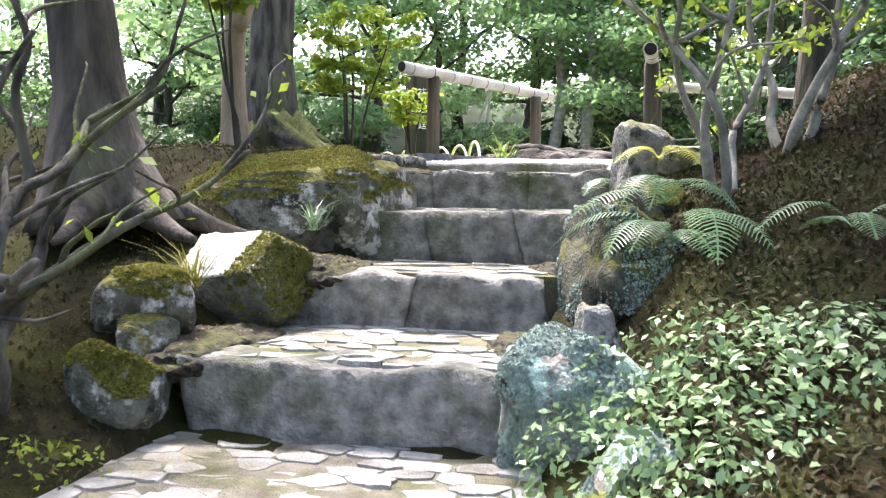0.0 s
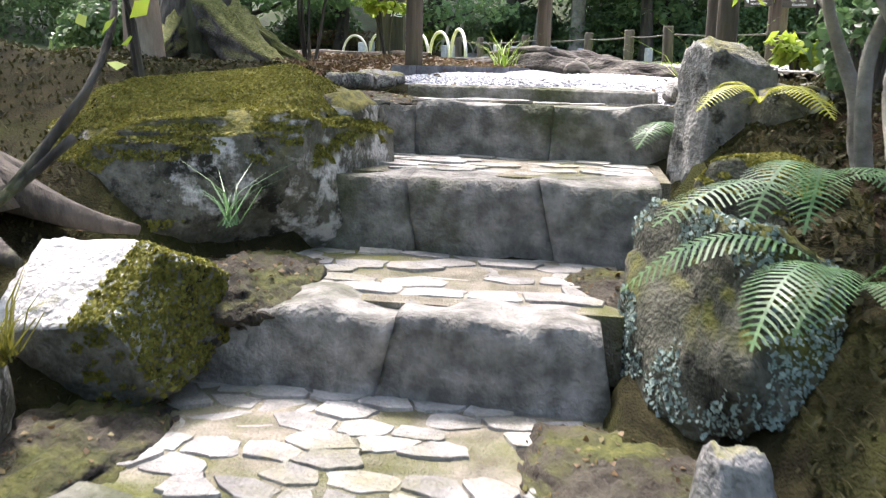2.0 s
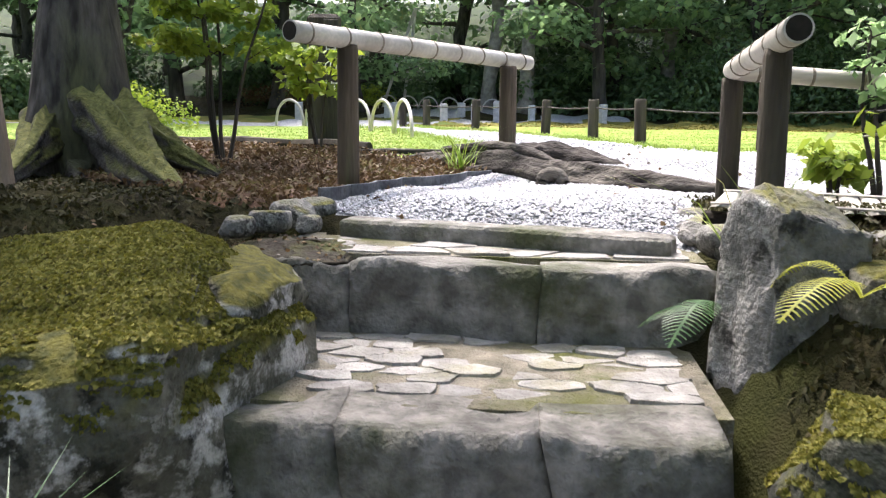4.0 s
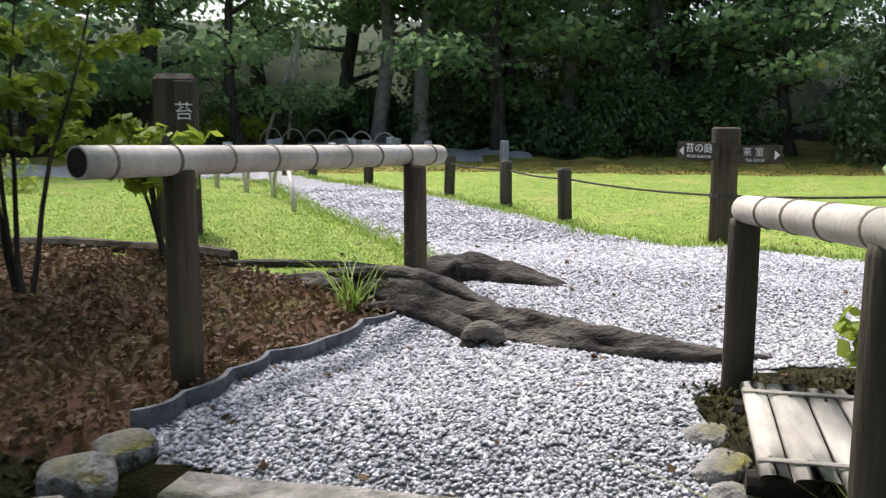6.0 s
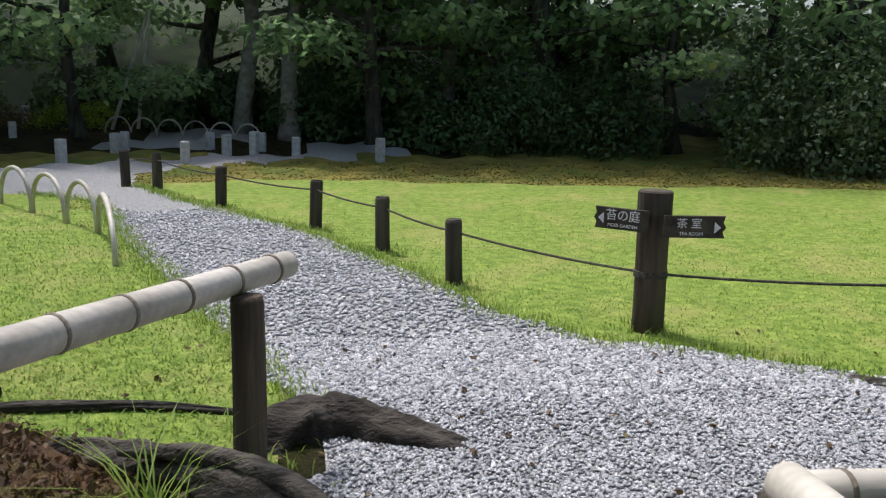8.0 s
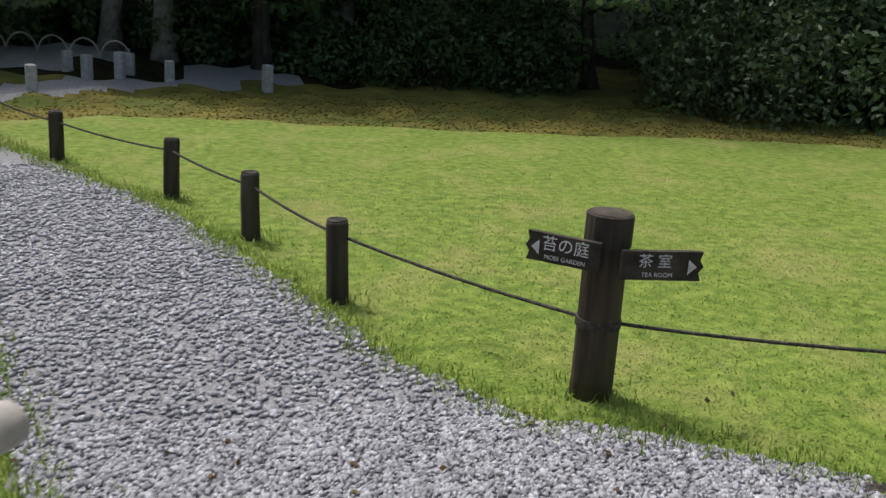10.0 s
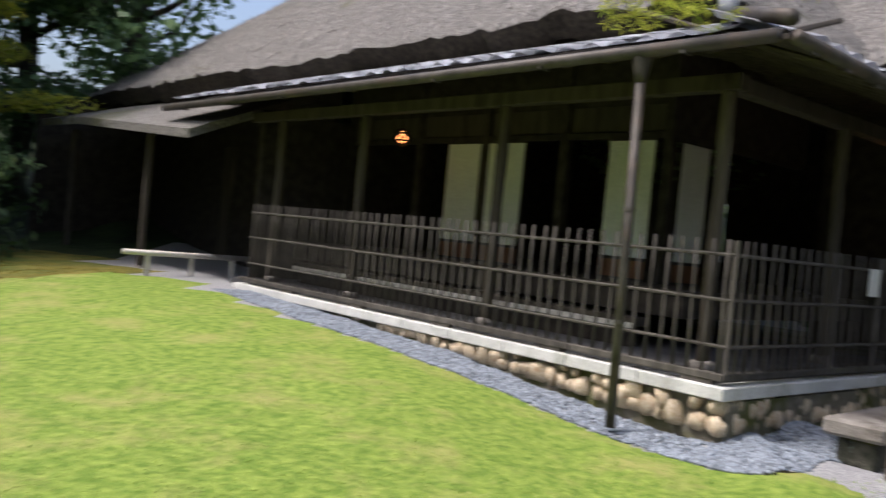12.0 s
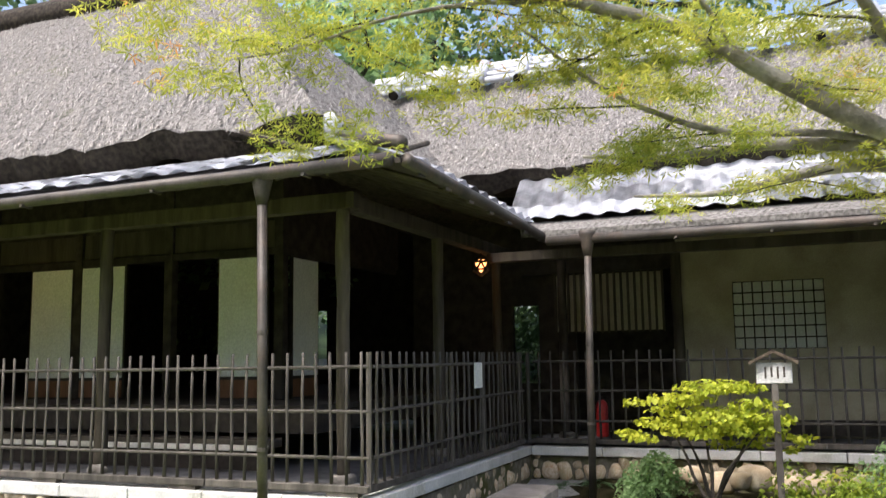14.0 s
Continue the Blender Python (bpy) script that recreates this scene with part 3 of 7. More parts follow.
def rough_terrain(x, y):
    z = terrain(x, y)
    u, v = house_uv(x, y)
    k = np.where((y < 3.0) | (y > 13), .05, .012)
    n = np.sin(x * 5.1 + 1.3 * np.sin(y * 3.7)) * np.sin(y * 4.3 + 1.1 * np.sin(x * 2.9)) * k
    return z + n


STAIR = [(-.75, -6), (-.62, -.6), (-.62, .1), (-.62, .9), (-.4, 1.6), (-.5, 2.5), (-.6, 3.1), (-.3, 3.0), (1.0, 2.75), (.95, 2.4), (.85, 1.6), (.68, .9), (.7, 0), (.9, -6)]


def lines(a, b, fine_a, fine_b, fine, growth=1.35):
    mid = list(np.arange(fine_a, fine_b + 1e-6, fine))
    lo, hi, s = [], [], fine
    x = fine_a
    while x > a:
        s *= growth
        x -= s
        lo.append(x)
    x, s = fine_b, fine
    while x < b:
        s *= growth
        x += s
        hi.append(x)
    return np.array(lo[::-1] + mid + hi)


def build_ground():
    xs, ys = lines(-400, 400, -4.0, 9.0, .07), lines(-300, 500, -3.2, 14.0, .07)
    X, Y = np.meshgrid(xs, ys)
    Z = rough_terrain(X, Y)
    st = inside(STAIR, X, Y)
    Z = np.where(st, Z - .12, Z)
    cx, cy = (X[:-1, :-1] + X[1:, 1:]) / 2, (Y[:-1, :-1] + Y[1:, 1:]) / 2
    zone = np.zeros(cx.shape, int)
    zone[(cy > 11) & (cy < 15.3) & (cx < 14) | (cy > 9) & (cy < 17.5) & (cx > 3) & (cx < 14)] = 4
    zone[(cy > 19.5) | (cx < -10) | (cx > 15) | (cy < -7)] = 6
    zone[inside(LAWN, cx, cy) | inside(LAWNL, cx, cy)] = 1
    zone[inside(PATHP, cx, cy)] = 2
    zone[inside(BEDL, cx, cy)] = 3
    u, v = house_uv(cx, cy)
    zone[(u > -1.15) & (u < 0) & (v > -.3) & (v < 1.7)] = 2
    zone[(u > -.62) & (v > -.5) & (v < 9) & (u < 11)] = 2
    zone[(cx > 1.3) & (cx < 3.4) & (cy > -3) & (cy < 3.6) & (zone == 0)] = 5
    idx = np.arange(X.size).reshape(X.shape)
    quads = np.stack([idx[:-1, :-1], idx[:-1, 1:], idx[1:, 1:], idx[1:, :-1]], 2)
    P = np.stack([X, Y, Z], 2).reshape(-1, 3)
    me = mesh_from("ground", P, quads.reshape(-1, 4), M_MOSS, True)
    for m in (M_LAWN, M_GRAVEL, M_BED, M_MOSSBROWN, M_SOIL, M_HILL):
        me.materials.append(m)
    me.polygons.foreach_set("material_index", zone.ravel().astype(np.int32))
    return tagged(new("ground", me), "garden ground of moss, mown lawn, gravel path and planting bed", "ground", kind="structure")


ground = build_ground()

# ---- stone stairs ----
STEPS = [  # y of the front edge at left and right, x left, x right, top, foot, front stones (x cuts)
    (-1.10, -1.06, -.80, .75, -1.10, -1.40, (-.25, .3)),
    (.02, .0, -.56, .62, -.834, -1.12, ()),
    (.90, .84, -.62, .66, -.60, -.86, (.05,)),
    (1.72, 1.64, -.42, .84, -.335, -.62, (-.02, .46)),
    (2.52, 2.44, -.46, .92, -.105, -.37, (-.17, .42)),
]
stairs = thing("stone_stairs", pose(0, 0, 0), "garden stairs of rough granite blocks and flagstone treads with mossy joints", "stairs", kind="structure")


def wavy_block(x0, x1, yl, yr, depth, z0, z1, seed):
    """A rough kerb block whose front face bulges and whose top edge is worn."""
    bm = bmesh.new()
    nx, nz, ny = max(4, int((x1 - x0) / .025)), 8, 5
    def pt(i, j, k):
        tx, ty, tz = i / nx, j / ny, k / nz
        x = x0 + (x1 - x0) * tx
        yf = yl + (yr - yl) * (x + .6) / 1.4
        e = min(tx, 1 - tx) * (x1 - x0)
        rnd_ = .005 * (1 - min(1, e / .012)) + .007 * max(0, tz - .86) / .14
        q = Vector((x * 4 + seed, tz * 1.5, seed * 1.7))
        yv = yf + rnd_ + .04 * noise.noise(q * .7) + .018 * noise.noise(q * 3.1) + .012 * noise.noise(q * 8)
        y = yv + (depth - (yv - yf)) * ty
        zt = z1 + .03 * noise.noise(Vector((x * 5 + seed, y * 4, 2))) - (.005 if ty == 0 else 0)
        x += .09 * (tz - .5) * (math.sin(x0 * 37) * (1 - tx) + math.sin(x1 * 37) * tx)
        return (x, y, z0 + (zt - z0) * tz)
    grid = {}
    for i in range(nx + 1):
        for j in range(ny + 1):
            for k in range(nz + 1):
                if i in (0, nx) or j in (0, ny) or k in (0, nz):
                    grid[i, j, k] = bm.verts.new(pt(i, j, k))
    def quad(a, b, c, d):
        bm.faces.new((grid[a], grid[b], grid[c], grid[d]))
    for i in range(nx):
        for k in range(nz):
            quad((i, 0, k), (i + 1, 0, k), (i + 1, 0, k + 1), (i, 0, k + 1))
            quad((i + 1, ny, k), (i, ny, k), (i, ny, k + 1), (i + 1, ny, k + 1))
        for j in range(ny):
            quad((i, j, nz), (i + 1, j, nz), (i + 1, j + 1, nz), (i, j + 1, nz))
    for j in range(ny):
        for k in range(nz):
            quad((0, j + 1, k), (0, j, k), (0, j, k + 1), (0, j + 1, k + 1))
            quad((nx, j, k), (nx, j + 1, k), (nx, j + 1, k + 1), (nx, j, k + 1))
    return bm


def flag(poly, z, h=.03, seed=0):
    """A flat stone: polygon with a bevelled worn rim."""
    bm = bmesh.new()
    c = sum((Vector(p) for p in poly), Vector((0, 0))) / len(poly)
    top, rim, bot = [], [], []
    for p in poly:
        d = Vector(p) - c
        top.append(bm.verts.new((*(c + d * .972), z + .006 * noise.noise(Vector((p[0] * 9, p[1] * 9, seed))))))
        rim.append(bm.verts.new((*(c + d * .99), z - .007)))
        bot.append(bm.verts.new((*(c + d), z - h)))
    n = len(poly)
    bm.faces.new(top)
    for i in range(n):
        k = (i + 1) % n
        bm.faces.new((rim[i], rim[k], top[k], top[i]))
        bm.faces.new((bot[i], bot[k], rim[k], rim[i]))
    return bm


def clip_half(poly, nx, ny, d):
    out = []
    for i in range(len(poly)):
        a, b = poly[i], poly[(i + 1) % len(poly)]
        da, db = a[0] * nx + a[1] * ny - d, b[0] * nx + b[1] * ny - d
        if da <= 0:
            out.append(a)
        if (da < 0) != (db < 0) and da != db:
            t = da / (da - db)
            out.append((a[0] + (b[0] - a[0]) * t, a[1] + (b[1] - a[1]) * t))
    return out


def cobbles(x0, x1, y0, y1, z, cell, seed, gap=.004, aspect=1.7):
    """Irregular flagstones by cutting each stone's cell at the bisectors with its neighbours."""
    rr = random.Random(seed)
    pts = []
    rows = max(1, round((y1 - y0) / cell))
    for j in range(rows):
        n = max(1, round((x1 - x0) / (cell * aspect)))
        for i in range(n):
            pts.append((x0 + (x1 - x0) * (i + .5 + (.25 if j % 2 else -.25) + rr.uniform(-.28, .28)) / n, y0 + (y1 - y0) * (j + .5 + rr.uniform(-.25, .25)) / rows))
    for i, p in enumerate(pts):
        poly = [(x0, y0), (x1, y0), (x1, y1), (x0, y1)]
        for k, q in enumerate(pts):
            if k == i or abs(q[0] - p[0]) > cell * 4 or abs(q[1] - p[1]) > cell * 3:
                continue
            nx, ny = (q[0] - p[0]) / aspect ** 2, q[1] - p[1]
            ll = math.hypot(nx, ny) or 1
            m = ((p[0] + q[0]) / 2, (p[1] + q[1]) / 2)
            poly = clip_half(poly, nx / ll, ny / ll, (m[0] * nx + m[1] * ny) / ll - gap)
            if len(poly) < 3:
                break
        if len(poly) < 3:
            continue
        # round the corners
        rp = []
        for a in range(len(poly)):
            b, c = poly[(a + 1) % len(poly)], poly[a]
            rp += [(c[0] * .9 + b[0] * .1, c[1] * .9 + b[1] * .1), (c[0] * .5 + b[0] * .5, c[1] * .5 + b[1] * .5), (c[0] * .1 + b[0] * .9, c[1] * .1 + b[1] * .9)]
        wob = [(px + rr.uniform(-.007, .007), py + rr.uniform(-.005, .005)) for px, py in rp]
        if max(p_[0] for p_ in wob) - min(p_[0] for p_ in wob) < .03:
            continue
        part("flagstone", flag(wob, z + rr.uniform(-.007, .008), seed=seed + i), M_COBBLE, stairs)


for si, (yl, yr, x0, x1, zt, zb, cuts) in enumerate(STEPS):
    nxt = STEPS[si + 1] if si + 1 < len(STEPS) else (2.98, 2.72, -.4, .95, 0, 0, ())
    xs = [x0, *cuts, x1]
    for a, b in zip(xs, xs[1:]):
        part("riser_block", wavy_block(a + .001, b - .001, yl, yr, .24 if si < 4 else .16, zb - .08, zt, si * 7 + a), M_STEP, stairs, smooth=True)
    bm = bm_box(x0 + .02, x1 + .03, max(yl, yr) + .12, max(nxt[0], nxt[1]) + .2, zt - .2, zt - .0005)
    part("tread_bed", bm, M_MORTAR, stairs, "earth and moss bedding between flagstones")
    y0 = max(yl, yr) + (.13 if si == 4 else .20 if si != 1 else .07)
    cobbles(x0 + .0, x1 - .02, y0, (min(nxt[0], nxt[1]) + .06) if si < 4 else 3.02, zt + .002, .088 if si in (0, 1, 3) else (.105 if si == 2 else .115), 11 + si)
part("tread_bed", bm_box(-.9, .9, -6, -1.05, -1.7, -1.42), M_MORTAR, stairs)
cobbles(-.7, .7, -3.0, -1.12, -1.40, .15, 77)

# long kerb stone at the head of the stairs
bm = bmesh.new()
bm_box(-.03, 1.16, -.07, .07, -.2, 0, .012, bm)
bmesh.ops.subdivide_edges(bm, edges=bm.edges, cuts=5, use_grid_fill=True)
for v in bm.verts:
    v.co += Vector((.012 * noise.noise(v.co * 6), .014 * noise.noise(v.co * 5 + Vector((3, 0, 0))), .008 * noise.noise(v.co * 7)))
kerb = part("kerb_stone", bm, M_STEP, smooth=True)
kerb.matrix_basis = pose(-.26, 3.05, -.04, 0, 0, -15)
tagged(kerb, "long low granite kerb stone at the head of the garden stairs", "kerb")

# ---- boulders ----


def boulder(x, y, z, sx, sy, sz, seed, material, label, rz=0, rough=.16, cuts=8, sub=4, taper=0.0, faces=()):
    bm = bm_rock(sx, sy, sz, seed, rough, cuts, sub, faces)
    for v in bm.verts:
        k = 1 - taper * (v.co.z / sz + .4)
        v.co.x, v.co.y = v.co.x * k, v.co.y * k
    ob = part("boulder", bm, material, smooth=False)
    for p in ob.data.polygons:
        p.use_smooth = True
    ob.matrix_basis = pose(x, y, z, 0, 0, rz)
    return tagged(ob, label, "rock", "rocks beside the stairs")


big_rock = boulder(-.84, 1.80, -.37, .74, .60, .42, 8, M_ROCKMOSS, "large grey boulder with a thick moss cap and pale lichen", 8, .10, 2, 5, 0,
                   [((-.1, -.3, 1), .66), ((.1, -1, .25), .70), ((1, -.35, .05), .74), ((.55, -.8, -.45), .72), ((.7, -.1, .75), .86), ((-.5, -.9, -.2), .8)])
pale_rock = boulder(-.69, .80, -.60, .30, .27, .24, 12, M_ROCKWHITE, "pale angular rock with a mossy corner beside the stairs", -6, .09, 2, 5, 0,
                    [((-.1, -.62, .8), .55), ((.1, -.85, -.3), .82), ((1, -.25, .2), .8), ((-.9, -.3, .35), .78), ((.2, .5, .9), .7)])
moss_a = boulder(-.86, .30, -.70, .19, .17, .16, 21, M_ROCKMOSS, "small mossy rock on the shaded bank", 30, .10, 3)
moss_b = boulder(-.76, -.06, -.93, .16, .15, .17, 27, M_ROCKMOSS, "moss-capped rock at the foot of the bank", 0, .08, 3)
boulder(-.76, .14, -.80, .10, .10, .12, 29, M_ROCKMOSS, "little mossy stone wedged between rocks", 0)
moss_c = boulder(-.74, -.42, -1.12, .12, .11, .12, 33, M_ROCKGREY, "rounded low stone with moss beside the paving", 0)
boulder(-.78, -.82, -1.2, .13, .12, .13, 35, M_ROCKGREY, "grey stone at the edge of the lowest step", 0)
boulder(-.40, 2.25, -.22, .16, .35, .17, 39, M_ROCKMOSS, "mossy side stone of the upper step", 0)
lich_a = boulder(.84, -.02, -.93, .26, .23, .25, 41, M_ROCKLICHEN, "rock crusted with blue-green lichen at the step side", 0, .14, 6, 5)
boulder(.86, .27, -.77, .11, .09, .17, 43, M_ROCKGREY, "small pointed grey stone above the lichen rock", 25, .14, 6, 4, .38)
lich_b = boulder(1.02, -.52, -1.08, .22, .24, .23, 45, M_ROCKLICHEN, "low lichen-covered rock half under the azalea", 40)
lich_c = boulder(.96, .92, -.58, .25, .42, .34, 47, M_ROCKDARK, "long dark side rock with moss and lichen", 8, .13, 8, 5)
moss_d = boulder(1.10, 1.55, -.46, .25, .36, .25, 49, M_ROCKDARK, "mossy bank rock beside the upper steps", 0)
boulder(1.12, 2.20, -.18, .225, .19, .36, 53, M_ROCKGREY, "upright grey standing rock at the stair head", 10, .13, 3, 5, 0,
        [((0, -1, .1), .66), ((1, -.4, .15), .72), ((-1, -.25, .1), .78), ((.15, -.2, 1), .82)])
boulder(1.32, 2.05, -.12, .16, .16, .16, 54, M_ROCKMOSS, "small mossy stone behind the standing rock", 0)
for k, (x, y, r, s) in enumerate([(-.52, 2.84, .075, 61), (-.49, 3.03, .085, 62), (-.44, 3.2, .075, 63), (-.58, 2.66, .06, 64), (-.36, 2.76, .05, 68)]):
    boulder(x, y, -.03, r, r * .8, r * .62, s, M_ROCKGREY, "round grey cobble at the bed edge", 20 * k, .06, 2, 3)
for k, (x, y, r, s) in enumerate([(1.02, 2.72, .09, 71), (1.12, 2.6, .11, 72), (.98, 2.92, .07, 73), (1.0, 3.1, .07, 74), (1.02, 3.28, .075, 75), (1.05, 3.45, .07, 76), (1.3, 2.55, .1, 77), (1.5, 2.6, .1, 78)]):
    boulder(x, y, -.05, r, r * .85, r * .65, s, M_ROCKGREY, "grey cobble in the edge of the gravel", 15 * k, .08, 3, 3)

for rock, n, s in ((big_rock, 14000, 1), (moss_a, 2500, 2), (moss_b, 2500, 3), (moss_c, 900, 4), (moss_d, 3000, 5)):
    crust(rock, L_MOSSGOLD, n * 3, .013, "moss", s, .42, -.62 if rock is big_rock else -.3, 2.6, .003, .7)
crust(pale_rock, L_MOSSGOLD, 5000, .013, "moss", 9, -.2, -.35, 2.6, .003, .7, 0, lambda c: c[0] > .12 + .3 * c[1])
for rock, n, s in ((lich_a, 13000, 6), (lich_b, 8000, 7), (lich_c, 6500, 8)):
    crust(rock, L_LICHEN, n, .012, "lichen", s, -.4, .12 if rock is lich_c else -.08, 5.0, .003, .45)

def bm_mound(sx, sy, sz, seed):
    """A low rounded heap with a crumbly surface."""
    bm = bmesh.new()
    bmesh.ops.create_icosphere(bm, subdivisions=5, radius=1.0)
    for v in bm.verts:
        q = v.co * 2 + Vector((seed, 0, 0))
        k = 1 + .16 * noise.noise(q) + .08 * noise.noise(q * 3)
        g = .16 * noise.noise(q * 7) + .12 * noise.noise(q * 15)
        v.co = Vector((v.co.x * k * sx, v.co.y * k * sy, (v.co.z * k + g) * sz))
    return bm


# mounds of washed-in earth and moss where the treads meet the rocks
M_EARTH = topped("trodden_earth", ((0.024, 0.019, 0.013), (0.07, 0.06, 0.042)), ((0.035, 0.04, 0.008), (0.085, 0.084, 0.019)), None, .9, 1.25, 5.0)
# the (.72, .42) mound is large and dark, partly for the tread's shaded side
for k, (x, y, z, sx, sy, sz) in enumerate([(-.62, .42, -.885, .27, .44, .10), (-.42, 1.2, -.64, .24, .36, .09), (-.52, -.35, -1.36, .24, .6, .10), (.72, .42, -.86, .22, .44, .09), (.74, 1.25, -.63, .15, .36, .07), (.74, -.5, -1.38, .2, .55, .08), (-.4, 2.72, -.13, .2, .25, .05)]):
    mound = part("earth_mound", bm_mound(sx, sy, sz, 140 + k), M_EARTH, smooth=True)
    mound.matrix_basis = pose(x, y, z, 0, 0, 9 * k)
    tagged(mound, "low mound of trodden earth and moss at the side of a tread", "earth", "earth mounds beside the treads", "stuff")
    crust(mound, L_RED, 120, .016, "leaf_litter", 90 + k, .3, -2, 4.0, .003, .4)

# ---- bamboo rails and posts ----


def bamboo(name, a, b, r, parent, gap=.21, hollow=True, sides=16):
    """A culm with swollen node rings; dark discs on its closed ends stand in for shaded hollows."""
    a, b = Vector(a), Vector(b)
    L = (b - a).length
    d = (b - a) / L
    culm = part(name, bm_tube([a + d * L * i / 12 for i in range(13)], [r * (1 - .06 * i / 12) for i in range(13)], sides), M_BAMBOO, parent, smooth=False)
    for p in culm.data.polygons:
        p.use_smooth = len(p.vertices) == 4
    t = gap * .45
    while t < L - .03:
        part("node_ring", bm_tube([a + d * (t - .006), a + d * (t - .003), a + d * (t + .003), a + d * (t + .006)], [r * 1.0, r * 1.045, r * 1.045, r * 1.0], sides), M_NODE, culm, "dark node ring")
        t += gap * (0.9 + .2 * random.random())
    if hollow:
        part("hollow_shade_disc", bm_tube([a - d * .002, a + d * .004], r * .86, sides), M_DARK, culm, "dark disc standing in for the shaded hollow")
        part("hollow_shade_disc", bm_tube([b - d * .004, b + d * .002], r * .8, sides), M_DARK, culm, "dark disc standing in for the shaded hollow")
    return culm


def post_mesh(h, r, seed, sides=14, lean=(0, 0), top_bevel=.012):
    bm = bm_tube([(lean[0] * t, lean[1] * t, h * t - .12 * (1 - t)) for t in (0, .25, .5, .75, .97, 1.0)], [r * 1.03, r, r * .985, r * .98, r * .97, r * .9], sides, wob=.07)
    return bm


rail_l = thing("bamboo_rail", pose(0, 0, 0), "low handrail of bleached bamboo on two weathered round posts", "handrail", "bamboo rails")
bamboo("rail", (-.585, 3.38, .665), (.37, 5.0, .62), .044, rail_l)
for (x, y, z, h) in ((-.41, 3.68, .04, .59), (.265, 4.72, .06, .53)):
    p = part("post", post_mesh(h, .048, x), M_POST, rail_l, smooth=True)
    p.matrix_basis = pose(x, y, z)

rail_r = thing("bamboo_rail", pose(0, 0, 0), "cornered bamboo handrail on dark round posts beside the bamboo deck", "handrail", "bamboo rails")
bamboo("rail", (1.115, 2.42, .60), (1.2, 3.57, .53), .042, rail_r)
bamboo("rail", (1.2, 3.55, .525), (2.6, 3.62, .44), .036, rail_r)
for (x, y, z, h) in ((1.135, 2.68, -.08, .64), (1.205, 3.58, -.02, .52), (2.45, 3.62, .0, .42)):
    p = part("post", post_mesh(h, .045, x), M_POSTDARK, rail_r, smooth=True)
    p.matrix_basis = pose(x, y, z)

# bamboo deck beside the gravel
deck = thing("bamboo_deck", pose(.99, 2.86, .0, 0, 0, -17), "small deck of split pale bamboo slats tied over dark beams", "deck")
_x = 0.0
for i in range(13):
    _w = random.uniform(.05, .10)
    x, _x = _x + _w / 2, _x + _w + .003
    bm = bmesh.new()
    n = 8
    wob = random.uniform(-.015, .015)
    va = [[bm.verts.new((x + _w * .5 * math.cos(math.pi * k / n), yy + wob, .013 * math.sin(math.pi * k / n) ** .6 + .04)) for k in range(n + 1)] for yy in (-.02, .2, .42, .66)]
    for r0, r1 in zip(va, va[1:]):
        for k in range(n):
            bm.faces.new((r0[k], r1[k], r1[k + 1], r0[k + 1]))
    bmesh.ops.solidify(bm, geom=bm.faces[:], thickness=.006)
    part("slat", bm, M_SLATWHITE, deck, smooth=True)
for yy in (.06, .56):
    part("tie_cord", bm_tube([(0, yy, .056), (.3, yy + .006, .06), (.88, yy, .056)], .006, 6), M_BAMBOO, deck, "pale tie cord")
    part("beam", bm_tube([(-.02, yy, -.0), (.9, yy, 0)], .03, 10), M_DARK, deck, "dark beam")
# not a beam: dark block under all slats, standing in for the shade there
part("beam", bm_box(0, .88, .0, .62, -.12, -.04), M_DARK, deck)

# slate edging of the bed: short curved pieces
EDGE = [(-.45, 3.29), (-.36, 3.45), (-.28, 3.66), (-.2, 3.86), (-.04, 4.02), (.07, 4.3), (.2, 4.46)]
edging = thing("bed_edging", pose(0, 0, 0), "scalloped dark slate edging round the planting bed", "edging")
for (xa, ya), (xb, yb) in zip(EDGE, EDGE[1:]):
    a, b = Vector((xa, ya, 0)), Vector((xb, yb, 0))
    d = b - a
    nrm = Vector((d.y, -d.x, 0)).normalized()
    bm = bmesh.new()
    n = 8
    ring = []
    for k in range(n + 1):
        t = k / n
        c = a + d * t + nrm * (math.sin(math.pi * t) * .028)
        ring.append([bm.verts.new(c + nrm * s + Vector((0, 0, z))) for s, z in ((.008, -.05), (.008, .045), (-.008, .045), (-.008, -.05))])
    for r0, r1 in zip(ring, ring[1:]):
        for k in range(4):
            bm.faces.new((r0[k], r0[(k + 1) % 4], r1[(k + 1) % 4], r1[k]))
    bm.faces.new(ring[0])
    bm.faces.new(ring[-1][::-1])
    bmesh.ops.recalc_face_normals(bm, faces=bm.faces[:])
    part("edging_piece", bm, M_EDGE, edging)

# timber sleepers along the back of the bed
for k, ((xa, ya), (xb, yb)) in enumerate([((-2.7, 6.02), (-1.95, 5.86)), ((-1.93, 5.84), (-1.2, 5.68)), ((-1.18, 5.66), (-.62, 5.38))]):
    a, b = Vector((xa, ya, .1)), Vector((xb, yb, .1))
    bm = bm_tube([a, a * .5 + b * .5 + Vector((0, 0, .008)), b], [.04, .044, .037], 8, wob=.2)
    tagged(part("edging_log", bm, M_POSTDARK), "dark half-buried log edging the lawn", "log", "edging logs")

# ---- roots across the path ----


# darker colours than M_ROOT, for the lower strand and the hump
M_ROOTDARK = mat("dark_root", (0.018, 0.015, 0.012), (0.075, 0.065, 0.055), 14, 0.9, 1.0, (0.12, 0.12, 0.04), 3.0, (0.62, 0.75), 70, stretch=(0.4, 1, 1))


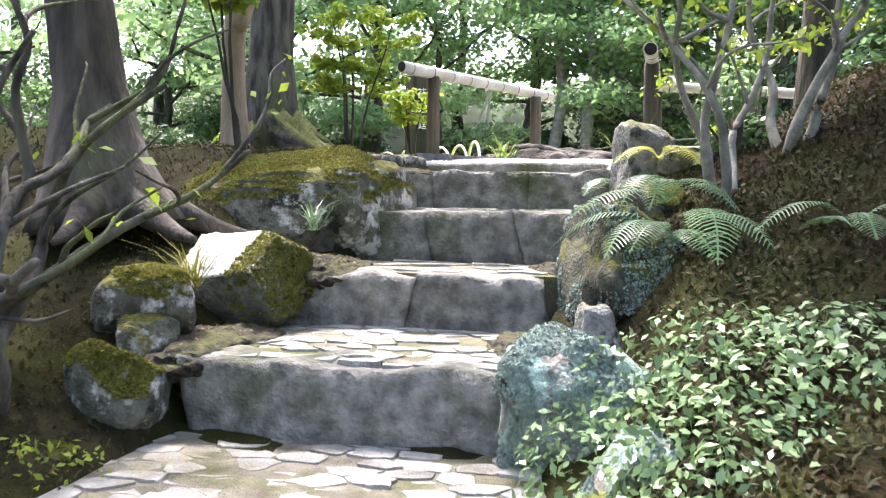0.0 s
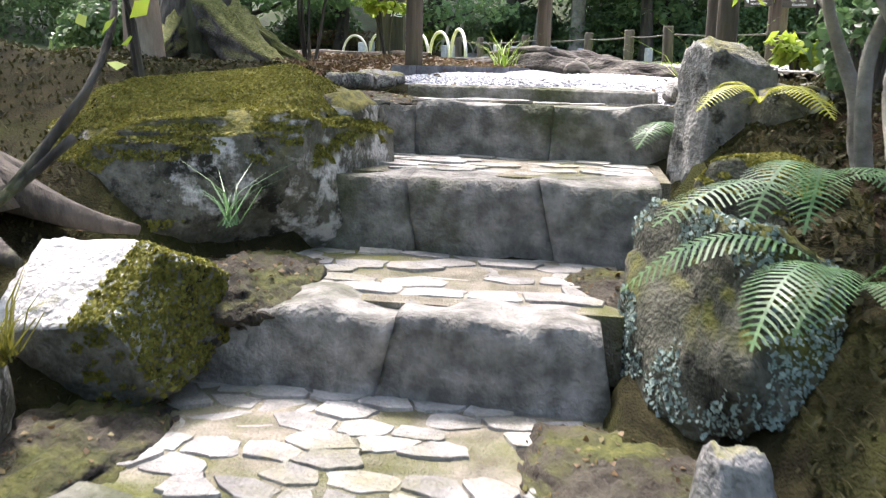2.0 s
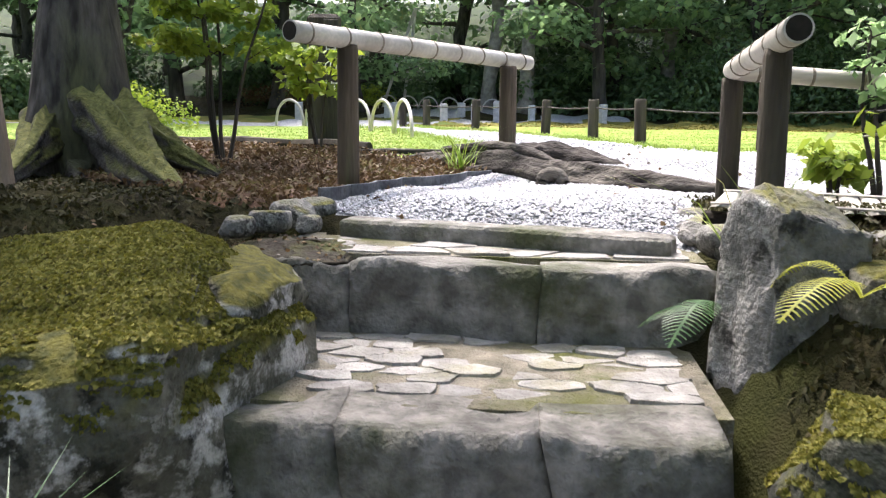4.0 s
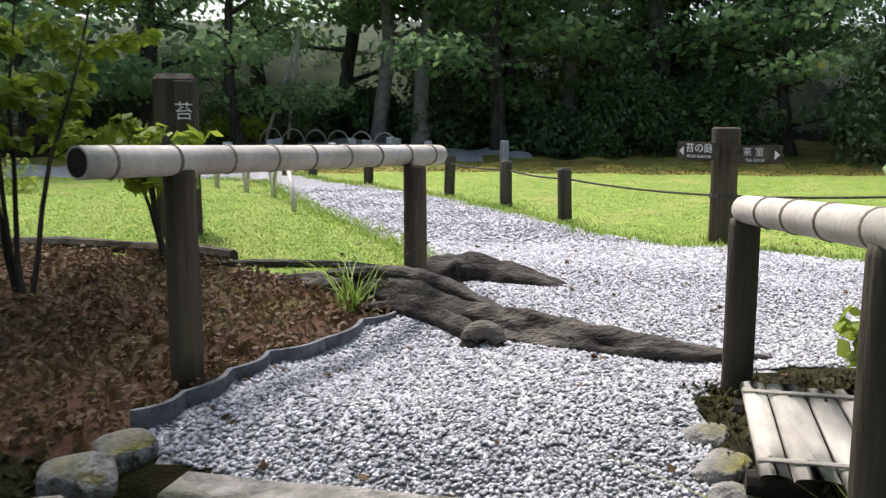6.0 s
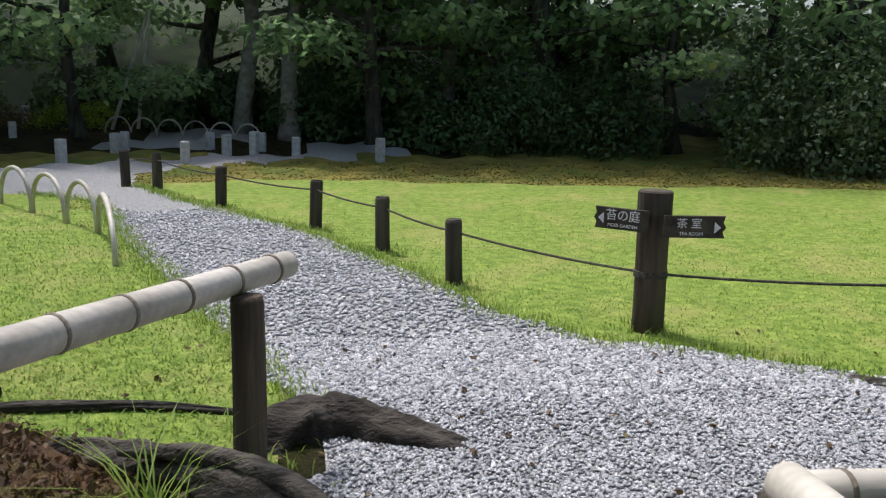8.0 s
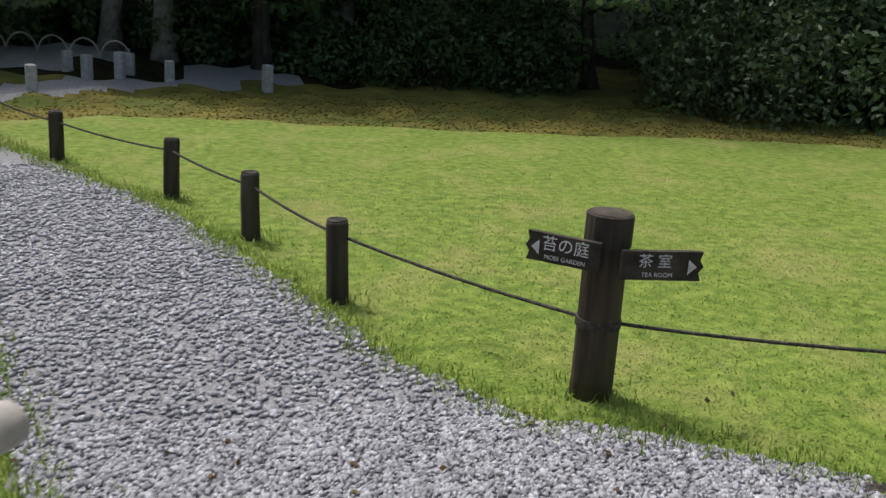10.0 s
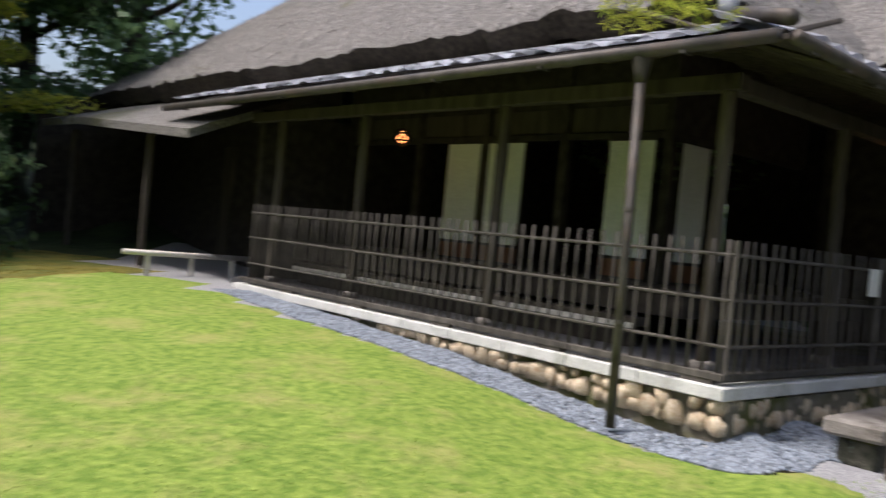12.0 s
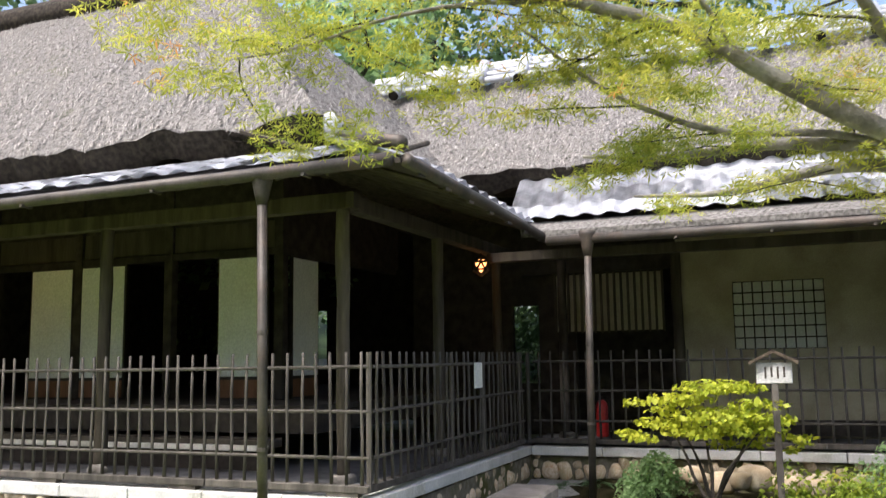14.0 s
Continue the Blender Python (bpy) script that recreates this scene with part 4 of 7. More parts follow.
def ridged(pts, radii, sides=30, deep=.25):
    """A tapered limb with long ridges and furrows that wind a little along it."""
    sp = smooth_path(pts, 10)
    rad = np.interp(np.linspace(0, 1, len(sp)), np.linspace(0, 1, len(radii)), radii)
    bm = bm_tube(sp, 1.0, sides)
    bm.verts.ensure_lookup_table()
    seed = 13 * pts[0][0] + pts[0][1]
    for i, c in enumerate(sp):
        for k in range(sides):
            v = bm.verts[i * sides + k]
            a = 2 * math.pi * k / sides + i * .035
            q = Vector((math.cos(a) * 1.6 + seed, math.sin(a) * 1.6, i * .045))
            w = 1 + deep * 1.4 * noise.noise(q) + deep * noise.noise(q * 2.3) - deep * .9 * abs(noise.noise(q * 3.1)) + .1 * noise.noise(Vector((a * 2, i * .6, seed)))
            v.co = c + (v.co - c) * rad[i] * w
    return bm


def root(name, pts, radii, label, material=None, sides=30):
    return tagged(part(name, ridged(pts, radii, sides), material or M_ROOT, smooth=True), label, "root", "tree roots over the gravel")


root("tree_root", [(-.35, 5.05, .04), (-.05, 4.84, .06), (.2, 4.66, .07), (.42, 4.4, .05), (.62, 4.2, .02), (.85, 4.02, .01), (1.08, 3.92, 0), (1.3, 3.88, -.01), (1.52, 3.93, -.03)], [.03, .06, .085, .092, .085, .066, .055, .048, .02], "long gnarled weathered root lying across the gravel")
root("tree_root", [(-.1, 4.78, .13), (.12, 4.68, .15), (.3, 4.55, .145), (.45, 4.4, .115), (.6, 4.22, .05)], [.018, .03, .035, .03, .02], "split upper strand of the gnarled root", None, 18)
root("tree_root", [(.05, 4.56, .03), (.25, 4.42, .05), (.42, 4.2, .04), (.5, 4.08, .01)], [.02, .035, .04, .025], "lower strand of the gnarled root", M_ROOTDARK, 18)
root("tree_root", [(.25, 4.86, .0), (.36, 5.0, .06), (.5, 5.05, .075), (.68, 4.98, .06), (.9, 4.9, .025), (1.14, 4.86, -.02)], [.05, .09, .10, .08, .05, .015], "dark humped root emerging from the gravel", M_ROOTDARK)
bm = bmesh.new()
ring = smooth_path([(.5 + .055 * math.cos(a), 4.05 + .02 * math.sin(a), .015 + .05 * math.sin(a)) for a in np.linspace(0, 2 * math.pi, 9)], 3)
tagged(part("root_knot", bm_tube(ring, .03, 8, False, bm, wob=.5), M_ROOT, smooth=True), "ring-shaped knot at the bend of the root", "root")
root("lawn_edge_root", [(-.9, 5.3, .07), (-.5, 5.28, .085), (-.1, 5.25, .085), (.2, 5.2, .07)], [.012, .022, .022, .012], "thin root surfacing in the lawn")
root("lawn_edge_root", [(1.75, 5.78, .03), (1.95, 5.74, .05), (2.2, 5.6, .04)], [.012, .02, .01], "pale root at the lawn edge", M_BARK)
root("lawn_edge_root", [(2.35, 5.42, .03), (2.6, 5.3, .05), (2.9, 5.05, .04), (3.2, 4.8, .02)], [.02, .03, .028, .012], "dark root at the lawn edge")

# ---- rope fence ----
ROPE = [(-1.3, 11.75), (-.95, 11.5), (-.22, 10.09), (.565, 9.02), (.98, 8.04), (1.285, 7.06)]
ROPE2 = [(3.05, 5.40), (3.72, 4.88), (4.3, 4.2), (4.8, 3.52), (5.1, 2.76), (5.5, 2.22)]
ROPE3 = [(6.40, 2.09), (7.0, 2.46)]
rope_post = None


def rope_fence_post(x, y, h=.36, r=.05):
    z = float(terrain(x, y))
    ob = thing("fence_post", pose(x, y, z, random.uniform(-3, 3), random.uniform(-3, 3), random.uniform(0, 360)), "short dark weathered round post of the rope fence", "post", "rope fence posts")
    part("post_shaft", post_mesh(h, r, x), M_POSTDARK, ob, smooth=True)
    part("post_top", bm_tube([(0, 0, h - .004), (0, 0, h + .004)], r * .84, 14), M_BARK, ob, "grey sawn top")
    return (x, y, z + h - .07)


sign_z = float(terrain(2.0, 6.02))
line_pts = [rope_fence_post(x, y) for x, y in ROPE]
SIGN_AT = (2.0, 6.02, sign_z + .27)
line2 = [rope_fence_post(x, y, h_) for (x, y), h_ in zip(ROPE2, (.41, .42, .40, .38, .36, .36))] + [rope_fence_post(x, y) for x, y in ROPE3]


def rope(pts, label):
    out = []
    for a, b in zip(pts, pts[1:]):
        a, b = Vector(a), Vector(b)
        for k in range(8):
            t = k / 8
            out.append(a.lerp(b, t) - Vector((0, 0, 4 * t * (1 - t) * .014 * (b - a).length)))
    out.append(Vector(pts[-1]))
    return tagged(part("fence_rope", bm_tube(out, .007, 6), M_ROPE, smooth=True), label, "rope")


rope(line_pts + [SIGN_AT] + line2, "dark rope strung between the lawn posts")

# ---- signpost ----


def text_bars(parent, chars, size, place, material=None):
    """Lettering with the built-in font, turned to mesh."""
    cu = bpy.data.curves.new("lettering", 'FONT')
    cu.body = chars
    cu.size = size
    cu.align_x, cu.align_y = 'CENTER', 'CENTER'
    cu.extrude = .0008
    tmp = new("lettering", cu)
    dg = bpy.context.evaluated_depsgraph_get()
    me = bpy.data.meshes.new_from_object(tmp.evaluated_get(dg))
    bpy.data.objects.remove(tmp)
    me.materials.clear()
    me.materials.append(material or M_WHITE)
    ob = part("lettering", me, None, parent, "white lettering")
    ob.matrix_basis = place
    return ob


signpost = thing("signpost", pose(2.0, 6.02, sign_z), "weathered round signpost with two dark arrow boards in white lettering", "signpost")
bm = post_mesh(.64, .074, 3, 18)
part("post", bm, M_POST, signpost, smooth=True)
part("collar", bm_tube([(0, 0, .54), (0, 0, .645), (0, 0, .652)], [.079, .079, .07], 18), M_POSTDARK, signpost, "dark weathered head")
part("rope_wrap", bm_tube([(0, 0, .255), (0, 0, .285)], .078, 18), M_ROPE, signpost, "dark rope wrap")


def arrow_board(origin, rz, ln_, side, words):
    """A board that points away from the post; side -1 points to its own left."""
    m = pose(*origin, 90, 0, rz)
    bm = bmesh.new()
    x = side * ln_
    prof = [(0, -.048), (x, -.048), (x * .965, -.02), (x * 1.02, .0), (x * .97, .022), (x, .05), (0, .048)]
    vs = [bm.verts.new((px, py, 0)) for px, py in prof]
    f = bm.faces.new(vs)
    r = bmesh.ops.extrude_face_region(bm, geom=[f])
    for v in r["geom"]:
        if isinstance(v, bmesh.types.BMVert):
            v.co.z = .022
    bmesh.ops.recalc_face_normals(bm, faces=bm.faces[:])
    b = part("arrow_board", bm, M_POSTDARK, signpost, "dark rough arrow board")
    b.matrix_basis = m
    ab = bmesh.new()
    tip, back = x * .93, x * .82
    ab.faces.new([ab.verts.new(p) for p in ((tip, 0, .0265), (back, .026, .0265), (back, -.026, .0265))])
    part("arrow_mark", ab, M_WHITE, b, "white triangle")
    for chars, size, px, py in words:
        text_bars(b, chars, size, Matrix.Translation((px, py, .0235)))
    return b


arrow_board((-.055, -.075, .520), -44, .25, -1, [("苔の庭", .055, -.115, .014), ("MOSS GARDEN", .021, -.115, -.03)])
arrow_board((.0, -.1, .505), -8, .27, 1, [("茶 室", .05, .11, .014), ("TEA ROOM", .021, .12, -.03)])

# ---- tall marker post with carved characters ----
mz = float(terrain(-1.15, 6.3))
marker = thing("marker_post", pose(-1.13, 6.35, mz - .04, 0, 0, 12), "tall old square-topped post with carved white characters", "post")
bm = bm_box(-.122, .122, -.1, .1, -.1, .98, .03)
bmesh.ops.subdivide_edges(bm, edges=bm.edges, cuts=3)
for v in bm.verts:
    v.co += Vector((noise.noise(v.co * 8), noise.noise(v.co * 8 + Vector((5, 0, 0))), 0)) * .008
part("post", bm, M_POSTDARK, marker)
part("face", bm_box(-.005, .105, -.112, -.094, .0, .94, .004), M_POSTDARK, marker, "dark planed face")
for k, ch in enumerate(("苔", "の", "庭")):
    text_bars(marker, ch, .11, pose(.047, -.1135, .76 - k * .16, 90))

# ---- split bamboo hoops along the path edge ----
HOOPS = [((-.64, 7.62), (-.97, 8.8)), ((-.99, 8.84), (-1.29, 9.25)), ((-1.31, 9.28), (-1.69, 9.84)), ((-1.71, 9.87), (-2.08, 10.34)), ((-2.1, 10.37), (-2.42, 10.86)), ((-2.46, 10.9), (-2.9, 11.2))]
for (xa, ya), (xb, yb) in HOOPS:
    z = .08
    pts = []
    for k in range(15):
        t = math.pi * k / 14
        c = (1 - math.cos(t)) / 2
        pts.append((xa + (xb - xa) * c, ya + (yb - ya) * c, z + .34 * math.sin(t) ** .8 if 0 < k < 14 else z - .05))
    tagged(part("bamboo_hoop", bm_tube(pts, .018, 8), M_BAMBOO, smooth=True), "bent split-bamboo hoop edging the grass", "hoop", "bamboo hoops")
for i in range(6):
    xa, ya = -2.6 + i * .42, 17.4 - i * .12
    pts = [(xa + .4 * (1 - math.cos(math.pi * k / 10)) / 2, ya, float(terrain(xa, ya)) + .26 * math.sin(math.pi * k / 10)) for k in range(11)]
    tagged(part("bamboo_hoop", bm_tube(pts, .014, 6), M_BAMBOO, smooth=True), "bent split-bamboo hoop edging the far path", "hoop", "far bamboo hoops")

# ---- far squared stone posts ----
for k, (x, y) in enumerate([(-3.38, 14.2), (-3.78, 16.6), (-4.05, 18.3), (-2.48, 14.05), (-2.08, 15.4), (-1.98, 15.6), (-.95, 13.9), (-.8, 15.7), (-.54, 15.4), (-.15, 15.4), (-.05, 15.7), (.45, 15.2), (1.63, 14.8)]):
    ob = part("stone_post", bm_box(-.058, .058, -.058, .058, -.1, .27 + .05 * (k % 3 == 0), .016), M_STONEPOST)
    ob.matrix_basis = pose(x, y, float(terrain(x, y)), 0, 0, 17 * k)
    tagged(ob, "short square pale stone post beside the far path", "post", "stone posts")

# ---- trees and shrubs ----


def limb_points(a, d, length, rr, n=6, curl=.35, lift=.1):
    pts = [Vector(a)]
    d = Vector(d).normalized()
    for _ in range(n):
        d = (d + Vector((rr.uniform(-curl, curl), rr.uniform(-curl, curl), rr.uniform(-curl, curl) * .7 + lift))).normalized()
        pts.append(pts[-1] + d * length / n)
    return pts


def layered_tree(x, y, h, spread, seed, bark, leaves, n_leaf=5000, leaf=.11, trunk=.12, base=None, label="", crown_from=.28, flat=.72, tiers=9, name="tree", lean=(0, 0)):
    """A garden tree with bent trunk, limbs and flat tiers of leaves with gaps between."""
    rr = random.Random(seed)
    z = float(terrain(x, y)) if base is None else base
    ob = thing(name, pose(x, y, z - .05), label, "tree", "trees of the wood behind the lawn")
    tp = [Vector((0, 0, 0))]
    for k in range(7):
        tp.append(tp[-1] + Vector((rr.uniform(-.12, .12) * h / 6 + lean[0] / 7, rr.uniform(-.12, .12) * h / 6 + lean[1] / 7, h * .86 / 7)))
    bm = bm_tube(smooth_path(tp, 3), list(np.interp(np.linspace(0, 1, 22), [0, .06, 1], [trunk * 1.5, trunk, trunk * .25])), 9, wob=.25)
    centres, radii = [], []
    for k in range(tiers):
        f = crown_from + (1 - crown_from) * (k + rr.random() * .6) / tiers
        i = min(6.99, f * 7)
        a = tp[int(i)].lerp(tp[min(int(i) + 1, 7)], i % 1)
        ang = k * 2.4 + rr.uniform(-.4, .4)
        le = spread * (1.0 - .55 * max(0, f - .4)) * rr.uniform(.6, 1.1)
        lp = limb_points(a, (math.cos(ang), math.sin(ang), .25), le, rr, 5, .3, .03)
        bm_tube(lp, list(np.linspace(trunk * .38, trunk * .07, len(lp))), 6, True, bm)
        for q in lp[2:]:
            for _ in range(2):
                centres.append(q + Vector((rr.uniform(-.3, .3), rr.uniform(-.3, .3), rr.uniform(-.05, .2))) * spread * .4)
                s = spread * rr.uniform(.22, .42)
                radii.append((s, s, s * rr.uniform(.16, .34)))
    centres.append(tp[-1])
    radii.append((spread * .4, spread * .4, spread * .25))
    part("trunk", bm, bark, ob, smooth=True)
    v, f = leaf_cloud([tuple(c) for c in centres], radii, n_leaf, leaf, flat, 1.5, .15, 0, seed)
    part("crown", mesh_from("crown", v, f, leaves), None, ob)
    return ob


def bush(x, y, rx, ry, rz, seed, leaves, n=3000, leaf=.05, z=None, label="", clumps=26, name="shrub", group="", flat=.35, shell=.55):
    rr = random.Random(seed)
    z = float(terrain(x, y)) if z is None else z
    ob = thing(name, pose(x, y, z), label, "shrub", group)
    cs, rs = [], []
    bm = bmesh.new()
    for k in range(clumps):
        a, e = rr.uniform(0, 2 * math.pi), math.asin(rr.uniform(-.05, 1))
        d = Vector((math.cos(a) * math.cos(e) * rx, math.sin(a) * math.cos(e) * ry, math.sin(e) * rz))
        cs.append(tuple(d * rr.uniform(.6, .9)))
        s = rr.uniform(.22, .42)
        rs.append((rx * s, ry * s, rz * s))
        if k < 12:
            bm_tube([(d.x * .1, d.y * .1, -.03), d * .45 + Vector((0, 0, -.02)), d * .8], [.012, .009, .004], 5, True, bm)
    part("stem", bm, M_BARKDARK, ob)
    v, f = leaf_cloud(cs, rs, n, leaf, flat, 1.9, .1, shell, seed)
    part("foliage", mesh_from("foliage", v, f, leaves), None, ob)
    return ob


# the wood behind the lawn: a few trees built once, repeated at other places and turns
protos = [
    layered_tree(-1.2, 19.5, 8.0, 2.9, 101, M_BARK, L_MID, 6000, .15, .16, crown_from=.13, tiers=13, label="tall maple with flat green tiers at the wood edge"),
    layered_tree(2.2, 18.0, 6.5, 2.6, 102, M_BARKDARK, L_MID, 6000, .14, .13, crown_from=.1, tiers=13, label="maple with drooping green tiers at the wood edge"),
    layered_tree(5.2, 18.6, 9.0, 2.7, 103, M_BARKDARK, L_DARK, 5500, .18, .2, tiers=13, label="dark evergreen tree of the wood", crown_from=.12, flat=.5),
    layered_tree(8.4, 16.6, 7.5, 2.2, 104, M_BARK, L_MAPLE, 6000, .14, .14, label="tree with yellowing leaves in the wood", crown_from=.42),
    layered_tree(-6.5, 23.5, 9.5, 2.8, 105, M_BARK, L_DARK, 5500, .18, .2, tiers=13, label="tall dark tree behind the far path", crown_from=.15, flat=.5),
]
for x_, y_, h_, sd_ in ((-.45, 17.6, 6.5, 111), (.35, 17.0, 6.0, 112), (3.2, 17.6, 6.8, 113)):
    layered_tree(x_, y_, h_, 2.4, sd_, M_BARKPALE, L_MID, 4200, .15, .15, crown_from=.34, tiers=10, label="maple with a bare pale trunk before the dark wood")
rr = random.Random(5)
WOOD = [(-4.6, 17.2, 1), (9.8, 16.8, 3), (-8.5, 18.5, 1), (.4, 21.5, 4), (3.8, 20.6, 0), (7.0, 20.2, 2), (10.3, 18.4, 0), (-11.5, 20, 4), (-14, 17, 0), (-12, 12.5, 1), (-10.5, 8, 4), (-9.5, 3.5, 2), (-9, -1.5, 4), (-6.5, 13.8, 0),
        (1.6, 24, 2), (5.8, 23.6, 4), (9.6, 22.6, 2), (13.5, 19.6, 2), (14.5, 15.8, 4), (12.6, 15.0, 1), (17.5, 13.5, 2), (20, 9, 4), (21, 4, 2), (20.5, -1, 4), (18, -6, 2), (13, -8.5, 4), (8, -9.5, 2), (3, -10, 4), (-2, -10.5, 2), (-6, -8, 4), (-9, -5.5, 2),
        (15.2, -3.2, 0), (17.2, 1.4, 0)]
WOOD += [(-2.9, 16.9, 1), (1.7, 16.5, 1), (4.7, 16.9, 0), (6.6, 16.0, 1), (8.9, 15.4, 0), (-6.4, 16.6, 1), (12.2, 16.2, 3), (13.6, 16.9, 2), (14.8, 17.6, 0), (12.9, 14.9, 3), (11.2, 15.8, 1), (15.6, 15.6, 2), (17.2, 15.6, 4), (16.6, 17.4, 2), (19.0, 14.6, 4), (-3.3, 21.5, 0), (-8.3, 21.0, 0), (-10.2, 17.6, 1)]
for x, y, k in WOOD:
    s = rr.uniform(.85, 1.2)
    z = float(terrain(x, y))
    copy_thing(protos[k], pose(x, y, z - .05, 0, 0, rr.uniform(0, 360)) @ Matrix.Diagonal((s, s, s * rr.uniform(.9, 1.15), 1)))

copy_thing(protos[3], pose(13.7, 13.9, float(terrain(13.7, 13.9)) - .05, 0, 0, 40) @ Matrix.Diagonal((.7, .7, .62, 1)))

# dark understorey and clipped bushes along the wood
shrubs = [
    bush(7.65, 13.6, 1.35, 1.3, 2.0, 201, L_SILVER, 7000, .09, label="broad shrub with pale glossy leaf tips beyond the lawn", clumps=44, group="shrubs at the wood edge"),
    bush(10.6, 13.1, 2.4, 1.4, 2.0, 202, L_UNDER, 7000, .12, label="dense dark evergreen hedge mass beside the house", clumps=60, group="shrubs at the wood edge"),
    bush(3.9, 15.9, 1.2, .9, 1.3, 203, L_UNDER, 6000, .09, label="dark evergreen shrub at the wood edge", clumps=36, group="shrubs at the wood edge"),
    bush(.9, 17.6, 1.1, .8, .75, 204, L_UNDER, 4000, .11, label="low leafy undergrowth below the trees", clumps=30, group="shrubs at the wood edge"),
]
UNDER = [(2.6, 16.8, 3), (5.2, 16.2, 2), (-.9, 18.6, 3), (-3.2, 19.5, 3), (9.3, 15.6, 1), (-5.6, 18.6, 3), (-8, 16.5, 2), (-7.8, 13.4, 3), (-9.3, 10.5, 2), (-8.7, 6, 2), (-7.8, 1.5, 1), (-7.6, -3, 1), (11.2, 13.5, 1), (1.6, 20.2, 1), (5.4, 20.5, 1), (9.5, 17.5, 1), (12.6, 16.6, 1), (-4, -6, 1), (2, -7.5, 1), (7, -7, 1), (12, -6, 1), (16.6, -1.8, 1), (18.5, 3.5, 1), (19, 8, 1), (-12, 15, 1), (-11, 22, 1)]
for x, y, k in UNDER:
    s = rr.uniform(.8, 1.25)
    copy_thing(shrubs[k], pose(x, y, float(terrain(x, y)) - .05, 0, 0, rr.uniform(0, 360)) @ Matrix.Diagonal((s, s, s, 1)))
bush(-3.15, 17.9, .75, .5, .42, 210, L_FRESH, 2500, .05, label="low clipped green bush beside the far path", clumps=30, shell=.8)
bush(-4.6, 17.6, 1.0, .6, .45, 211, L_RED, 2500, .05, label="clipped purplish hedge beside the far path", clumps=30, shell=.8)
bush(-4.0, 9.0, .8, .7, .5, 212, L_FRESH, 3000, .05, label="rounded clipped green bush on the lawn", clumps=30, shell=.8)

# two leaning poles that prop a far branch
prop = thing("branch_prop", pose(-2.1, 17.6, float(terrain(-2.1, 17.6))), "pair of leaning bamboo poles propping a branch", "prop")
part("pole", bm_tube([(-.45, .1, 0), (.2, .1, 1.95)], .03, 8), M_BAMBOO, prop)
part("pole", bm_tube([(-.02, 0, 0), (.22, .05, 1.95)], .03, 8), M_BAMBOO, prop)

# ---- thatched house: built in its own frame, -u along x, v along y ----
house = thing("thatched_house", HM, "old thatched farmhouse with tiled eaves, dark timbers and paper screens", "house")
ZF = .46  # veranda ground


def hp(name, bm, material, parent=None, label="", smooth=False):
    return part(name, bm, material, parent or house, label, smooth)


def hbox(name, u0, u1, v0, v1, z0, z1, material, bevel=.006, parent=None, label=""):
    return hp(name, bm_box(-u1, -u0, v0, v1, z0, z1, bevel), material, parent, label)


def col(u, v, z0, z1, r, material, seed, bent=.02):
    pts = [(-u + bent * noise.noise(Vector((seed, k, 0))), v + bent * noise.noise(Vector((seed, k, 5))), z0 + (z1 - z0) * k / 8) for k in range(9)]
    c = hp("column", bm_tube(smooth_path(pts, 2), r, 10, wob=.22), material, None, "", True)
    base = bm_rock(.085, .085, .05, int(seed), .08, 2, 3)
    b = hp("base_stone", base, M_SLAB, c, "weathered base stone", True)
    b.matrix_basis = pose(-u, v, z0 + .0)
    return c


# plinth and stone floor
hbox("plinth", -.0, 7.0, .06, 7.5, -.3, .30, M_MORTAR, 0)
hbox("plinth", -6.0, .0, 3.66, 7.5, -.3, .30, M_MORTAR, 0)
hbox("veranda_floor", .12, 7.0, .14, 2.0, .30, ZF - .02, M_FLOORTILE, .004)
hbox("veranda_floor", .12, 2.0, 2.0, 3.6, .30, ZF - .024, M_FLOORTILE, .004)
hbox("veranda_floor", -6.0, .12, 3.75, 4.8, .30, ZF - .028, M_FLOORTILE, .004)
for i in range(10):
    a, b = i * .66, (i + 1) * .66 - .006
    hbox("sill_stone", a - (.02 if i == 0 else 0), b, -.02, .16, .315, .405, M_SILL, .008)
for i in range(5):
    a, b = .165 + i * .70, .165 + (i + 1) * .70 - .006
    hbox("sill_stone", -.02, .14, a, b, .315, .405, M_SILL, .008)
for i in range(8):
    a, b = -.03 - i * .74, -.03 - (i + 1) * .74 + .006
    hbox("sill_stone", b, a, 3.6, 3.76, .315, .405, M_SILL, .008)
# ground beam in lengths on spacers
for i in range(5):
    hbox("ground_beam", .02 + i * 1.31, .02 + (i + 1) * 1.31 - .01, .02, .1, .435, .485, M_PICKET, .006)
    hbox("beam_spacer", .1 + i * 1.31, .34 + i * 1.31, .03, .09, .404, .436, M_PICKET, 0)
for i in range(3):
    hbox("ground_beam", .02, .1, .1 + i * 1.16, .1 + (i + 1) * 1.16 - .01, .435, .485, M_PICKET, .006)
for i in range(4):
    hbox("ground_beam", -.02 - (i + 1) * 1.4, -.03 - i * 1.4, 3.62, 3.7, .435, .485, M_PICKET, .006)

# picket fence
fence = thing("picket_fence", HM, "veranda fence of thin grey round wooden pickets on three rails", "fence")
pk = mesh_from("picket", *(lambda b: ([v.co[:] for v in b.verts], [[v.index for v in f.verts] for f in b.faces]))((lambda b: (b.verts.index_update(), b)[1])(bm_tube([(0, 0, 0), (.004, .002, .3), (-.003, 0, .6), (.002, 0, .885)], [.0125, .0115, .012, .010], 6, wob=.3))), M_PICKET, True)


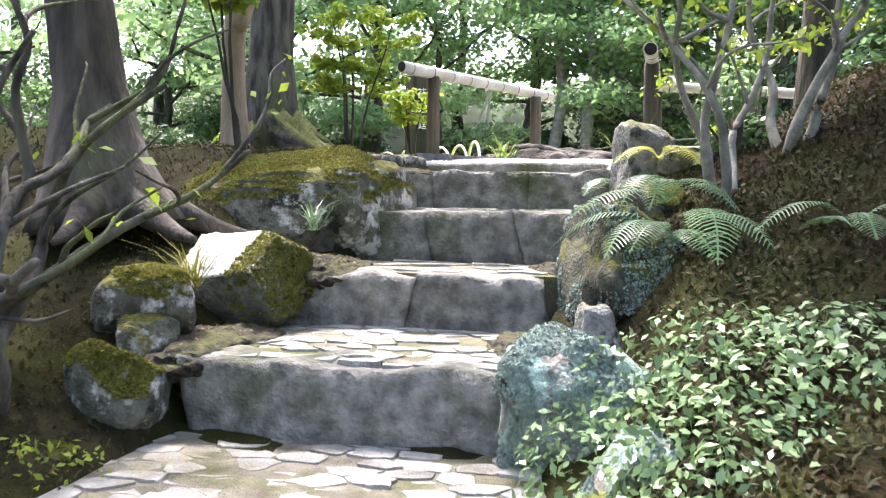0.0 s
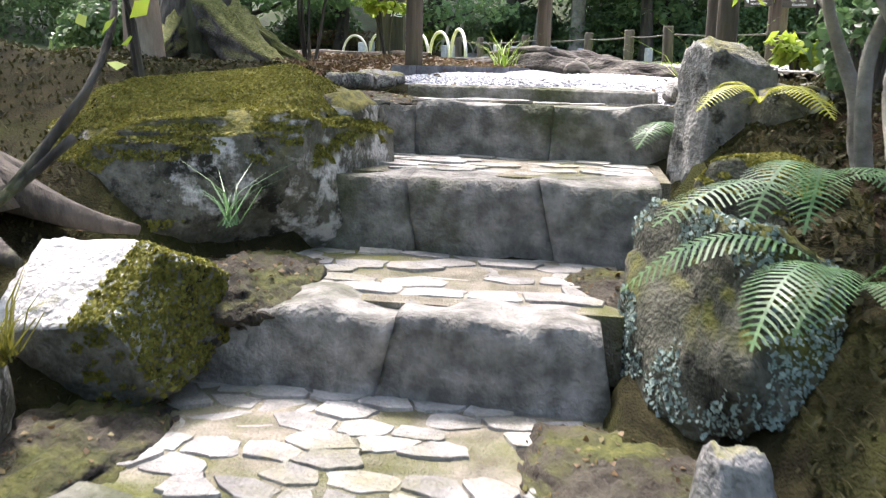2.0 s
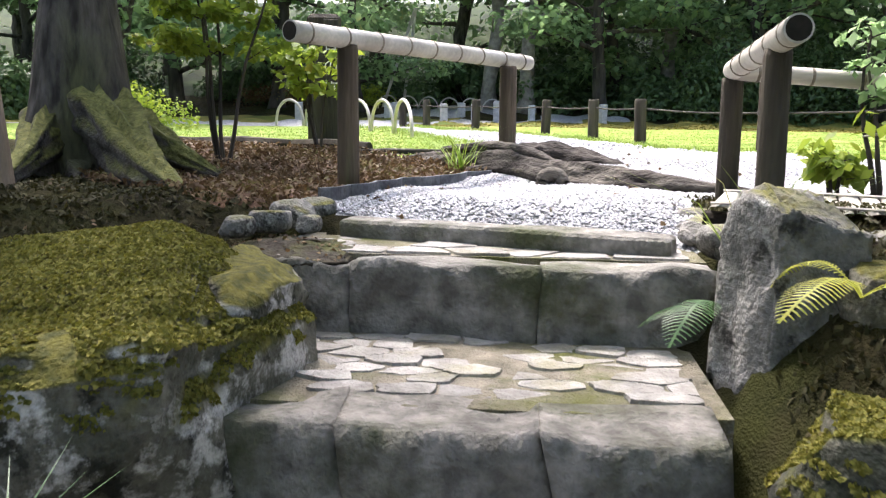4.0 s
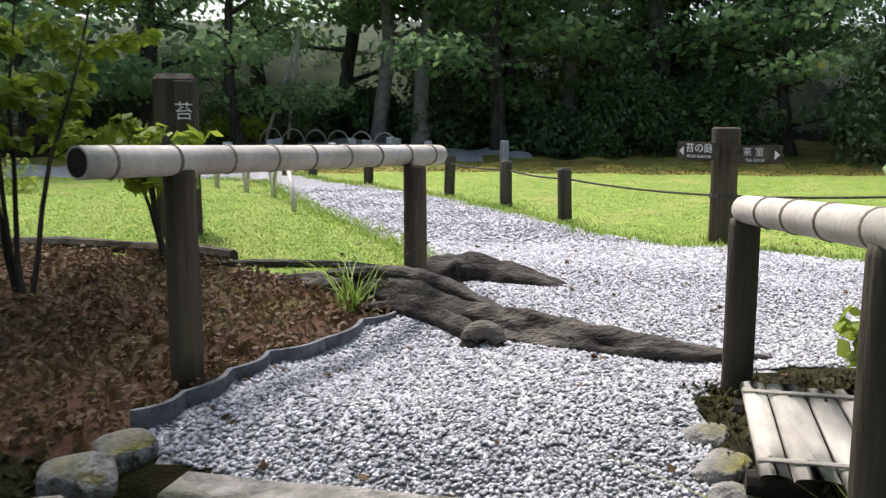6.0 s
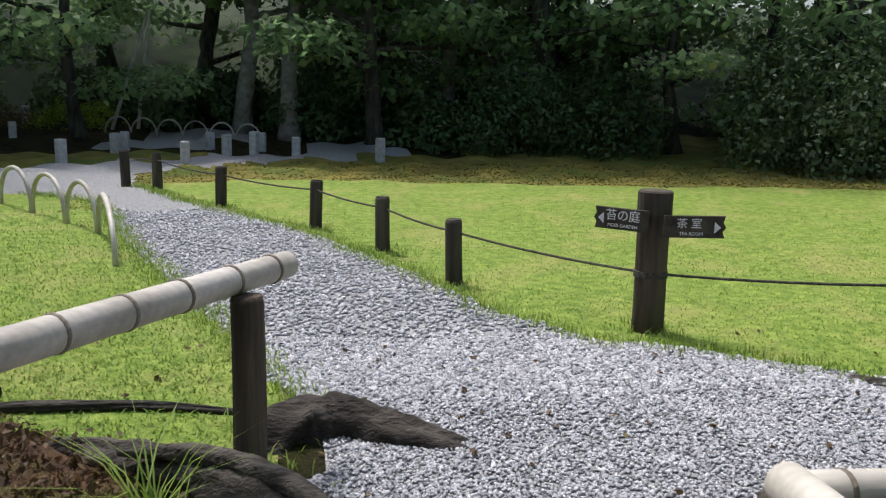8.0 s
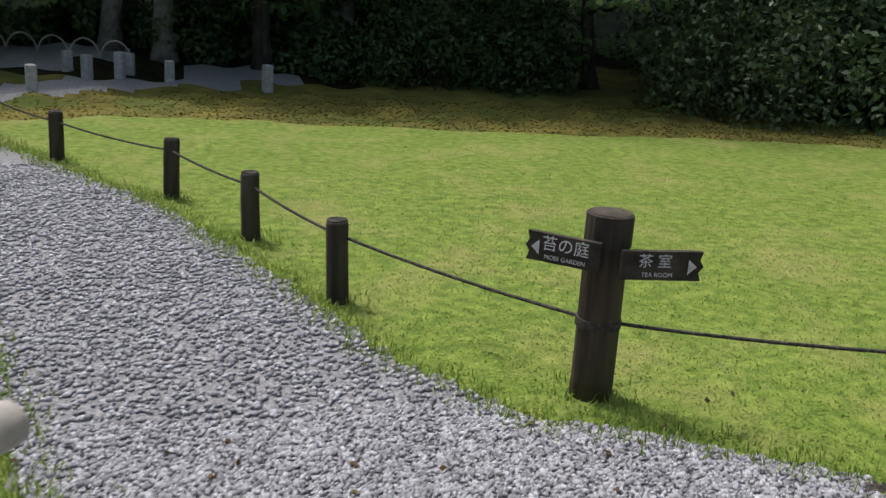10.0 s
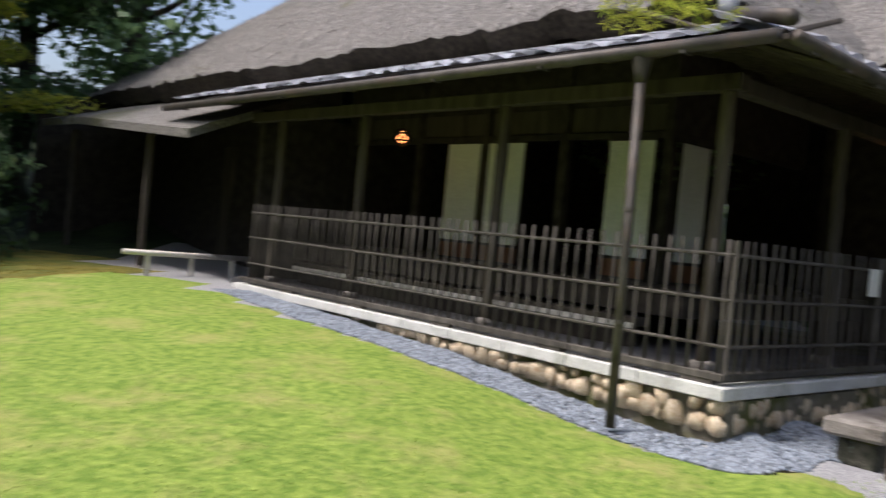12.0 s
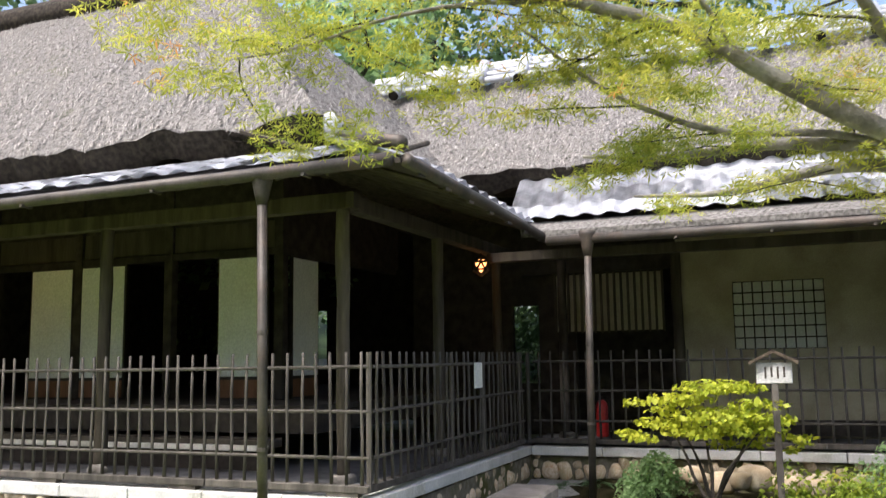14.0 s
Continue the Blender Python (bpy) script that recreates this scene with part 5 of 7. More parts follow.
def pickets(u0, u1, v0, v1, n, z0=.48):
    for k in range(n):
        t = (k + .5) / n
        o = new("picket", pk)
        o.parent = fence
        o.matrix_basis = pose(-(u0 + (u1 - u0) * t), v0 + (v1 - v0) * t, z0, random.uniform(-.7, .7), random.uniform(-.7, .7), random.uniform(0, 360))
    for zz in (.66, .965, 1.262):
        a, b = Vector((-u0, v0, zz)), Vector((-u1, v1, zz))
        pts = [a.lerp(b, i / 8) + Vector((0, 0, .006 * noise.noise(Vector((zz * 9, i, u0))))) for i in range(9)]
        part("fence_rail", bm_tube(pts, .013, 6), M_PICKET, fence)


pickets(.02, 6.4, .05, .05, 55)
pickets(.03, .03, .1, 3.58, 27)
pickets(-.05, -5.6, 3.66, 3.66, 44)
for (u, v) in ((.03, .06), (.03, 1.55), (.03, 2.3), (.03, 3.4), (0.0, 3.64)):
    part("fence_post", bm_tube([(-u, v, .45), (-u, v, 1.36)], .02, 8), M_PICKET, fence)
paper_n = part("paper_notice", bm_box(.0, .012, 2.02, 2.2, 1.05, 1.27), M_PAPER, None)
paper_n.matrix_basis = HM @ Matrix.Translation((-.0, 0, 0))
tagged(paper_n, "white paper notice tied to the picket fence", "notice")

# columns
for s, (u, v) in enumerate([(.425, .425), (2.657, .425), (4.78, .425), (6.5, .425), (.425, 2.25), (.425, 3.95)]):
    col(u, v, ZF, 2.5, .052, M_TIMBER, s + 1)
for s, u in enumerate((-1.42, -3.7)):
    col(u, 4.7, ZF, 2.5, .06, M_TIMBER, s + 20, .01)
col(-.25, 4.2, ZF, 2.4, .05, M_TIMBERDARK, 31)
# eave beams and rafters
hbox("eave_beam", .3, 7.2, .36, .48, 2.42, 2.54, M_TIMBER)
hbox("eave_beam", .36, .48, .36, 4.4, 2.42, 2.54, M_TIMBER)
hbox("eave_beam", -6, .4, 3.56, 3.68, 2.32, 2.42, M_TIMBER)


def slope_strip(name, pts_out, pts_in, thick, material, parent=None, label="", n=1):
    """A sloping slab between an outer and an inner line."""
    bm = bmesh.new()
    o, i = [Vector(p) for p in pts_out], [Vector(p) for p in pts_in]
    dz = Vector((0, 0, -thick))
    for a0, a1, b0, b1 in zip(o, o[1:], i, i[1:]):
        q = [bm.verts.new(p) for p in (a0, a1, b1, b0)]
        w = [bm.verts.new(p + dz) for p in (a0, a1, b1, b0)]
        bm.faces.new(q)
        bm.faces.new(w[::-1])
        for k in range(4):
            bm.faces.new((q[k], w[k], w[(k + 1) % 4], q[(k + 1) % 4]))
    bmesh.ops.recalc_face_normals(bm, faces=bm.faces[:])
    return hp(name, bm, material, parent, label)


# lower roof boards over the veranda
slope_strip("eave_board", [(-8.0, -.42, 2.55), (.44, -.42, 2.55), (.44, 3.2, 2.50)], [(-8.0, 1.4, 3.18), (-1.4, 1.4, 3.18), (-1.4, 3.2, 3.18)], .03, M_TIMBERDARK)
slope_strip("eave_board", [(.44, 2.62, 2.41), (6.0, 2.62, 2.41)], [(.44, 4.4, 3.0), (6.0, 4.4, 3.0)], .03, M_TIMBERDARK)
for i in range(20):
    u = .1 + i * .4
    hp("rafter", bm_tube([(-u, -.38, 2.515), (-u, 1.3, 3.09)], .022, 6), M_TIMBER)
for i in range(8):
    v = .3 + i * .4
    hp("rafter", bm_tube([(.40, v, 2.505), (-1.25, v, 3.08)], .022, 6), M_TIMBER)
for i in range(12):
    u = -.6 - i * .42
    hp("rafter", bm_tube([(-u, 2.68, 2.365), (-u, 4.3, 2.93)], .02, 6), M_TIMBER)


# roof tiles: wavy rows along the eave
def tile_mesh(w, l):
    bm = bmesh.new()
    n = 8
    rows = []
    for yy, zz in ((0, 0), (l * .5, 0), (l, 0)):
        rows.append([bm.verts.new((w * (k / n), yy, .017 * math.sin(2 * math.pi * k / n) + .01 + zz)) for k in range(n + 1)])
    for r0, r1 in zip(rows, rows[1:]):
        for k in range(n):
            bm.faces.new((r0[k], r0[k + 1], r1[k + 1], r1[k]))
    bmesh.ops.solidify(bm, geom=bm.faces[:], thickness=.016)
    me = bpy.data.meshes.new("roof_tile")
    bm.to_mesh(me)
    bm.free()
    me.materials.append(M_TILE)
    return me


TILE = tile_mesh(.235, .26)


def tile_rows(start, along, slope, count, rows, parent, skew=0):
    """start: eave corner; along: unit step along the eave; slope: unit step up the roof."""
    along, slope = Vector(along).normalized(), Vector(slope).normalized()
    nrm = along.cross(slope)
    rot = Matrix((along, slope, nrm)).transposed().to_4x4()
    for r in range(rows):
        for k in range(count - int(r * skew)):
            o = new("roof_tile", TILE)
            o.parent = parent
            o.matrix_basis = Matrix.Translation(Vector(start) + along * .235 * k + slope * .2 * r + nrm * (.03 + .012 * (rows - r) * .2)) @ rot @ pose(0, 0, 0, -2.6)


eave_a = hp("tile_eave", bm_tube([(-8.0, -.36, 2.57), (.38, -.36, 2.57)], .025, 8), M_TIMBERDARK, None, "dark eave board below grey roof tiles")
tile_rows((-7.9, -.40, 2.58), (1, 0, 0), (0, .92, .33), 33, 4, eave_a)
eave_b = hp("tile_eave", bm_tube([(.38, -.36, 2.57), (.38, 2.7, 2.50)], .025, 8), M_TIMBERDARK)
tile_rows((.42, -.05, 2.57), (0, 1, -.02), (-.92, 0, .33), 11, 4, eave_b)
hp("hip_ridge", bm_tube([(.45, -.43, 2.64), (.0, .02, 2.82), (-.55, .58, 3.04)], [.05, .045, .045], 8), M_PIPE, eave_a, "rounded dark hip tiles", True)
hp("ridge_end_tile", bm_rock(.07, .07, .1, 5, .1, 3, 3), M_TILE, eave_a, "dark ornamental end tile", True).matrix_basis = pose(-.55, .5, 3.1)
eave_c = hp("tile_eave", bm_tube([(.5, 2.74, 2.46), (6.0, 2.74, 2.46)], .02, 8), M_TIMBERDARK)
slope_strip("bark_eave", [(.3, 2.56, 2.47), (6.0, 2.56, 2.47)], [(.2, 2.85, 2.60), (6.0, 2.85, 2.60)], .05, M_THATCH, None, "grey bark-covered eave edge")
tile_rows((.1, 2.80, 2.60), (1, 0, 0), (0, .68, .73), 25, 3, eave_c)
hp("flat_ridge", bm_box(1.55, 6.0, 3.1, 3.22, 2.93, 3.02, .02), M_TILE, eave_c, "pale ridge tiles")
hp("flat_ridge_end", bm_box(1.5, 1.56, 3.07, 3.25, 2.86, 3.05, .02), M_TILE, eave_c)

# gutters and drainpipes


def gutter(pts, label):
    ob = thing("gutter", HM, label, "gutter", "roof gutters")
    part("trough", bm_tube(pts, .045, 10), M_PIPE, ob, smooth=True)
    a, b = Vector(pts[0]), Vector(pts[-1])
    for k in range(7):
        c = a.lerp(b, (k + .5) / 7)
        part("bracket", bm_box(c.x - .012, c.x + .012, c.y - .05, c.y + .05, c.z - .055, c.z - .035), M_PIPE, ob)
    return ob


gutter([(-8.0, -.47, 2.50), (-3, -.47, 2.515), (.40, -.47, 2.535)], "dark bronze gutter along the front eave")
gutter([(.47, -.40, 2.535), (.47, 1.2, 2.49), (.49, 2.72, 2.42)], "dark bronze gutter along the side eave")
gutter([(.55, 2.52, 2.37), (3.0, 2.52, 2.36), (6.0, 2.52, 2.37)], "dark bronze gutter along the wing eave")


def drainpipe(u, v, z0, z1, lean, label):
    ob = thing("drainpipe", HM, label, "drainpipe", "drainpipes")
    a, b = Vector((-u + lean, v, z0 - .04)), Vector((-u, v, z1 - .1))
    part("pipe", bm_tube([a, a.lerp(b, .5), b], .033, 12), M_PIPE, ob, smooth=True)
    part("hopper", bm_tube([b + Vector((0, 0, -.05)), b + Vector((0, 0, .02)), b + Vector((0, 0, .14)), b + Vector((0, 0, .18))], [.036, .05, .075, .078], 12), M_PIPE, ob, "flared rain hopper", True)
    for t in (.3, .62):
        c = a.lerp(b, t)
        part("clamp", bm_tube([c - Vector((0, 0, .012)), c + Vector((0, 0, .012))], .038, 12), M_PIPE, ob)


drainpipe(.56, -.43, .1, 2.48, .03, "bronze drainpipe with a flared hopper before the house corner")
drainpipe(-.93, 2.52, .1, 2.36, -.03, "brown drainpipe with a flared hopper before the wing")


# thatch
def thatch_block(name, outline_low, ridge, zlow, thick, label):
    """Hipped thatch: a thick shaggy layer from the eave outline up to a ridge line."""
    bm = bmesh.new()
    (r0, r1) = ridge
    faces = [(outline_low[0], outline_low[1], r1, r0), (outline_low[1], outline_low[2], r1, r1), (outline_low[2], outline_low[3], r0, r1), (outline_low[3], outline_low[0], r0, r0)]
    N, Mx = 90, 40
    for a, b, c, d in faces:
        a, b, c, d = Vector(a), Vector(b), Vector(c), Vector(d)
        grid = []
        for j in range(Mx + 1):
            t = j / Mx
            row = []
            for i in range(N + 1):
                s = i / N
                p = a.lerp(b, s).lerp(d.lerp(c, s), t)
                k = .05 * noise.noise(p * 2.2) + .035 * noise.noise(p * 7) + .02 * noise.noise(p * 19)
                sag = .10 * math.sin(math.pi * t) * -1
                row.append(bm.verts.new(p + Vector((0, 0, k + sag + (.05 * noise.noise(p * 5) if j == 0 else 0)))))
            grid.append(row)
        for j in range(Mx):
            for i in range(N):
                bm.faces.new((grid[j][i], grid[j][i + 1], grid[j + 1][i + 1], grid[j + 1][i]))
        # edge and underside take a much darker colour than the thatch top
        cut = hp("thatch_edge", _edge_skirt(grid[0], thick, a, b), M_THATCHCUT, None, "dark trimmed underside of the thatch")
    bmesh.ops.remove_doubles(bm, verts=bm.verts[:], dist=.002)
    roof = hp(name, bm, M_THATCH, None, label, True)
    crust(roof, M_STRAW, 70000, .11, "straw", 3, -1, -2.0, 1.0, .006, .12, .1)
    return roof


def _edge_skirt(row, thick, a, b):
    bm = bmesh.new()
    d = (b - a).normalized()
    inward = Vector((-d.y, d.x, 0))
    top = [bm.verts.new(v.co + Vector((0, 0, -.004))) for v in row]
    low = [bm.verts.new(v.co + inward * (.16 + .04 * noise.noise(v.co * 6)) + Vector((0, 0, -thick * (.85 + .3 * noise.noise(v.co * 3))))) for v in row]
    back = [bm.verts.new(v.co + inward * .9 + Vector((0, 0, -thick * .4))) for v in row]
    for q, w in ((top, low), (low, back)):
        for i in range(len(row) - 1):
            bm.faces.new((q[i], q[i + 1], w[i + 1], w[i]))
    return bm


thatch_block("thatch_roof", [(-13.4, .34, 3.10), (-.6, .34, 3.14), (-.6, 8.6, 3.12), (-13.4, 8.6, 3.12)], ((-9.2, 4.5, 6.6), (-4.2, 4.5, 6.6)), 3.1, .26, "steep grey thatched roof with patches of moss")
thatch_block("wing_thatch_roof", [(-1.6, 3.15, 3.2), (7.5, 3.15, 3.2), (7.5, 9.3, 3.2), (-1.6, 9.3, 3.2)], ((-3.2, 6.2, 5.15), (5.5, 6.2, 5.15)), 3.1, .24, "lower grey thatched roof of the wing")
# ridges: capped with tiles and stubs of log
hp("ridge_cap", bm_tube([(-9.4, 4.5, 6.68), (-4.0, 4.5, 6.68)], .2, 10, wob=.15), M_THATCHCUT, None, "dark ridge cap", True)
for zz, vv, rr_ in ((5.13, 5.9, .05), (5.24, 6.0, .05), (5.42, 6.2, .06), (5.34, 6.1, .045)):
    hp("ridge_pole", bm_tube([(-3.0, vv, zz), (4.6, vv, zz)], rr_, 8, wob=.1), M_TILE, None, "pale ridge course", True)
for i in range(11):
    hp("ridge_log", bm_tube([(-2.5 + i * .62, 5.72, 5.04), (-2.5 + i * .62, 6.15, 5.45)], [.085, .085], 9, wob=.1), M_TILE, None, "ridge weight log with a dark end", True)
    hp("ridge_log_end", bm_tube([(-2.5 + i * .62, 5.705, 5.026), (-2.5 + i * .62, 5.722, 5.042)], .075, 9), M_DARK)

# walls, floor and screens of the main room
hbox("engawa_deck", 1.0, 7.0, 1.0, 1.95, .90, .95, M_TIMBERDARK, .006)
hbox("engawa_deck", 1.0, 1.95, 1.95, 4.4, .90, .95, M_TIMBERDARK, .006)
hbox("engawa_skirt", 1.0, 7.0, 1.02, 1.06, .72, .90, M_TIMBERDARK)
hbox("engawa_skirt", 1.02, 1.06, 1.06, 4.4, .72, .90, M_TIMBERDARK)
hbox("step_board", 1.3, 6.6, .80, 1.0, .62, .69, M_TIMBER, .006)
hbox("step_edge", 1.3, 6.6, .775, .798, .60, .645, M_SLATWHITE, .004, None, "pale front edge of the step board")
hbox("step_board_skirt", 1.4, 6.5, .84, .98, ZF - .03, .62, M_TIMBERDARK, 0)
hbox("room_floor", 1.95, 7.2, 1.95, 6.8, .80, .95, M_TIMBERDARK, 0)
hbox("lintel", 1.9, 7.2, 1.86, 1.94, 2.33, 2.40, M_TIMBERDARK)
hbox("lintel", 1.86, 1.94, 1.94, 4.4, 2.33, 2.40, M_TIMBERDARK)
# ochre band given the dark timber colour in place of shade under the eave
hbox("plaster_band", 1.92, 7.2, 1.89, 1.93, 2.40, 2.66, M_TIMBER, 0, None, "band above the screens, coloured dark to stand in for shade")
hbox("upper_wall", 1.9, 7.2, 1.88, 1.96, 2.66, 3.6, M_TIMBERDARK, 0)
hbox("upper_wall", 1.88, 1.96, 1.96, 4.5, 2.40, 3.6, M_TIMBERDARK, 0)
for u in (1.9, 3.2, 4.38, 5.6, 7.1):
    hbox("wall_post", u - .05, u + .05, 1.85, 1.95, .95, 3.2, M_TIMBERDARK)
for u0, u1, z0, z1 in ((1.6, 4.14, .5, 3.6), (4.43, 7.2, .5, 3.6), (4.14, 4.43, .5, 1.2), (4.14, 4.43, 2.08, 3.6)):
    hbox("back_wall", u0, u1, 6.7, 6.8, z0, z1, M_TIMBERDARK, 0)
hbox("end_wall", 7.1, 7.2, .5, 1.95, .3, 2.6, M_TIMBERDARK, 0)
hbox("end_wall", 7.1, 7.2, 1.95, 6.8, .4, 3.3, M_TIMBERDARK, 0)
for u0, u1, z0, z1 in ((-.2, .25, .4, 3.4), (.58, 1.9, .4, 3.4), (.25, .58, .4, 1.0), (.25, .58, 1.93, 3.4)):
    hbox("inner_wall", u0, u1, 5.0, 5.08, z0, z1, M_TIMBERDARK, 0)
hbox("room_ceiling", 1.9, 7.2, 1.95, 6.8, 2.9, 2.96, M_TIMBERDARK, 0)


def shoji(u0, u1, v, side=False):
    """Paper screen: frame, paper and a brown lower panel."""
    s = hp("shoji_screen", bm_box(-u1, -u0, v, v + .03, .95, 2.33) if not side else bm_box(-v - .03, -v, u0, u1, .95, 2.33), M_TIMBERDARK)
    if side:
        part("screen_paper", bm_box(-v, -v + .006, u0 + .02, u1 - .02, 1.17, 2.31), M_PAPER, s, "white paper")
        part("lower_panel", bm_box(-v, -v + .008, u0 + .02, u1 - .02, .97, 1.14), M_PANEL, s, "brown panel")
    else:
        part("screen_paper", bm_box(-u1 + .02, -u0 - .02, v - .006, v, 1.17, 2.31), M_PAPER, s, "white paper")
        part("lower_panel", bm_box(-u1 + .02, -u0 - .02, v - .008, v, .97, 1.14), M_PANEL, s, "brown panel")


shoji(4.44, 5.04, 1.86)
shoji(3.74, 4.34, 1.86)
shoji(2.02, 2.6, 1.86)
shoji(2.05, 2.55, 1.87, True)

# wing wall with window and slatted screen
hbox("wing_wall", -2.0, -1.42, 4.76, 4.86, .4, 3.3, M_PLASTER, 0, None, "ochre plaster wall of the wing")
hbox("wing_wall", -6.0, -2.92, 4.76, 4.86, .4, 3.3, M_PLASTER, 0)
hbox("wing_wall", -2.92, -2.0, 4.76, 4.86, .4, 1.36, M_PLASTER, 0)
hbox("wing_wall", -2.92, -2.0, 4.76, 4.86, 2.09, 3.3, M_PLASTER, 0)
hbox("wing_skirting", -6.0, -1.42, 4.70, 4.755, .46, .62, M_TIMBERDARK, 0)
hbox("wing_lintel", -1.42, .4, 4.74, 4.86, 2.28, 3.3, M_TIMBERDARK, 0)
hbox("wing_inner_wall", -1.42, .4, 5.6, 5.66, .4, 2.4, M_TIMBERDARK, 0)
win = hp("window", bm_box(1.98, 2.94, 4.84, 4.855, 1.34, 2.11), M_PAPER, None, "paper window behind a dark lattice")
for i in range(10):
    x = 2.0 + .92 * i / 9
    part("lattice_bar", bm_box(x - .007, x + .007, 4.80, 4.82, 1.36, 2.09), M_TIMBERDARK, win)
for i in range(7):
    zz = 1.36 + .73 * i / 6
    part("lattice_bar", bm_box(2.0, 2.92, 4.795, 4.815, zz - .007, zz + .007), M_TIMBERDARK, win)
scr = hp("slatted_screen", bm_box(.0, 1.26, 4.84, 4.85, 1.6, 2.26), M_PLASTER, None, "slatted timber screen")
for i in range(17):
    x = .01 + 1.24 * i / 16
    part("slat", bm_box(x - .012, x + .012, 4.80, 4.835, 1.58, 2.28), M_TIMBER, scr)

# hanging lamps


def hanging_lamp(u, v, z):
    ob = thing("hanging_lamp", HM @ Matrix.Translation((-u, v, z)), "round pierced amber lamp hanging under the eave", "lamp", "veranda lamps")
    bm = bmesh.new()
    bmesh.ops.create_icosphere(bm, subdivisions=2, radius=.075)
    part("globe", bm, M_LAMP, ob, "glowing amber glass", True)
    cg = bmesh.new()
    bmesh.ops.create_icosphere(cg, subdivisions=1, radius=.092)
    bmesh.ops.wireframe(cg, faces=cg.faces[:], thickness=.05, use_replace=True)
    part("cage", cg, M_DARK, ob, "dark pierced cage")
    part("cord", bm_tube([(0, 0, .08), (0, 0, .3)], .006, 6), M_DARK, ob)
    li = bpy.data.lights.new("lamp_glow", 'POINT')
    li.energy, li.color, li.shadow_soft_size = .5, (1, .42, .15), .09
    lo = new("lamp_light", li)
    lo.matrix_world = HM @ Matrix.Translation((-u, v, z - .13))


hanging_lamp(4.92, 1.04, 2.28)
hanging_lamp(.43, 3.47, 2.28)

# round stones under the sill
stone_wall = thing("stone_footing", HM, "footing of round river stones under the pale sill", "stone wall", kind="structure")
RS = []
for k in range(5):
    b = bm_rock(1, .8, 1, 300 + k, .05, 1, 2)
    me = bpy.data.meshes.new("footing_stone")
    b.to_mesh(me)
    b.free()
    me.materials.append(M_ROUND)
    me.polygons.foreach_set("use_smooth", [True] * len(me.polygons))
    RS.append(me)
rs = random.Random(9)


def footing(length, at, low):
    """Two or three rows of round stones; the ground rises along the wall."""
    s = .06
    while s < length:
        r = rs.uniform(.055, .10)
        z0 = low(s)
        zc = z0 + r * .8
        while zc < .315:
            rr2 = min(r, max(.03, (.325 - zc + r) / 2)) if zc + r > .34 else r
            x, y = at(s + rs.uniform(-.02, .02))
            o = new("footing_stone", rs.choice(RS))
            o.parent = stone_wall
            o.matrix_basis = pose(x, y, zc, rs.uniform(-25, 25), rs.uniform(-25, 25), rs.uniform(0, 360)) @ Matrix.Diagonal((rr2, rr2 * .8, rr2 * rs.uniform(.8, 1), 1))
            zc += rr2 * 1.75
            r = rs.uniform(.045, .09)
        s += r * 1.65


footing(6.3, lambda s: (-s, .05), lambda s: .08 + s * .042)
footing(3.5, lambda s: (-.05, s), lambda s: .08)
footing(5.2, lambda s: (s, 3.68), lambda s: .08)

# stone slab step and bench
slab = part("stone_bench_slab", bm_box(-.19, .19, -.62, .62, -.11, 0, .02), M_SLAB)
for y in (-.42, .4):
    part("support_stone", bm_box(-.12, .12, y - .12, y + .12, -.36, -.113, .02), M_ROCKDARK, slab, "dark support stone")
slab.matrix_basis = HM @ pose(.68, .95, .32, 0, 0, 2)
tagged(slab, "long weathered stone slab standing beside the house footing", "stone slab")
copy_thing(slab, pose(6.32, .14, .31, 0, 0, -24))

M_RED = mat("red_enamel", (0.42, 0.02, 0.018), (0.5, 0.03, 0.025), 6, 0.35, 0.02, fine=60, spec=0.5)
ext = thing("fire_extinguisher", HM @ Matrix.Translation((.58, 4.5, ZF - .028)), "red fire extinguisher standing on the veranda behind the fence", "extinguisher")
part("cylinder", bm_tube([(0, 0, 0), (0, 0, .01), (0, 0, .33), (0, 0, .38), (0, 0, .40)], [.062, .068, .068, .05, .024], 18), M_RED, ext, smooth=True)
part("valve", bm_tube([(0, 0, .40), (0, 0, .45)], .018, 10), M_DARK, ext, "dark valve")
part("lever", bm_box(-.015, .09, -.012, .012, .445, .462, .003), M_DARK, ext)
part("hose", bm_tube(smooth_path([(.02, 0, .43), (.09, -.01, .40), (.1, -.02, .25), (.085, -.02, .12)], 5), .009, 8), M_DARK, ext, "black hose", True)

bench = thing("log_barrier", HM @ pose(-7.55, -.12, .25, 0, 0, 97), "low barrier of two pale poles beside the lawn", "barrier")
part("pole", bm_tube([(-.95, 0, .40), (.95, 0, .38)], .035, 10), M_BAMBOO, bench, smooth=True)
part("pole", bm_tube([(-.95, 0, .06), (.95, 0, .05)], .03, 10), M_BAMBOO, bench, smooth=True)
for x in (-.62, .0, .62):
    part("post", bm_tube([(x, 0, -.05), (x, 0, .38)], .03, 8), M_BAMBOO, bench)

# side lean-to beyond the barrier
hbox("lean_to_wall", 7.2, 13.2, 1.6, 1.7, .3, 3.1, M_TIMBERDARK, 0, None, "dark boarded wall of the lean-to")
hbox("lean_to_wall", 13.2, 13.3, -.5, 1.7, .3, 3.0, M_TIMBERDARK, 0)
# two stretches of the wall in the paler timber colour
for u in (8.3, 9.9):
    hbox("lean_to_board", u, u + .35, 1.575, 1.598, .5, 2.3, M_TIMBER, .004, None, "paler timber board on the lean-to wall")
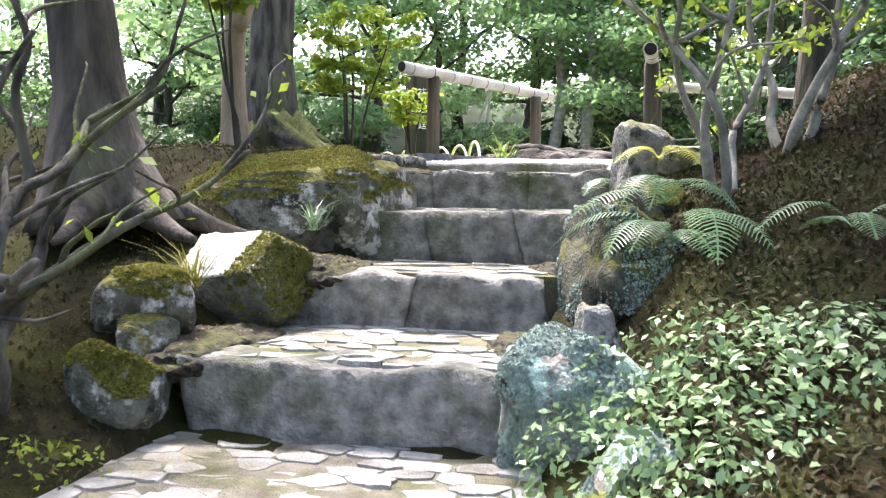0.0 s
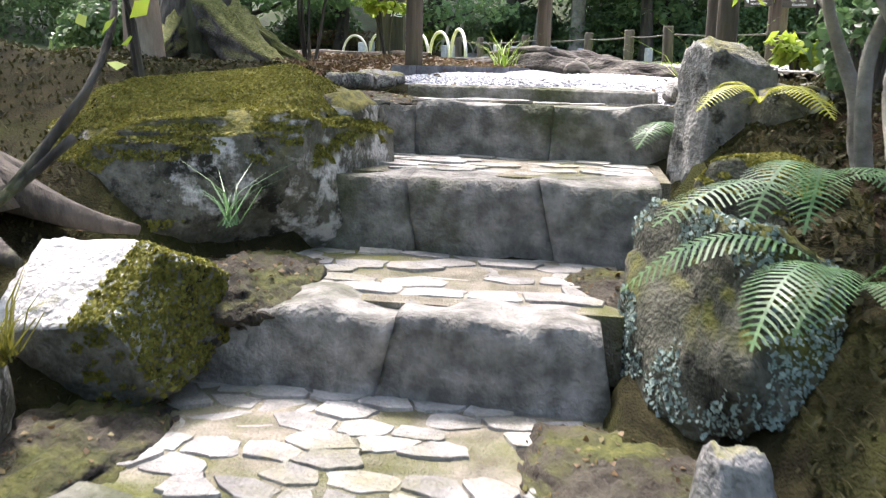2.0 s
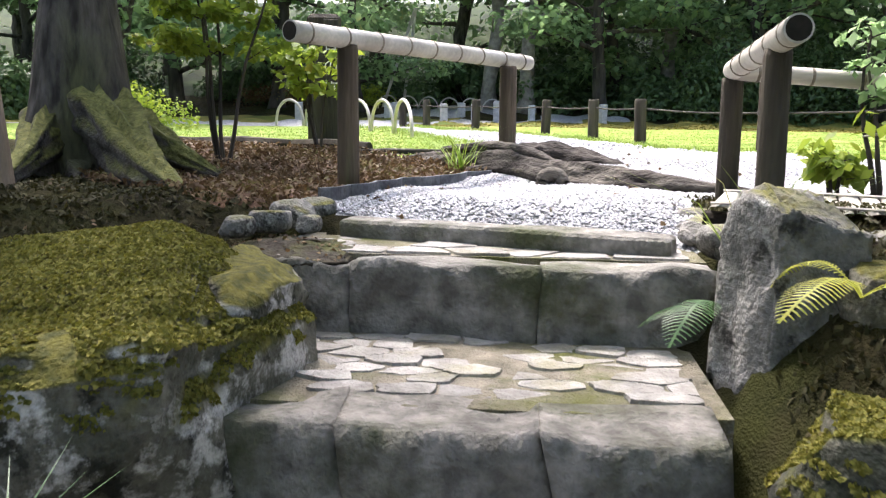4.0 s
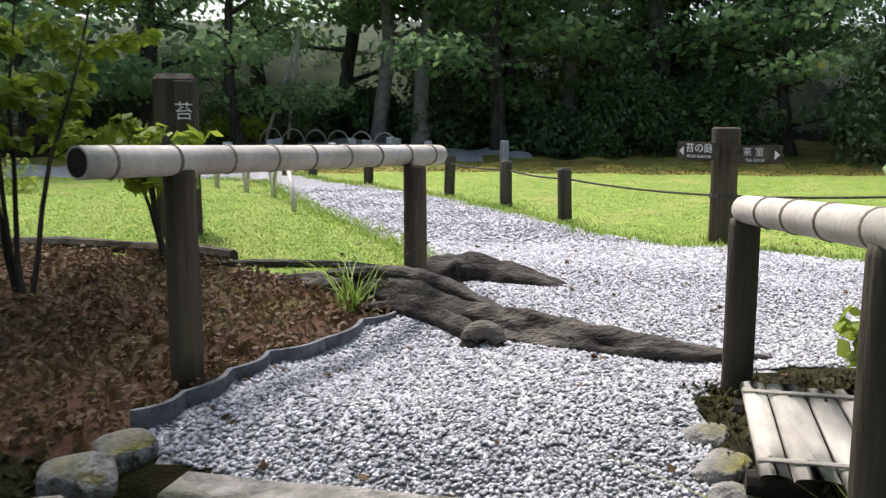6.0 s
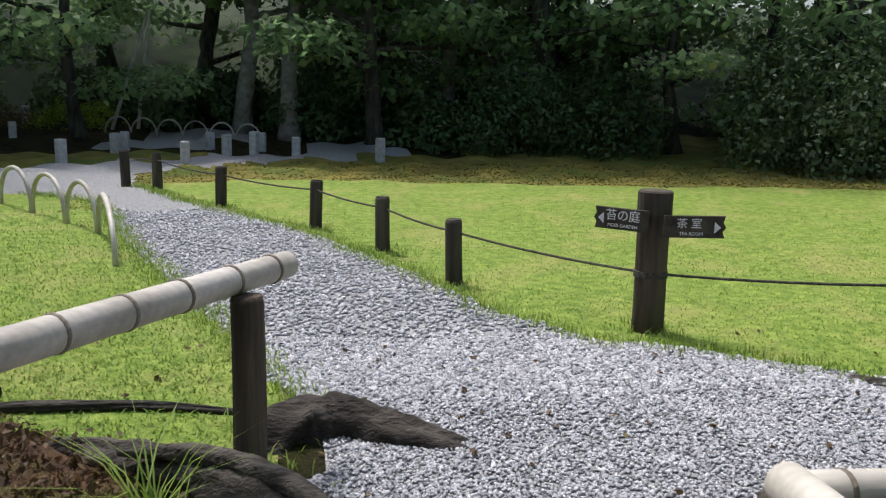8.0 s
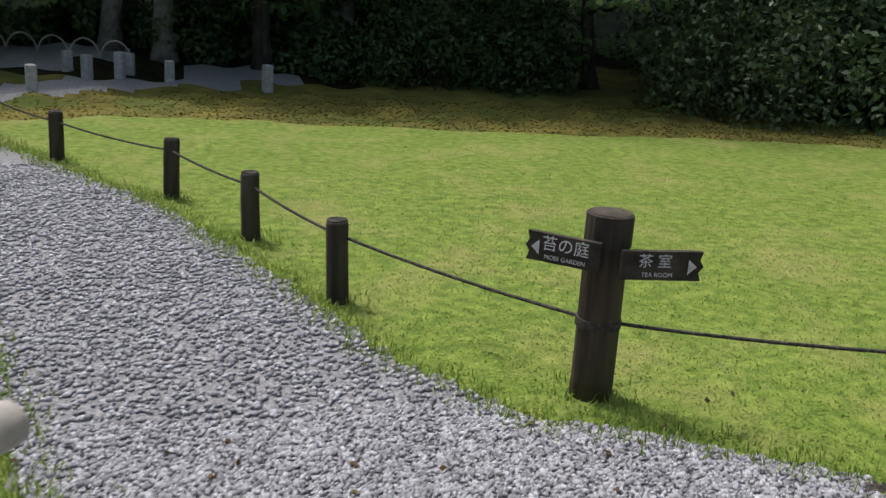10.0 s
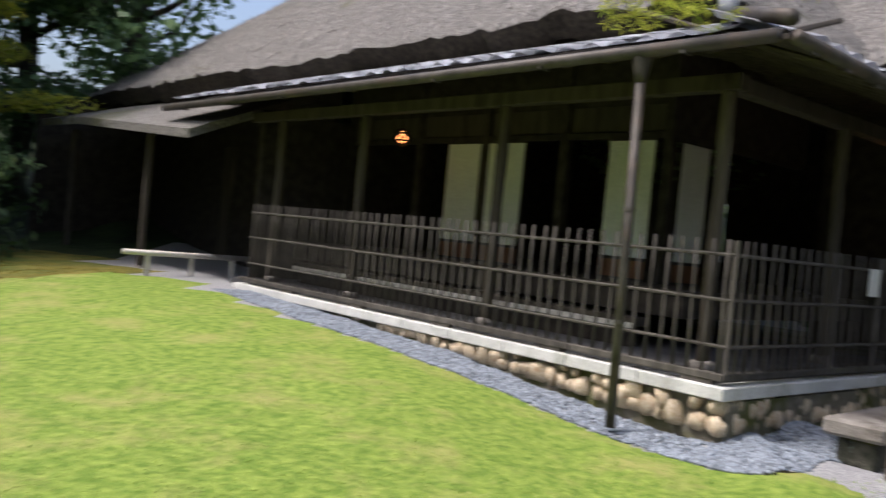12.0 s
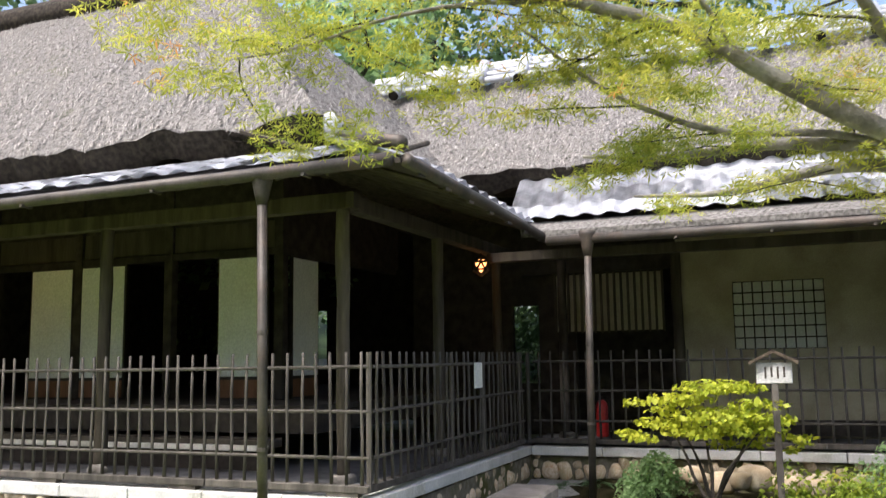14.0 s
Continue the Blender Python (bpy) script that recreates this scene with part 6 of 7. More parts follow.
slope_strip("lean_to_roof", [(-12.6, -.62, 2.5), (-10.6, -.66, 2.46), (-6.9, -.62, 2.18)], [(-12.0, 1.6, 3.2), (-10.0, 1.6, 3.2), (-7.6, 1.6, 3.05)], .11, M_THATCH, None, "low grey bark roof of the lean-to")
for s, u in enumerate((8.76, 11.8)):
    col(u, -.3, .35, 2.35, .05, M_TIMBER, s + 40, .02)

# ---- near trees ----


def big_trunk(x, y, z, r, h, seed, material, label, lean=(0, 0), flare=2.0, crown=None, sides=20, name="tree"):
    ob = thing(name, pose(x, y, z), label, "tree")
    pts = [(lean[0] * t + .06 * noise.noise(Vector((seed, t * 3, 0))), lean[1] * t, h * t - .1) for t in np.linspace(0, 1, 12)]
    rad = [r * (flare if i == 0 else (1 + (flare - 1) * .35 if i == 1 else 1 - .35 * i / 11)) for i in range(12)]
    bm = bm_tube(smooth_path(pts, 4), list(np.interp(np.linspace(0, 1, 45), np.linspace(0, 1, 12), rad)), sides)
    for v in bm.verts:
        a = math.atan2(v.co.y, v.co.x)
        low = max(0, 1 - v.co.z / (h * .22))
        k = .10 * noise.noise(Vector((math.cos(a) * 2.5, math.sin(a) * 2.5, v.co.z * .6 + seed))) + .04 * noise.noise(Vector((math.cos(a) * 9, math.sin(a) * 9, v.co.z * 2 + seed)))
        k += low * .3 * max(0, math.sin(a * 4 + seed))
        v.co.x *= 1 + k
        v.co.y *= 1 + k
    part("trunk", bm, material, ob, smooth=True)
    return ob


tree_big = big_trunk(-1.98, 4.35, .0, .2, 5.5, 3, M_BARK, "thick grey tree with flaring mossy roots behind the boulder", (.15, 0), 1.75)
rr = random.Random(31)
for k in range(5):
    a = k * 1.3 - 1.2
    le = rr.uniform(.5, .9)
    pts = [(math.cos(a) * le * t, math.sin(a) * le * t, .22 * (1 - t) ** 2 - .03) for t in np.linspace(.2, 1, 6)]
    part("root", bm_tube(smooth_path(pts, 3), list(np.linspace(.13, .02, 16)), 8, wob=.25), M_BARK, tree_big, smooth=True)
for pts, r0 in (([(.15, -.1, .32), (.45, -.45, .16), (.75, -.8, .05), (1.02, -1.08, -.05)], .15), ([(.1, .0, .3), (.5, -.12, .14), (.85, -.3, .02)], .12), ([(-.1, -.1, .3), (.0, -.5, .14), (.05, -.9, .0)], .12)):
    part("root", ridged(pts, [r0 * 1.1, r0 * .85, r0 * .5, .02], 26, .38), M_BARKMOSS, tree_big, "mossy root buttress", True)
tree_thin = big_trunk(-1.72, 3.08, .0, .085, 3.2, 8, M_BARKSMOOTH, "slim smooth brown trunk forking above the moss", (-.02, .02), 1.15, sides=14)
part("limb", bm_tube(smooth_path([(0, 0, .9), (.16, .02, 1.25), (.42, .05, 1.5), (.8, .1, 1.75)], 5), list(np.linspace(.07, .03, 16)), 10), M_BARKSMOOTH, tree_thin, smooth=True)
tree_dark = big_trunk(-1.42, .95, -.32, .17, 3.6, 15, M_BARKDARK, "dark leaning tree with spreading roots on the shaded bank", (-.5, .1), 2.0)
for k, a in enumerate((-.5, .2, .9, -1.3)):
    pts = [(math.cos(a) * t * .7, math.sin(a) * t * .7, .25 * (1 - t) ** 2 - .05 - .08 * t) for t in np.linspace(.15, 1, 6)]
    part("root", bm_tube(smooth_path(pts, 3), list(np.linspace(.10, .015, 16)), 7, wob=.3), M_BARKDARK, tree_dark, smooth=True)
tree_right = big_trunk(2.1, 2.75, .1, .095, 4.0, 22, M_BARKDARK, "straight dark trunk on the sunny bank", (0, 0), 1.25)
# crown out of view, dense enough to help shade the bank
v, f = leaf_cloud([(rr.uniform(-.9, .9), rr.uniform(-1.5, .1), rr.uniform(1.9, 3.6)) for _ in range(30)], [(.4, .4, .16)] * 30, 4500, .06, .5, 1.5, .1, 0, 7)
part("crown", mesh_from("crown", v, f, L_FRESH), None, tree_right)
# second unseen leaf layer, added to keep sun off the right bank
v, f = leaf_cloud([(rr.uniform(-1.35, .5), rr.uniform(-2.9, -.3), rr.uniform(1.9, 3.0)) for _ in range(60)], [(.36, .36, .16)] * 60, 7000, .08, .5, 1.5, .1, 0, 17)
part("crown", mesh_from("crown", v, f, L_DARK), None, tree_right)
v, f = leaf_cloud([(rr.uniform(-2.6, .4), rr.uniform(-.8, 2.6), rr.uniform(3.4, 5.8)) for _ in range(50)], [(.6, .6, .25)] * 50, 9000, .09, .5, 1.5, .1, 0, 8)
part("crown", mesh_from("crown", v, f, L_MID), None, tree_big)
v, f = leaf_cloud([(rr.uniform(-1.9, .0), rr.uniform(-1.2, .9), rr.uniform(2.2, 3.6)) for _ in range(36)], [(.45, .45, .2)] * 36, 1300, .08, .5, 1.6, .2, 0, 9)
part("crown", mesh_from("crown", v, f, L_DARK), None, tree_dark)
# unseen leaves added to shade the lowest steps
v, f = leaf_cloud([(rr.uniform(.0, 1.7), rr.uniform(-2.7, -.9), rr.uniform(1.6, 2.4)) for _ in range(40)], [(.4, .4, .16)] * 40, 3600, .08, .5, 1.6, .2, 0, 18)
part("crown", mesh_from("crown", v, f, L_DARK), None, tree_dark)
# unseen leaves added high over the stairs to dapple the sun
v, f = leaf_cloud([(rr.uniform(-.2, 2.4), rr.uniform(-1.2, 2.6), rr.uniform(2.5, 3.9)) for _ in range(44)], [(.5, .5, .2)] * 44, 4500, .08, .5, 1.6, .2, 0, 19)
part("crown", mesh_from("crown", v, f, L_MID), None, tree_dark)
# limbs that carry the added leaves
for tip in ((.7, .3, 2.9), (1.6, 1.2, 3.2), (1.9, -.5, 3.1)):
    part("limb", bm_tube(smooth_path([(-.3, .06, 2.2), (tip[0] * .4 - .1, tip[1] * .4, 2.5), tip], 5), list(np.linspace(.07, .015, 11)), 8), M_BARKDARK, tree_dark, smooth=True)


def gnarled_shrub(x, y, z, seed, n, h, r, material, label, spread=.5, leaves=None, n_leaf=0, leaf=.05, wiggle=.35):
    """A multi-stemmed old azalea or camellia with twisting bare limbs."""
    rr = random.Random(seed)
    ob = thing("gnarled_shrub", pose(x, y, z), label, "shrub")
    tips = []
    for k in range(n):
        a = k * 6.28 / n + rr.uniform(-.4, .4)
        p = Vector((math.cos(a) * .04, math.sin(a) * .04, -.08))
        d = Vector((math.cos(a) * spread, math.sin(a) * spread, 1)).normalized()
        pts = [p]
        for j in range(9):
            d = (d + Vector((rr.uniform(-wiggle, wiggle), rr.uniform(-wiggle, wiggle), rr.uniform(-.1, .25)))).normalized()
            pts.append(pts[-1] + d * h / 9)
        sp = smooth_path(pts, 4)
        part("limb", bm_tube(sp, list(np.linspace(r, r * .3, len(sp))), 8, wob=.3), material, ob, smooth=True)
        for j in (4, 6, 8):
            q = limb_points(pts[j], (math.cos(a + rr.uniform(-1.5, 1.5)), math.sin(a + rr.uniform(-1.5, 1.5)), .5), h * .45, rr, 5, .5, .05)
            sq = smooth_path(q, 3)
            part("branch", bm_tube(sq, list(np.linspace(r * .42, r * .1, len(sq))), 6, wob=.3), material, ob, smooth=True)
            tips += q[2:]
    if leaves:
        v, f = leaf_cloud([tuple(t) for t in tips], [(.11, .11, .06)] * len(tips), n_leaf, leaf, .5, 1.8, .2, 0, seed)
        part("foliage", mesh_from("foliage", v, f, leaves), None, ob)
    return ob


gnarled_shrub(-.98, -.42, -.86, 51, 6, 1.4, .032, M_BARK, "old bare-limbed azalea with twisting grey stems", .5, None, 0, .05, .62)
gnarled_shrub(-1.3, -.05, -.8, 57, 5, 1.4, .03, M_BARK, "twisting grey shrub stems on the shaded bank", .45, L_FRESH, 120, .05, .62)
gnarled_shrub(1.42, 1.4, -.22, 62, 4, 1.3, .026, M_BARKPALE, "old azalea with bent grey limbs above the fern", .4, L_FRESH, 420, .045, .4)
gnarled_shrub(1.75, 1.7, .02, 66, 3, 1.2, .03, M_BARKPALE, "crooked grey-stemmed shrub on the bank", .55, L_FRESH, 420, .045, .4)
bush(1.55, 2.0, .25, .25, .42, 71, L_DARK, 700, .06, label="small dark glossy-leaved shrub under the azalea stems", clumps=12)

# leafy saplings by the bed


def sapling(x, y, h, seed, leaves, n, size, stems, label, spread=.3, low=.4):
    rr = random.Random(seed)
    z = float(terrain(x, y))
    ob = thing("sapling", pose(x, y, z), label, "sapling")
    cs = []
    for k in range(stems):
        a = rr.uniform(0, 6.28)
        lp = limb_points((math.cos(a) * .03, math.sin(a) * .03, -.04), (math.cos(a) * .18, math.sin(a) * .18, 1), h, rr, 6, .16, .1)
        part("stem", bm_tube(lp, list(np.linspace(.013, .004, len(lp))), 6), M_BARKDARK, ob)
        for j, q in enumerate(lp):
            if q.z < h * low:
                continue
            for _ in range(2):
                b = rr.uniform(0, 6.28)
                tw = limb_points(q, (math.cos(b), math.sin(b), .35), spread * rr.uniform(.5, 1), rr, 3, .2, .0)
                part("twig", bm_tube(tw, [.004, .003, .002, .0015], 4), M_BARKDARK, ob)
                cs += tw[1:]
    v, f = leaf_cloud([tuple(c) for c in cs], [(.07, .07, .035)] * len(cs), n, size, .6, 1.7, .1, 0, seed)
    part("foliage", mesh_from("foliage", v, f, leaves), None, ob)
    return ob


sapling(-1.35, 4.75, 1.25, 81, L_FRESH, 2600, .06, 4, "slender sapling with yellow-green leaves in the bed", .42, .35)
sapling(-.95, 5.45, .62, 83, L_FRESH, 420, .075, 5, "small fresh green sapling at the lawn edge", .16, .55)
sapling(1.75, 3.35, .7, 84, L_MID, 160, .06, 3, "thin sapling with few leaves beside the bamboo rail", .15, .5)
sapling(1.62, 3.5, .22, 85, L_FRESH, 160, .08, 4, "low bright green seedling beside the deck", .1, .4)
sapling(-1.35, 2.35, 1.5, 86, L_FRESH, 260, .16, 4, "thin dark stems with broad yellow-green leaves", .3, .55)

# azalea in the foreground, leaves in whorls
bush(1.42, -.42, .66, .55, .52, 91, L_AZALEA, 13000, .032, z=-1.06, label="dense low azalea with small pale-edged leaves", clumps=70, flat=.45, shell=.75)
bush(-.98, -.55, .4, .3, .16, 92, L_FRESH, 900, .03, z=-1.12, label="patch of small white-green leaves on the ground", clumps=26)

# ---- ferns ----


def fern(x, y, z, seed, n, length, leaves, label, up=.9, start=0, sweep=6.28):
    """Arching fronds of narrow paired leaflets."""
    rr = random.Random(seed)
    ob = thing("fern", pose(x, y, z), label, "fern", "ferns beside the stairs")
    for k in range(n):
        a = start + sweep * (k + rr.uniform(-.3, .3)) / n
        L = length * rr.uniform(.7, 1.15)
        rise, bend = up * rr.uniform(.55, 1.35), rr.uniform(-.35, .35)
        d = Vector((math.cos(a), math.sin(a), 0))
        s = Vector((-d.y, d.x, 0))
        verts, faces = [], []
        N = 30
        spine = []
        for i in range(N + 1):
            t = i / N
            spine.append(d * L * (t * .85) + s * L * bend * t * t + Vector((0, 0, L * (rise * t - (rise * .85 + .22) * t * t))))
        def add(p, q, r):
            b = len(verts)
            verts.extend([p[:], q[:], r[:]])
            faces.append((b, b + 1, b + 2))
        for i in range(3, N):
            t = i / N
            w = L * .19 * math.sin(math.pi * min(1, (1 - t) * 1.02) ** .8) * (1 if t > .3 else t / .3)
            ahead = (spine[i + 1] - spine[i]).normalized()
            gap_ = L * .85 / N
            for sg in (1, -1):
                tip = spine[i] + s * sg * w + ahead * w * .35 + Vector((0, 0, -w * .18))
                m = spine[i].lerp(tip, .5) + Vector((0, 0, w * .07))
                for c0, c1, wd in ((spine[i], m, 1.0), (m, tip, .75)):
                    b = len(verts)
                    ww = ahead * gap_ * .33 * wd
                    verts.extend([(c0 - ww)[:], (c0 + ww)[:], (c1 + ww * .7)[:], (c1 - ww * .7)[:]])
                    faces.append((b, b + 1, b + 2, b + 3))
        for i in range(N):
            b = len(verts)
            w = s * .004
            verts.extend([(spine[i] - w)[:], (spine[i] + w)[:], (spine[i + 1] + w)[:], (spine[i + 1] - w)[:]])
            faces.append((b, b + 1, b + 2, b + 3))
        part("frond", mesh_from("frond", verts, faces, leaves), None, ob)
    return ob


fern(1.16, .70, -.42, 1, 7, .54, L_FERN, "large green fern arching over the lichen rocks", .75, -3.0, 3.6)
fern(1.14, 1.1, -.28, 2, 5, .42, L_FERN, "green fern leaning over the upper rocks", 1.1, -2.6, 2.6)
fern(1.15, 1.9, -.05, 3, 5, .34, L_FERNY, "yellowing fern at the standing rock", .8)
fern(.92, 2.38, -.22, 4, 6, .32, L_FERN, "fern at the edge of the top step", .8)
fern(1.7, .3, -.34, 5, 4, .36, L_FERN, "fern on the shaded bank", .8)
fern(1.1, -.75, -1.0, 6, 3, .4, L_FERNY, "pale fern fronds under the azalea", .5, 2.4, 2.0)


def tuft(x, y, z, h, n, seed, leaves, label):
    g = np.random.default_rng(seed)
    pts = np.stack([x + g.normal(size=n) * .02, y + g.normal(size=n) * .02, np.full(n, z)], 1)
    v, f = blades(pts, h, .007, 1.6, seed)
    return tagged(part("grass_tuft", mesh_from("grass_tuft", v, f, leaves)), label, "grass tuft")


tuft(-.45, 1.1, -.42, .13, 22, 1, L_FERN, "tuft of narrow striped grass between the boulders")
tuft(-.72, .42, -.62, .16, 40, 2, L_MOSSGOLD, "dry grass tuft on a mossy rock")
tuft(0.02, 4.55, .02, .2, 40, 3, L_GRASS, "grass tuft beside the root")
tuft(1.05, 2.5, -.1, .3, 18, 4, L_GRASS, "upright grass tuft at the stair head")

# ---- garden before the house ----
def hw(u, v, z=0.0):
    return HM @ Vector((-u, v, z))


p = hw(-1.95, 2.2)
dwarf = thing("dwarf_maple", pose(p.x, p.y, .1), "small maple with layered bright yellow-green foliage", "shrub")
rr = random.Random(77)
cs, rsz = [], []
for k in range(5):
    a = rr.uniform(0, 6.28)
    lp = limb_points((0, 0, 0), (math.cos(a) * .5, math.sin(a) * .5, 1), .75, rr, 5, .3, .05)
    part("stem", bm_tube(lp, list(np.linspace(.02, .006, 6)), 6), M_BARKDARK, dwarf)
for du, zz, s in ((-.1, .95, .36), (.25, .85, .3), (-.4, .82, .26), (0, .72, .42), (-.3, .62, .3), (.3, .66, .28), (-.62, .55, .16), (.05, .6, .3)):
    q = Vector(hw(-1.95 + du, 2.2)) - Vector(hw(-1.95, 2.2))
    cs.append((q.x + rr.uniform(-.1, .1), q.y + rr.uniform(-.1, .1), zz))
    rsz.append((s, s, s * .17))
    for _ in range(3):
        a = rr.uniform(0, 6.28)
        cs.append((cs[-1][0] + math.cos(a) * s * .8, cs[-1][1] + math.sin(a) * s * .8, zz - rr.uniform(.02, .12)))
        rsz.append((s * .45, s * .45, s * .12))
v, f = leaf_cloud(cs, rsz, 3600, .05, .7, 1.5, .2, 0, 78)
part("foliage", mesh_from("foliage", v, f, leaf_mat("bright_yellow_green_leaves", (.25, .33, .02), (.55, .55, .05), None, .45)), None, dwarf)
for k, (u, v_, r, h, L) in enumerate([(-1.45, 2.5, .32, .38, L_MID), (-2.75, 2.15, .45, .42, L_FRESH), (-3.3, 1.9, .4, .5, L_FRESH), (-3.5, 2.7, .5, .6, L_MID), (-4.1, 2.2, .5, .6, L_DARK)]):
    p = hw(u, v_)
    bush(p.x, p.y, r, r, h, 400 + k, L, 2200, .045, z=.06, label="low rounded shrub in the bed before the wing", clumps=26, group="shrubs before the wing")
for k, (u, v_) in enumerate([(-.5, 3.1), (-.75, 3.3), (-1.8, 1.9), (-.3, 2.6)]):
    p = hw(u, v_)
    fern(p.x, p.y, .08, 40 + k, 7, .3, L_FERN, "low fern in the bed before the house", .7)
for k, (u, v_, r) in enumerate([(-1.9, 3.3, .16), (-2.2, 3.25, .18), (-2.45, 3.35, .14), (-2.1, 3.1, .12), (-2.7, 3.3, .15), (-1.65, 3.4, .12)]):
    p = hw(u, v_)
    boulder(p.x, p.y, .14 + .06 * (k % 2), r * .8, r * .7, r * .65, 500 + k, M_ROUND, "large round stone in the bed before the wing", 0, .05, 1, 3)

# small roofed notice box on a post
p = hw(-2.46, 2.0)
box = thing("notice_box", HM @ Matrix.Translation((2.46, 2.0, .1)), "small weathered roofed notice box on a grey post", "notice box")
part("post", bm_box(-.025, .025, -.025, .025, -.1, 1.0, .004), M_PICKET, box)
part("board", bm_box(-.13, .13, -.03, .03, .98, 1.14, .006), M_STONEPOST, box, "pale weathered board")
bm = bmesh.new()
for sx in (-1, 1):
    q = bmesh.ops.create_cube(bm, size=1.0, matrix=Matrix.Translation((sx * .085, 0, 1.185)) @ pose(0, 0, 0, 0, sx * 27, 0) @ Matrix.Diagonal((.21, .16, .022, 1)))
part("roof", bm, M_POST, box, "weathered little roof")
for i in range(4):
    part("faded_writing", bm_box(-.07 + i * .045, -.055 + i * .045, -.0335, -.0305, 1.02 + .01 * (i % 2), 1.11), M_PIPE, box, "faded writing")

# ---- overhanging maple before the house ----
maple = thing("maple_tree", pose(4.35, .75, .05), "spreading maple with yellow-green turning leaves hanging before the house", "tree")
M0 = Vector((4.35, .75, .05))
rr = random.Random(12)
trunk_pts = [(0, 0, -.1), (.02, .1, .6), (-.02, .25, 1.2), (.05, .45, 1.75), (.1, .7, 2.1)]
part("trunk", bm_tube(smooth_path(trunk_pts, 5), list(np.linspace(.13, .085, 21)), 12, wob=.2), M_BARKPALE, maple, smooth=True)
MAPLE_LIMBS = [  # in world metres, thick end first
    ([(4.42, 1.4, 1.95), (4.25, 2.23, 2.06), (4.33, 2.6, 2.24), (4.41, 2.9, 2.42), (4.5, 3.25, 2.51), (4.6, 3.7, 2.62)], .045, .014),
    ([(4.35, 1.0, 1.3), (4.27, 2.1, 1.98), (4.4, 2.75, 2.06), (4.47, 3.0, 2.14), (4.6, 3.15, 2.27), (4.7, 3.4, 2.5)], .016, .005),
    ([(4.45, 1.5, 2.1), (4.3, 2.1, 2.4), (4.25, 2.3, 2.55), (4.2, 2.6, 2.9)], .035, .015),
    ([(4.5, 3.25, 2.51), (4.6, 3.55, 2.52), (4.68, 3.85, 2.47), (4.8, 4.15, 2.38), (4.86, 4.4, 2.33)], .010, .003),
    ([(4.36, 2.7, 2.3), (4.3, 3.0, 2.6), (4.2, 3.4, 2.8), (4.1, 3.8, 2.9)], .011, .004),
    ([(4.3, 2.3, 2.02), (4.5, 2.55, 2.05), (4.75, 2.8, 2.05), (5.0, 3.0, 2.1)], .025, .006),
    ([(4.25, 2.1, 1.95), (4.6, 2.2, 2.0), (5.1, 2.3, 2.0), (5.5, 2.5, 2.05)], .03, .006),
]
tips = []
for pts, r0, r1 in MAPLE_LIMBS:
    sp = smooth_path([Vector(q) - M0 for q in pts], 5)
    part("limb", bm_tube(sp, list(np.linspace(r0, r1, len(sp))), 9, wob=.2), M_BARKPALE, maple, smooth=True)
    for i in range(4, len(sp), 3):
        a = rr.uniform(0, 6.28)
        tw = limb_points(sp[i], (math.cos(a), math.sin(a), -.05), rr.uniform(.3, .6), rr, 5, .25, -.03)
        part("twig", bm_tube(tw, list(np.linspace(max(.004, r1 * .5), .0015, 6)), 5), M_BARK, maple)
        tips += tw[2:]
def hang(a0, a1, h0, h1, n, seed):
    # sprays hanging between the limbs: a runs along the house front, h is height
    g = random.Random(seed)
    return [tuple(Vector((4.2 + .62 * (a / 2.1) + g.uniform(-.12, .25), 2.23 + a, g.uniform(h0, h1))) - M0) for a in [g.uniform(a0, a1) for _ in range(n)]]


cent = [tuple(t) for t in tips] + hang(1.4, 2.55, 2.2, 2.72, 52, 1) + hang(1.35, 1.95, 2.0, 2.3, 10, 2) + hang(0, 1.1, 2.16, 2.45, 24, 3) + hang(-.1, .22, 1.7, 2.1, 9, 4) + hang(-.1, 1.25, 2.3, 2.7, 26, 5)
v, f = star_cloud(cent, [.13] * len(cent), 8800, .078, 5)
part("leaf_spray", mesh_from("leaf_spray", v, f, L_MAPLE), None, maple)
far_c = [tuple(Vector((rr.uniform(4.6, 6.5), rr.uniform(.6, 2.7), rr.uniform(2.6, 3.6))) - M0) for _ in range(40)]
v, f = star_cloud(far_c, [.32] * 40, 3200, .09, 6)
part("leaf_spray", mesh_from("leaf_spray", v, f, L_MAPLE), None, maple)
v, f = star_cloud([tuple(Vector((4.66, 3.62, 2.3)) - M0), tuple(Vector((4.72, 3.72, 2.2)) - M0), tuple(Vector((4.6, 3.5, 2.4)) - M0)], [.12, .08, .15], 130, .065, 7)
part("leaf_spray", mesh_from("leaf_spray", v, f, L_MAPLE), None, maple)

# ---- loose ground stuff: gravel, grass, moss, ground cover ----


def scatter(poly, n, seed, box=None):
    g = np.random.default_rng(seed)
    xs, ys = [p[0] for p in poly], [p[1] for p in poly]
    b = box or (min(xs), max(xs), min(ys), max(ys))
    x, y = g.uniform(b[0], b[1], n), g.uniform(b[2], b[3], n)
    k = inside(poly, x, y)
    x, y = x[k], y[k]
    return np.stack([x, y, rough_terrain(x, y)], 1)


def stuff(name, v, f, m, label, category):
    return tagged(part(name, mesh_from(name, v, f, m)), label, category, kind="stuff")


P = scatter(PATHP, 115000, 1, (-.6, 2.6, 2.7, 6.0))
P[:, 2] += .004
v, f = stones_cloud(P, .0195, 1)
stuff("gravel", v, f, M_PEBBLE, "loose pale grey angular gravel on the near path", "gravel")
P = scatter(PATHP, 46000, 2, (-2.0, 3.5, 5.2, 10.0))
P[:, 2] += .004
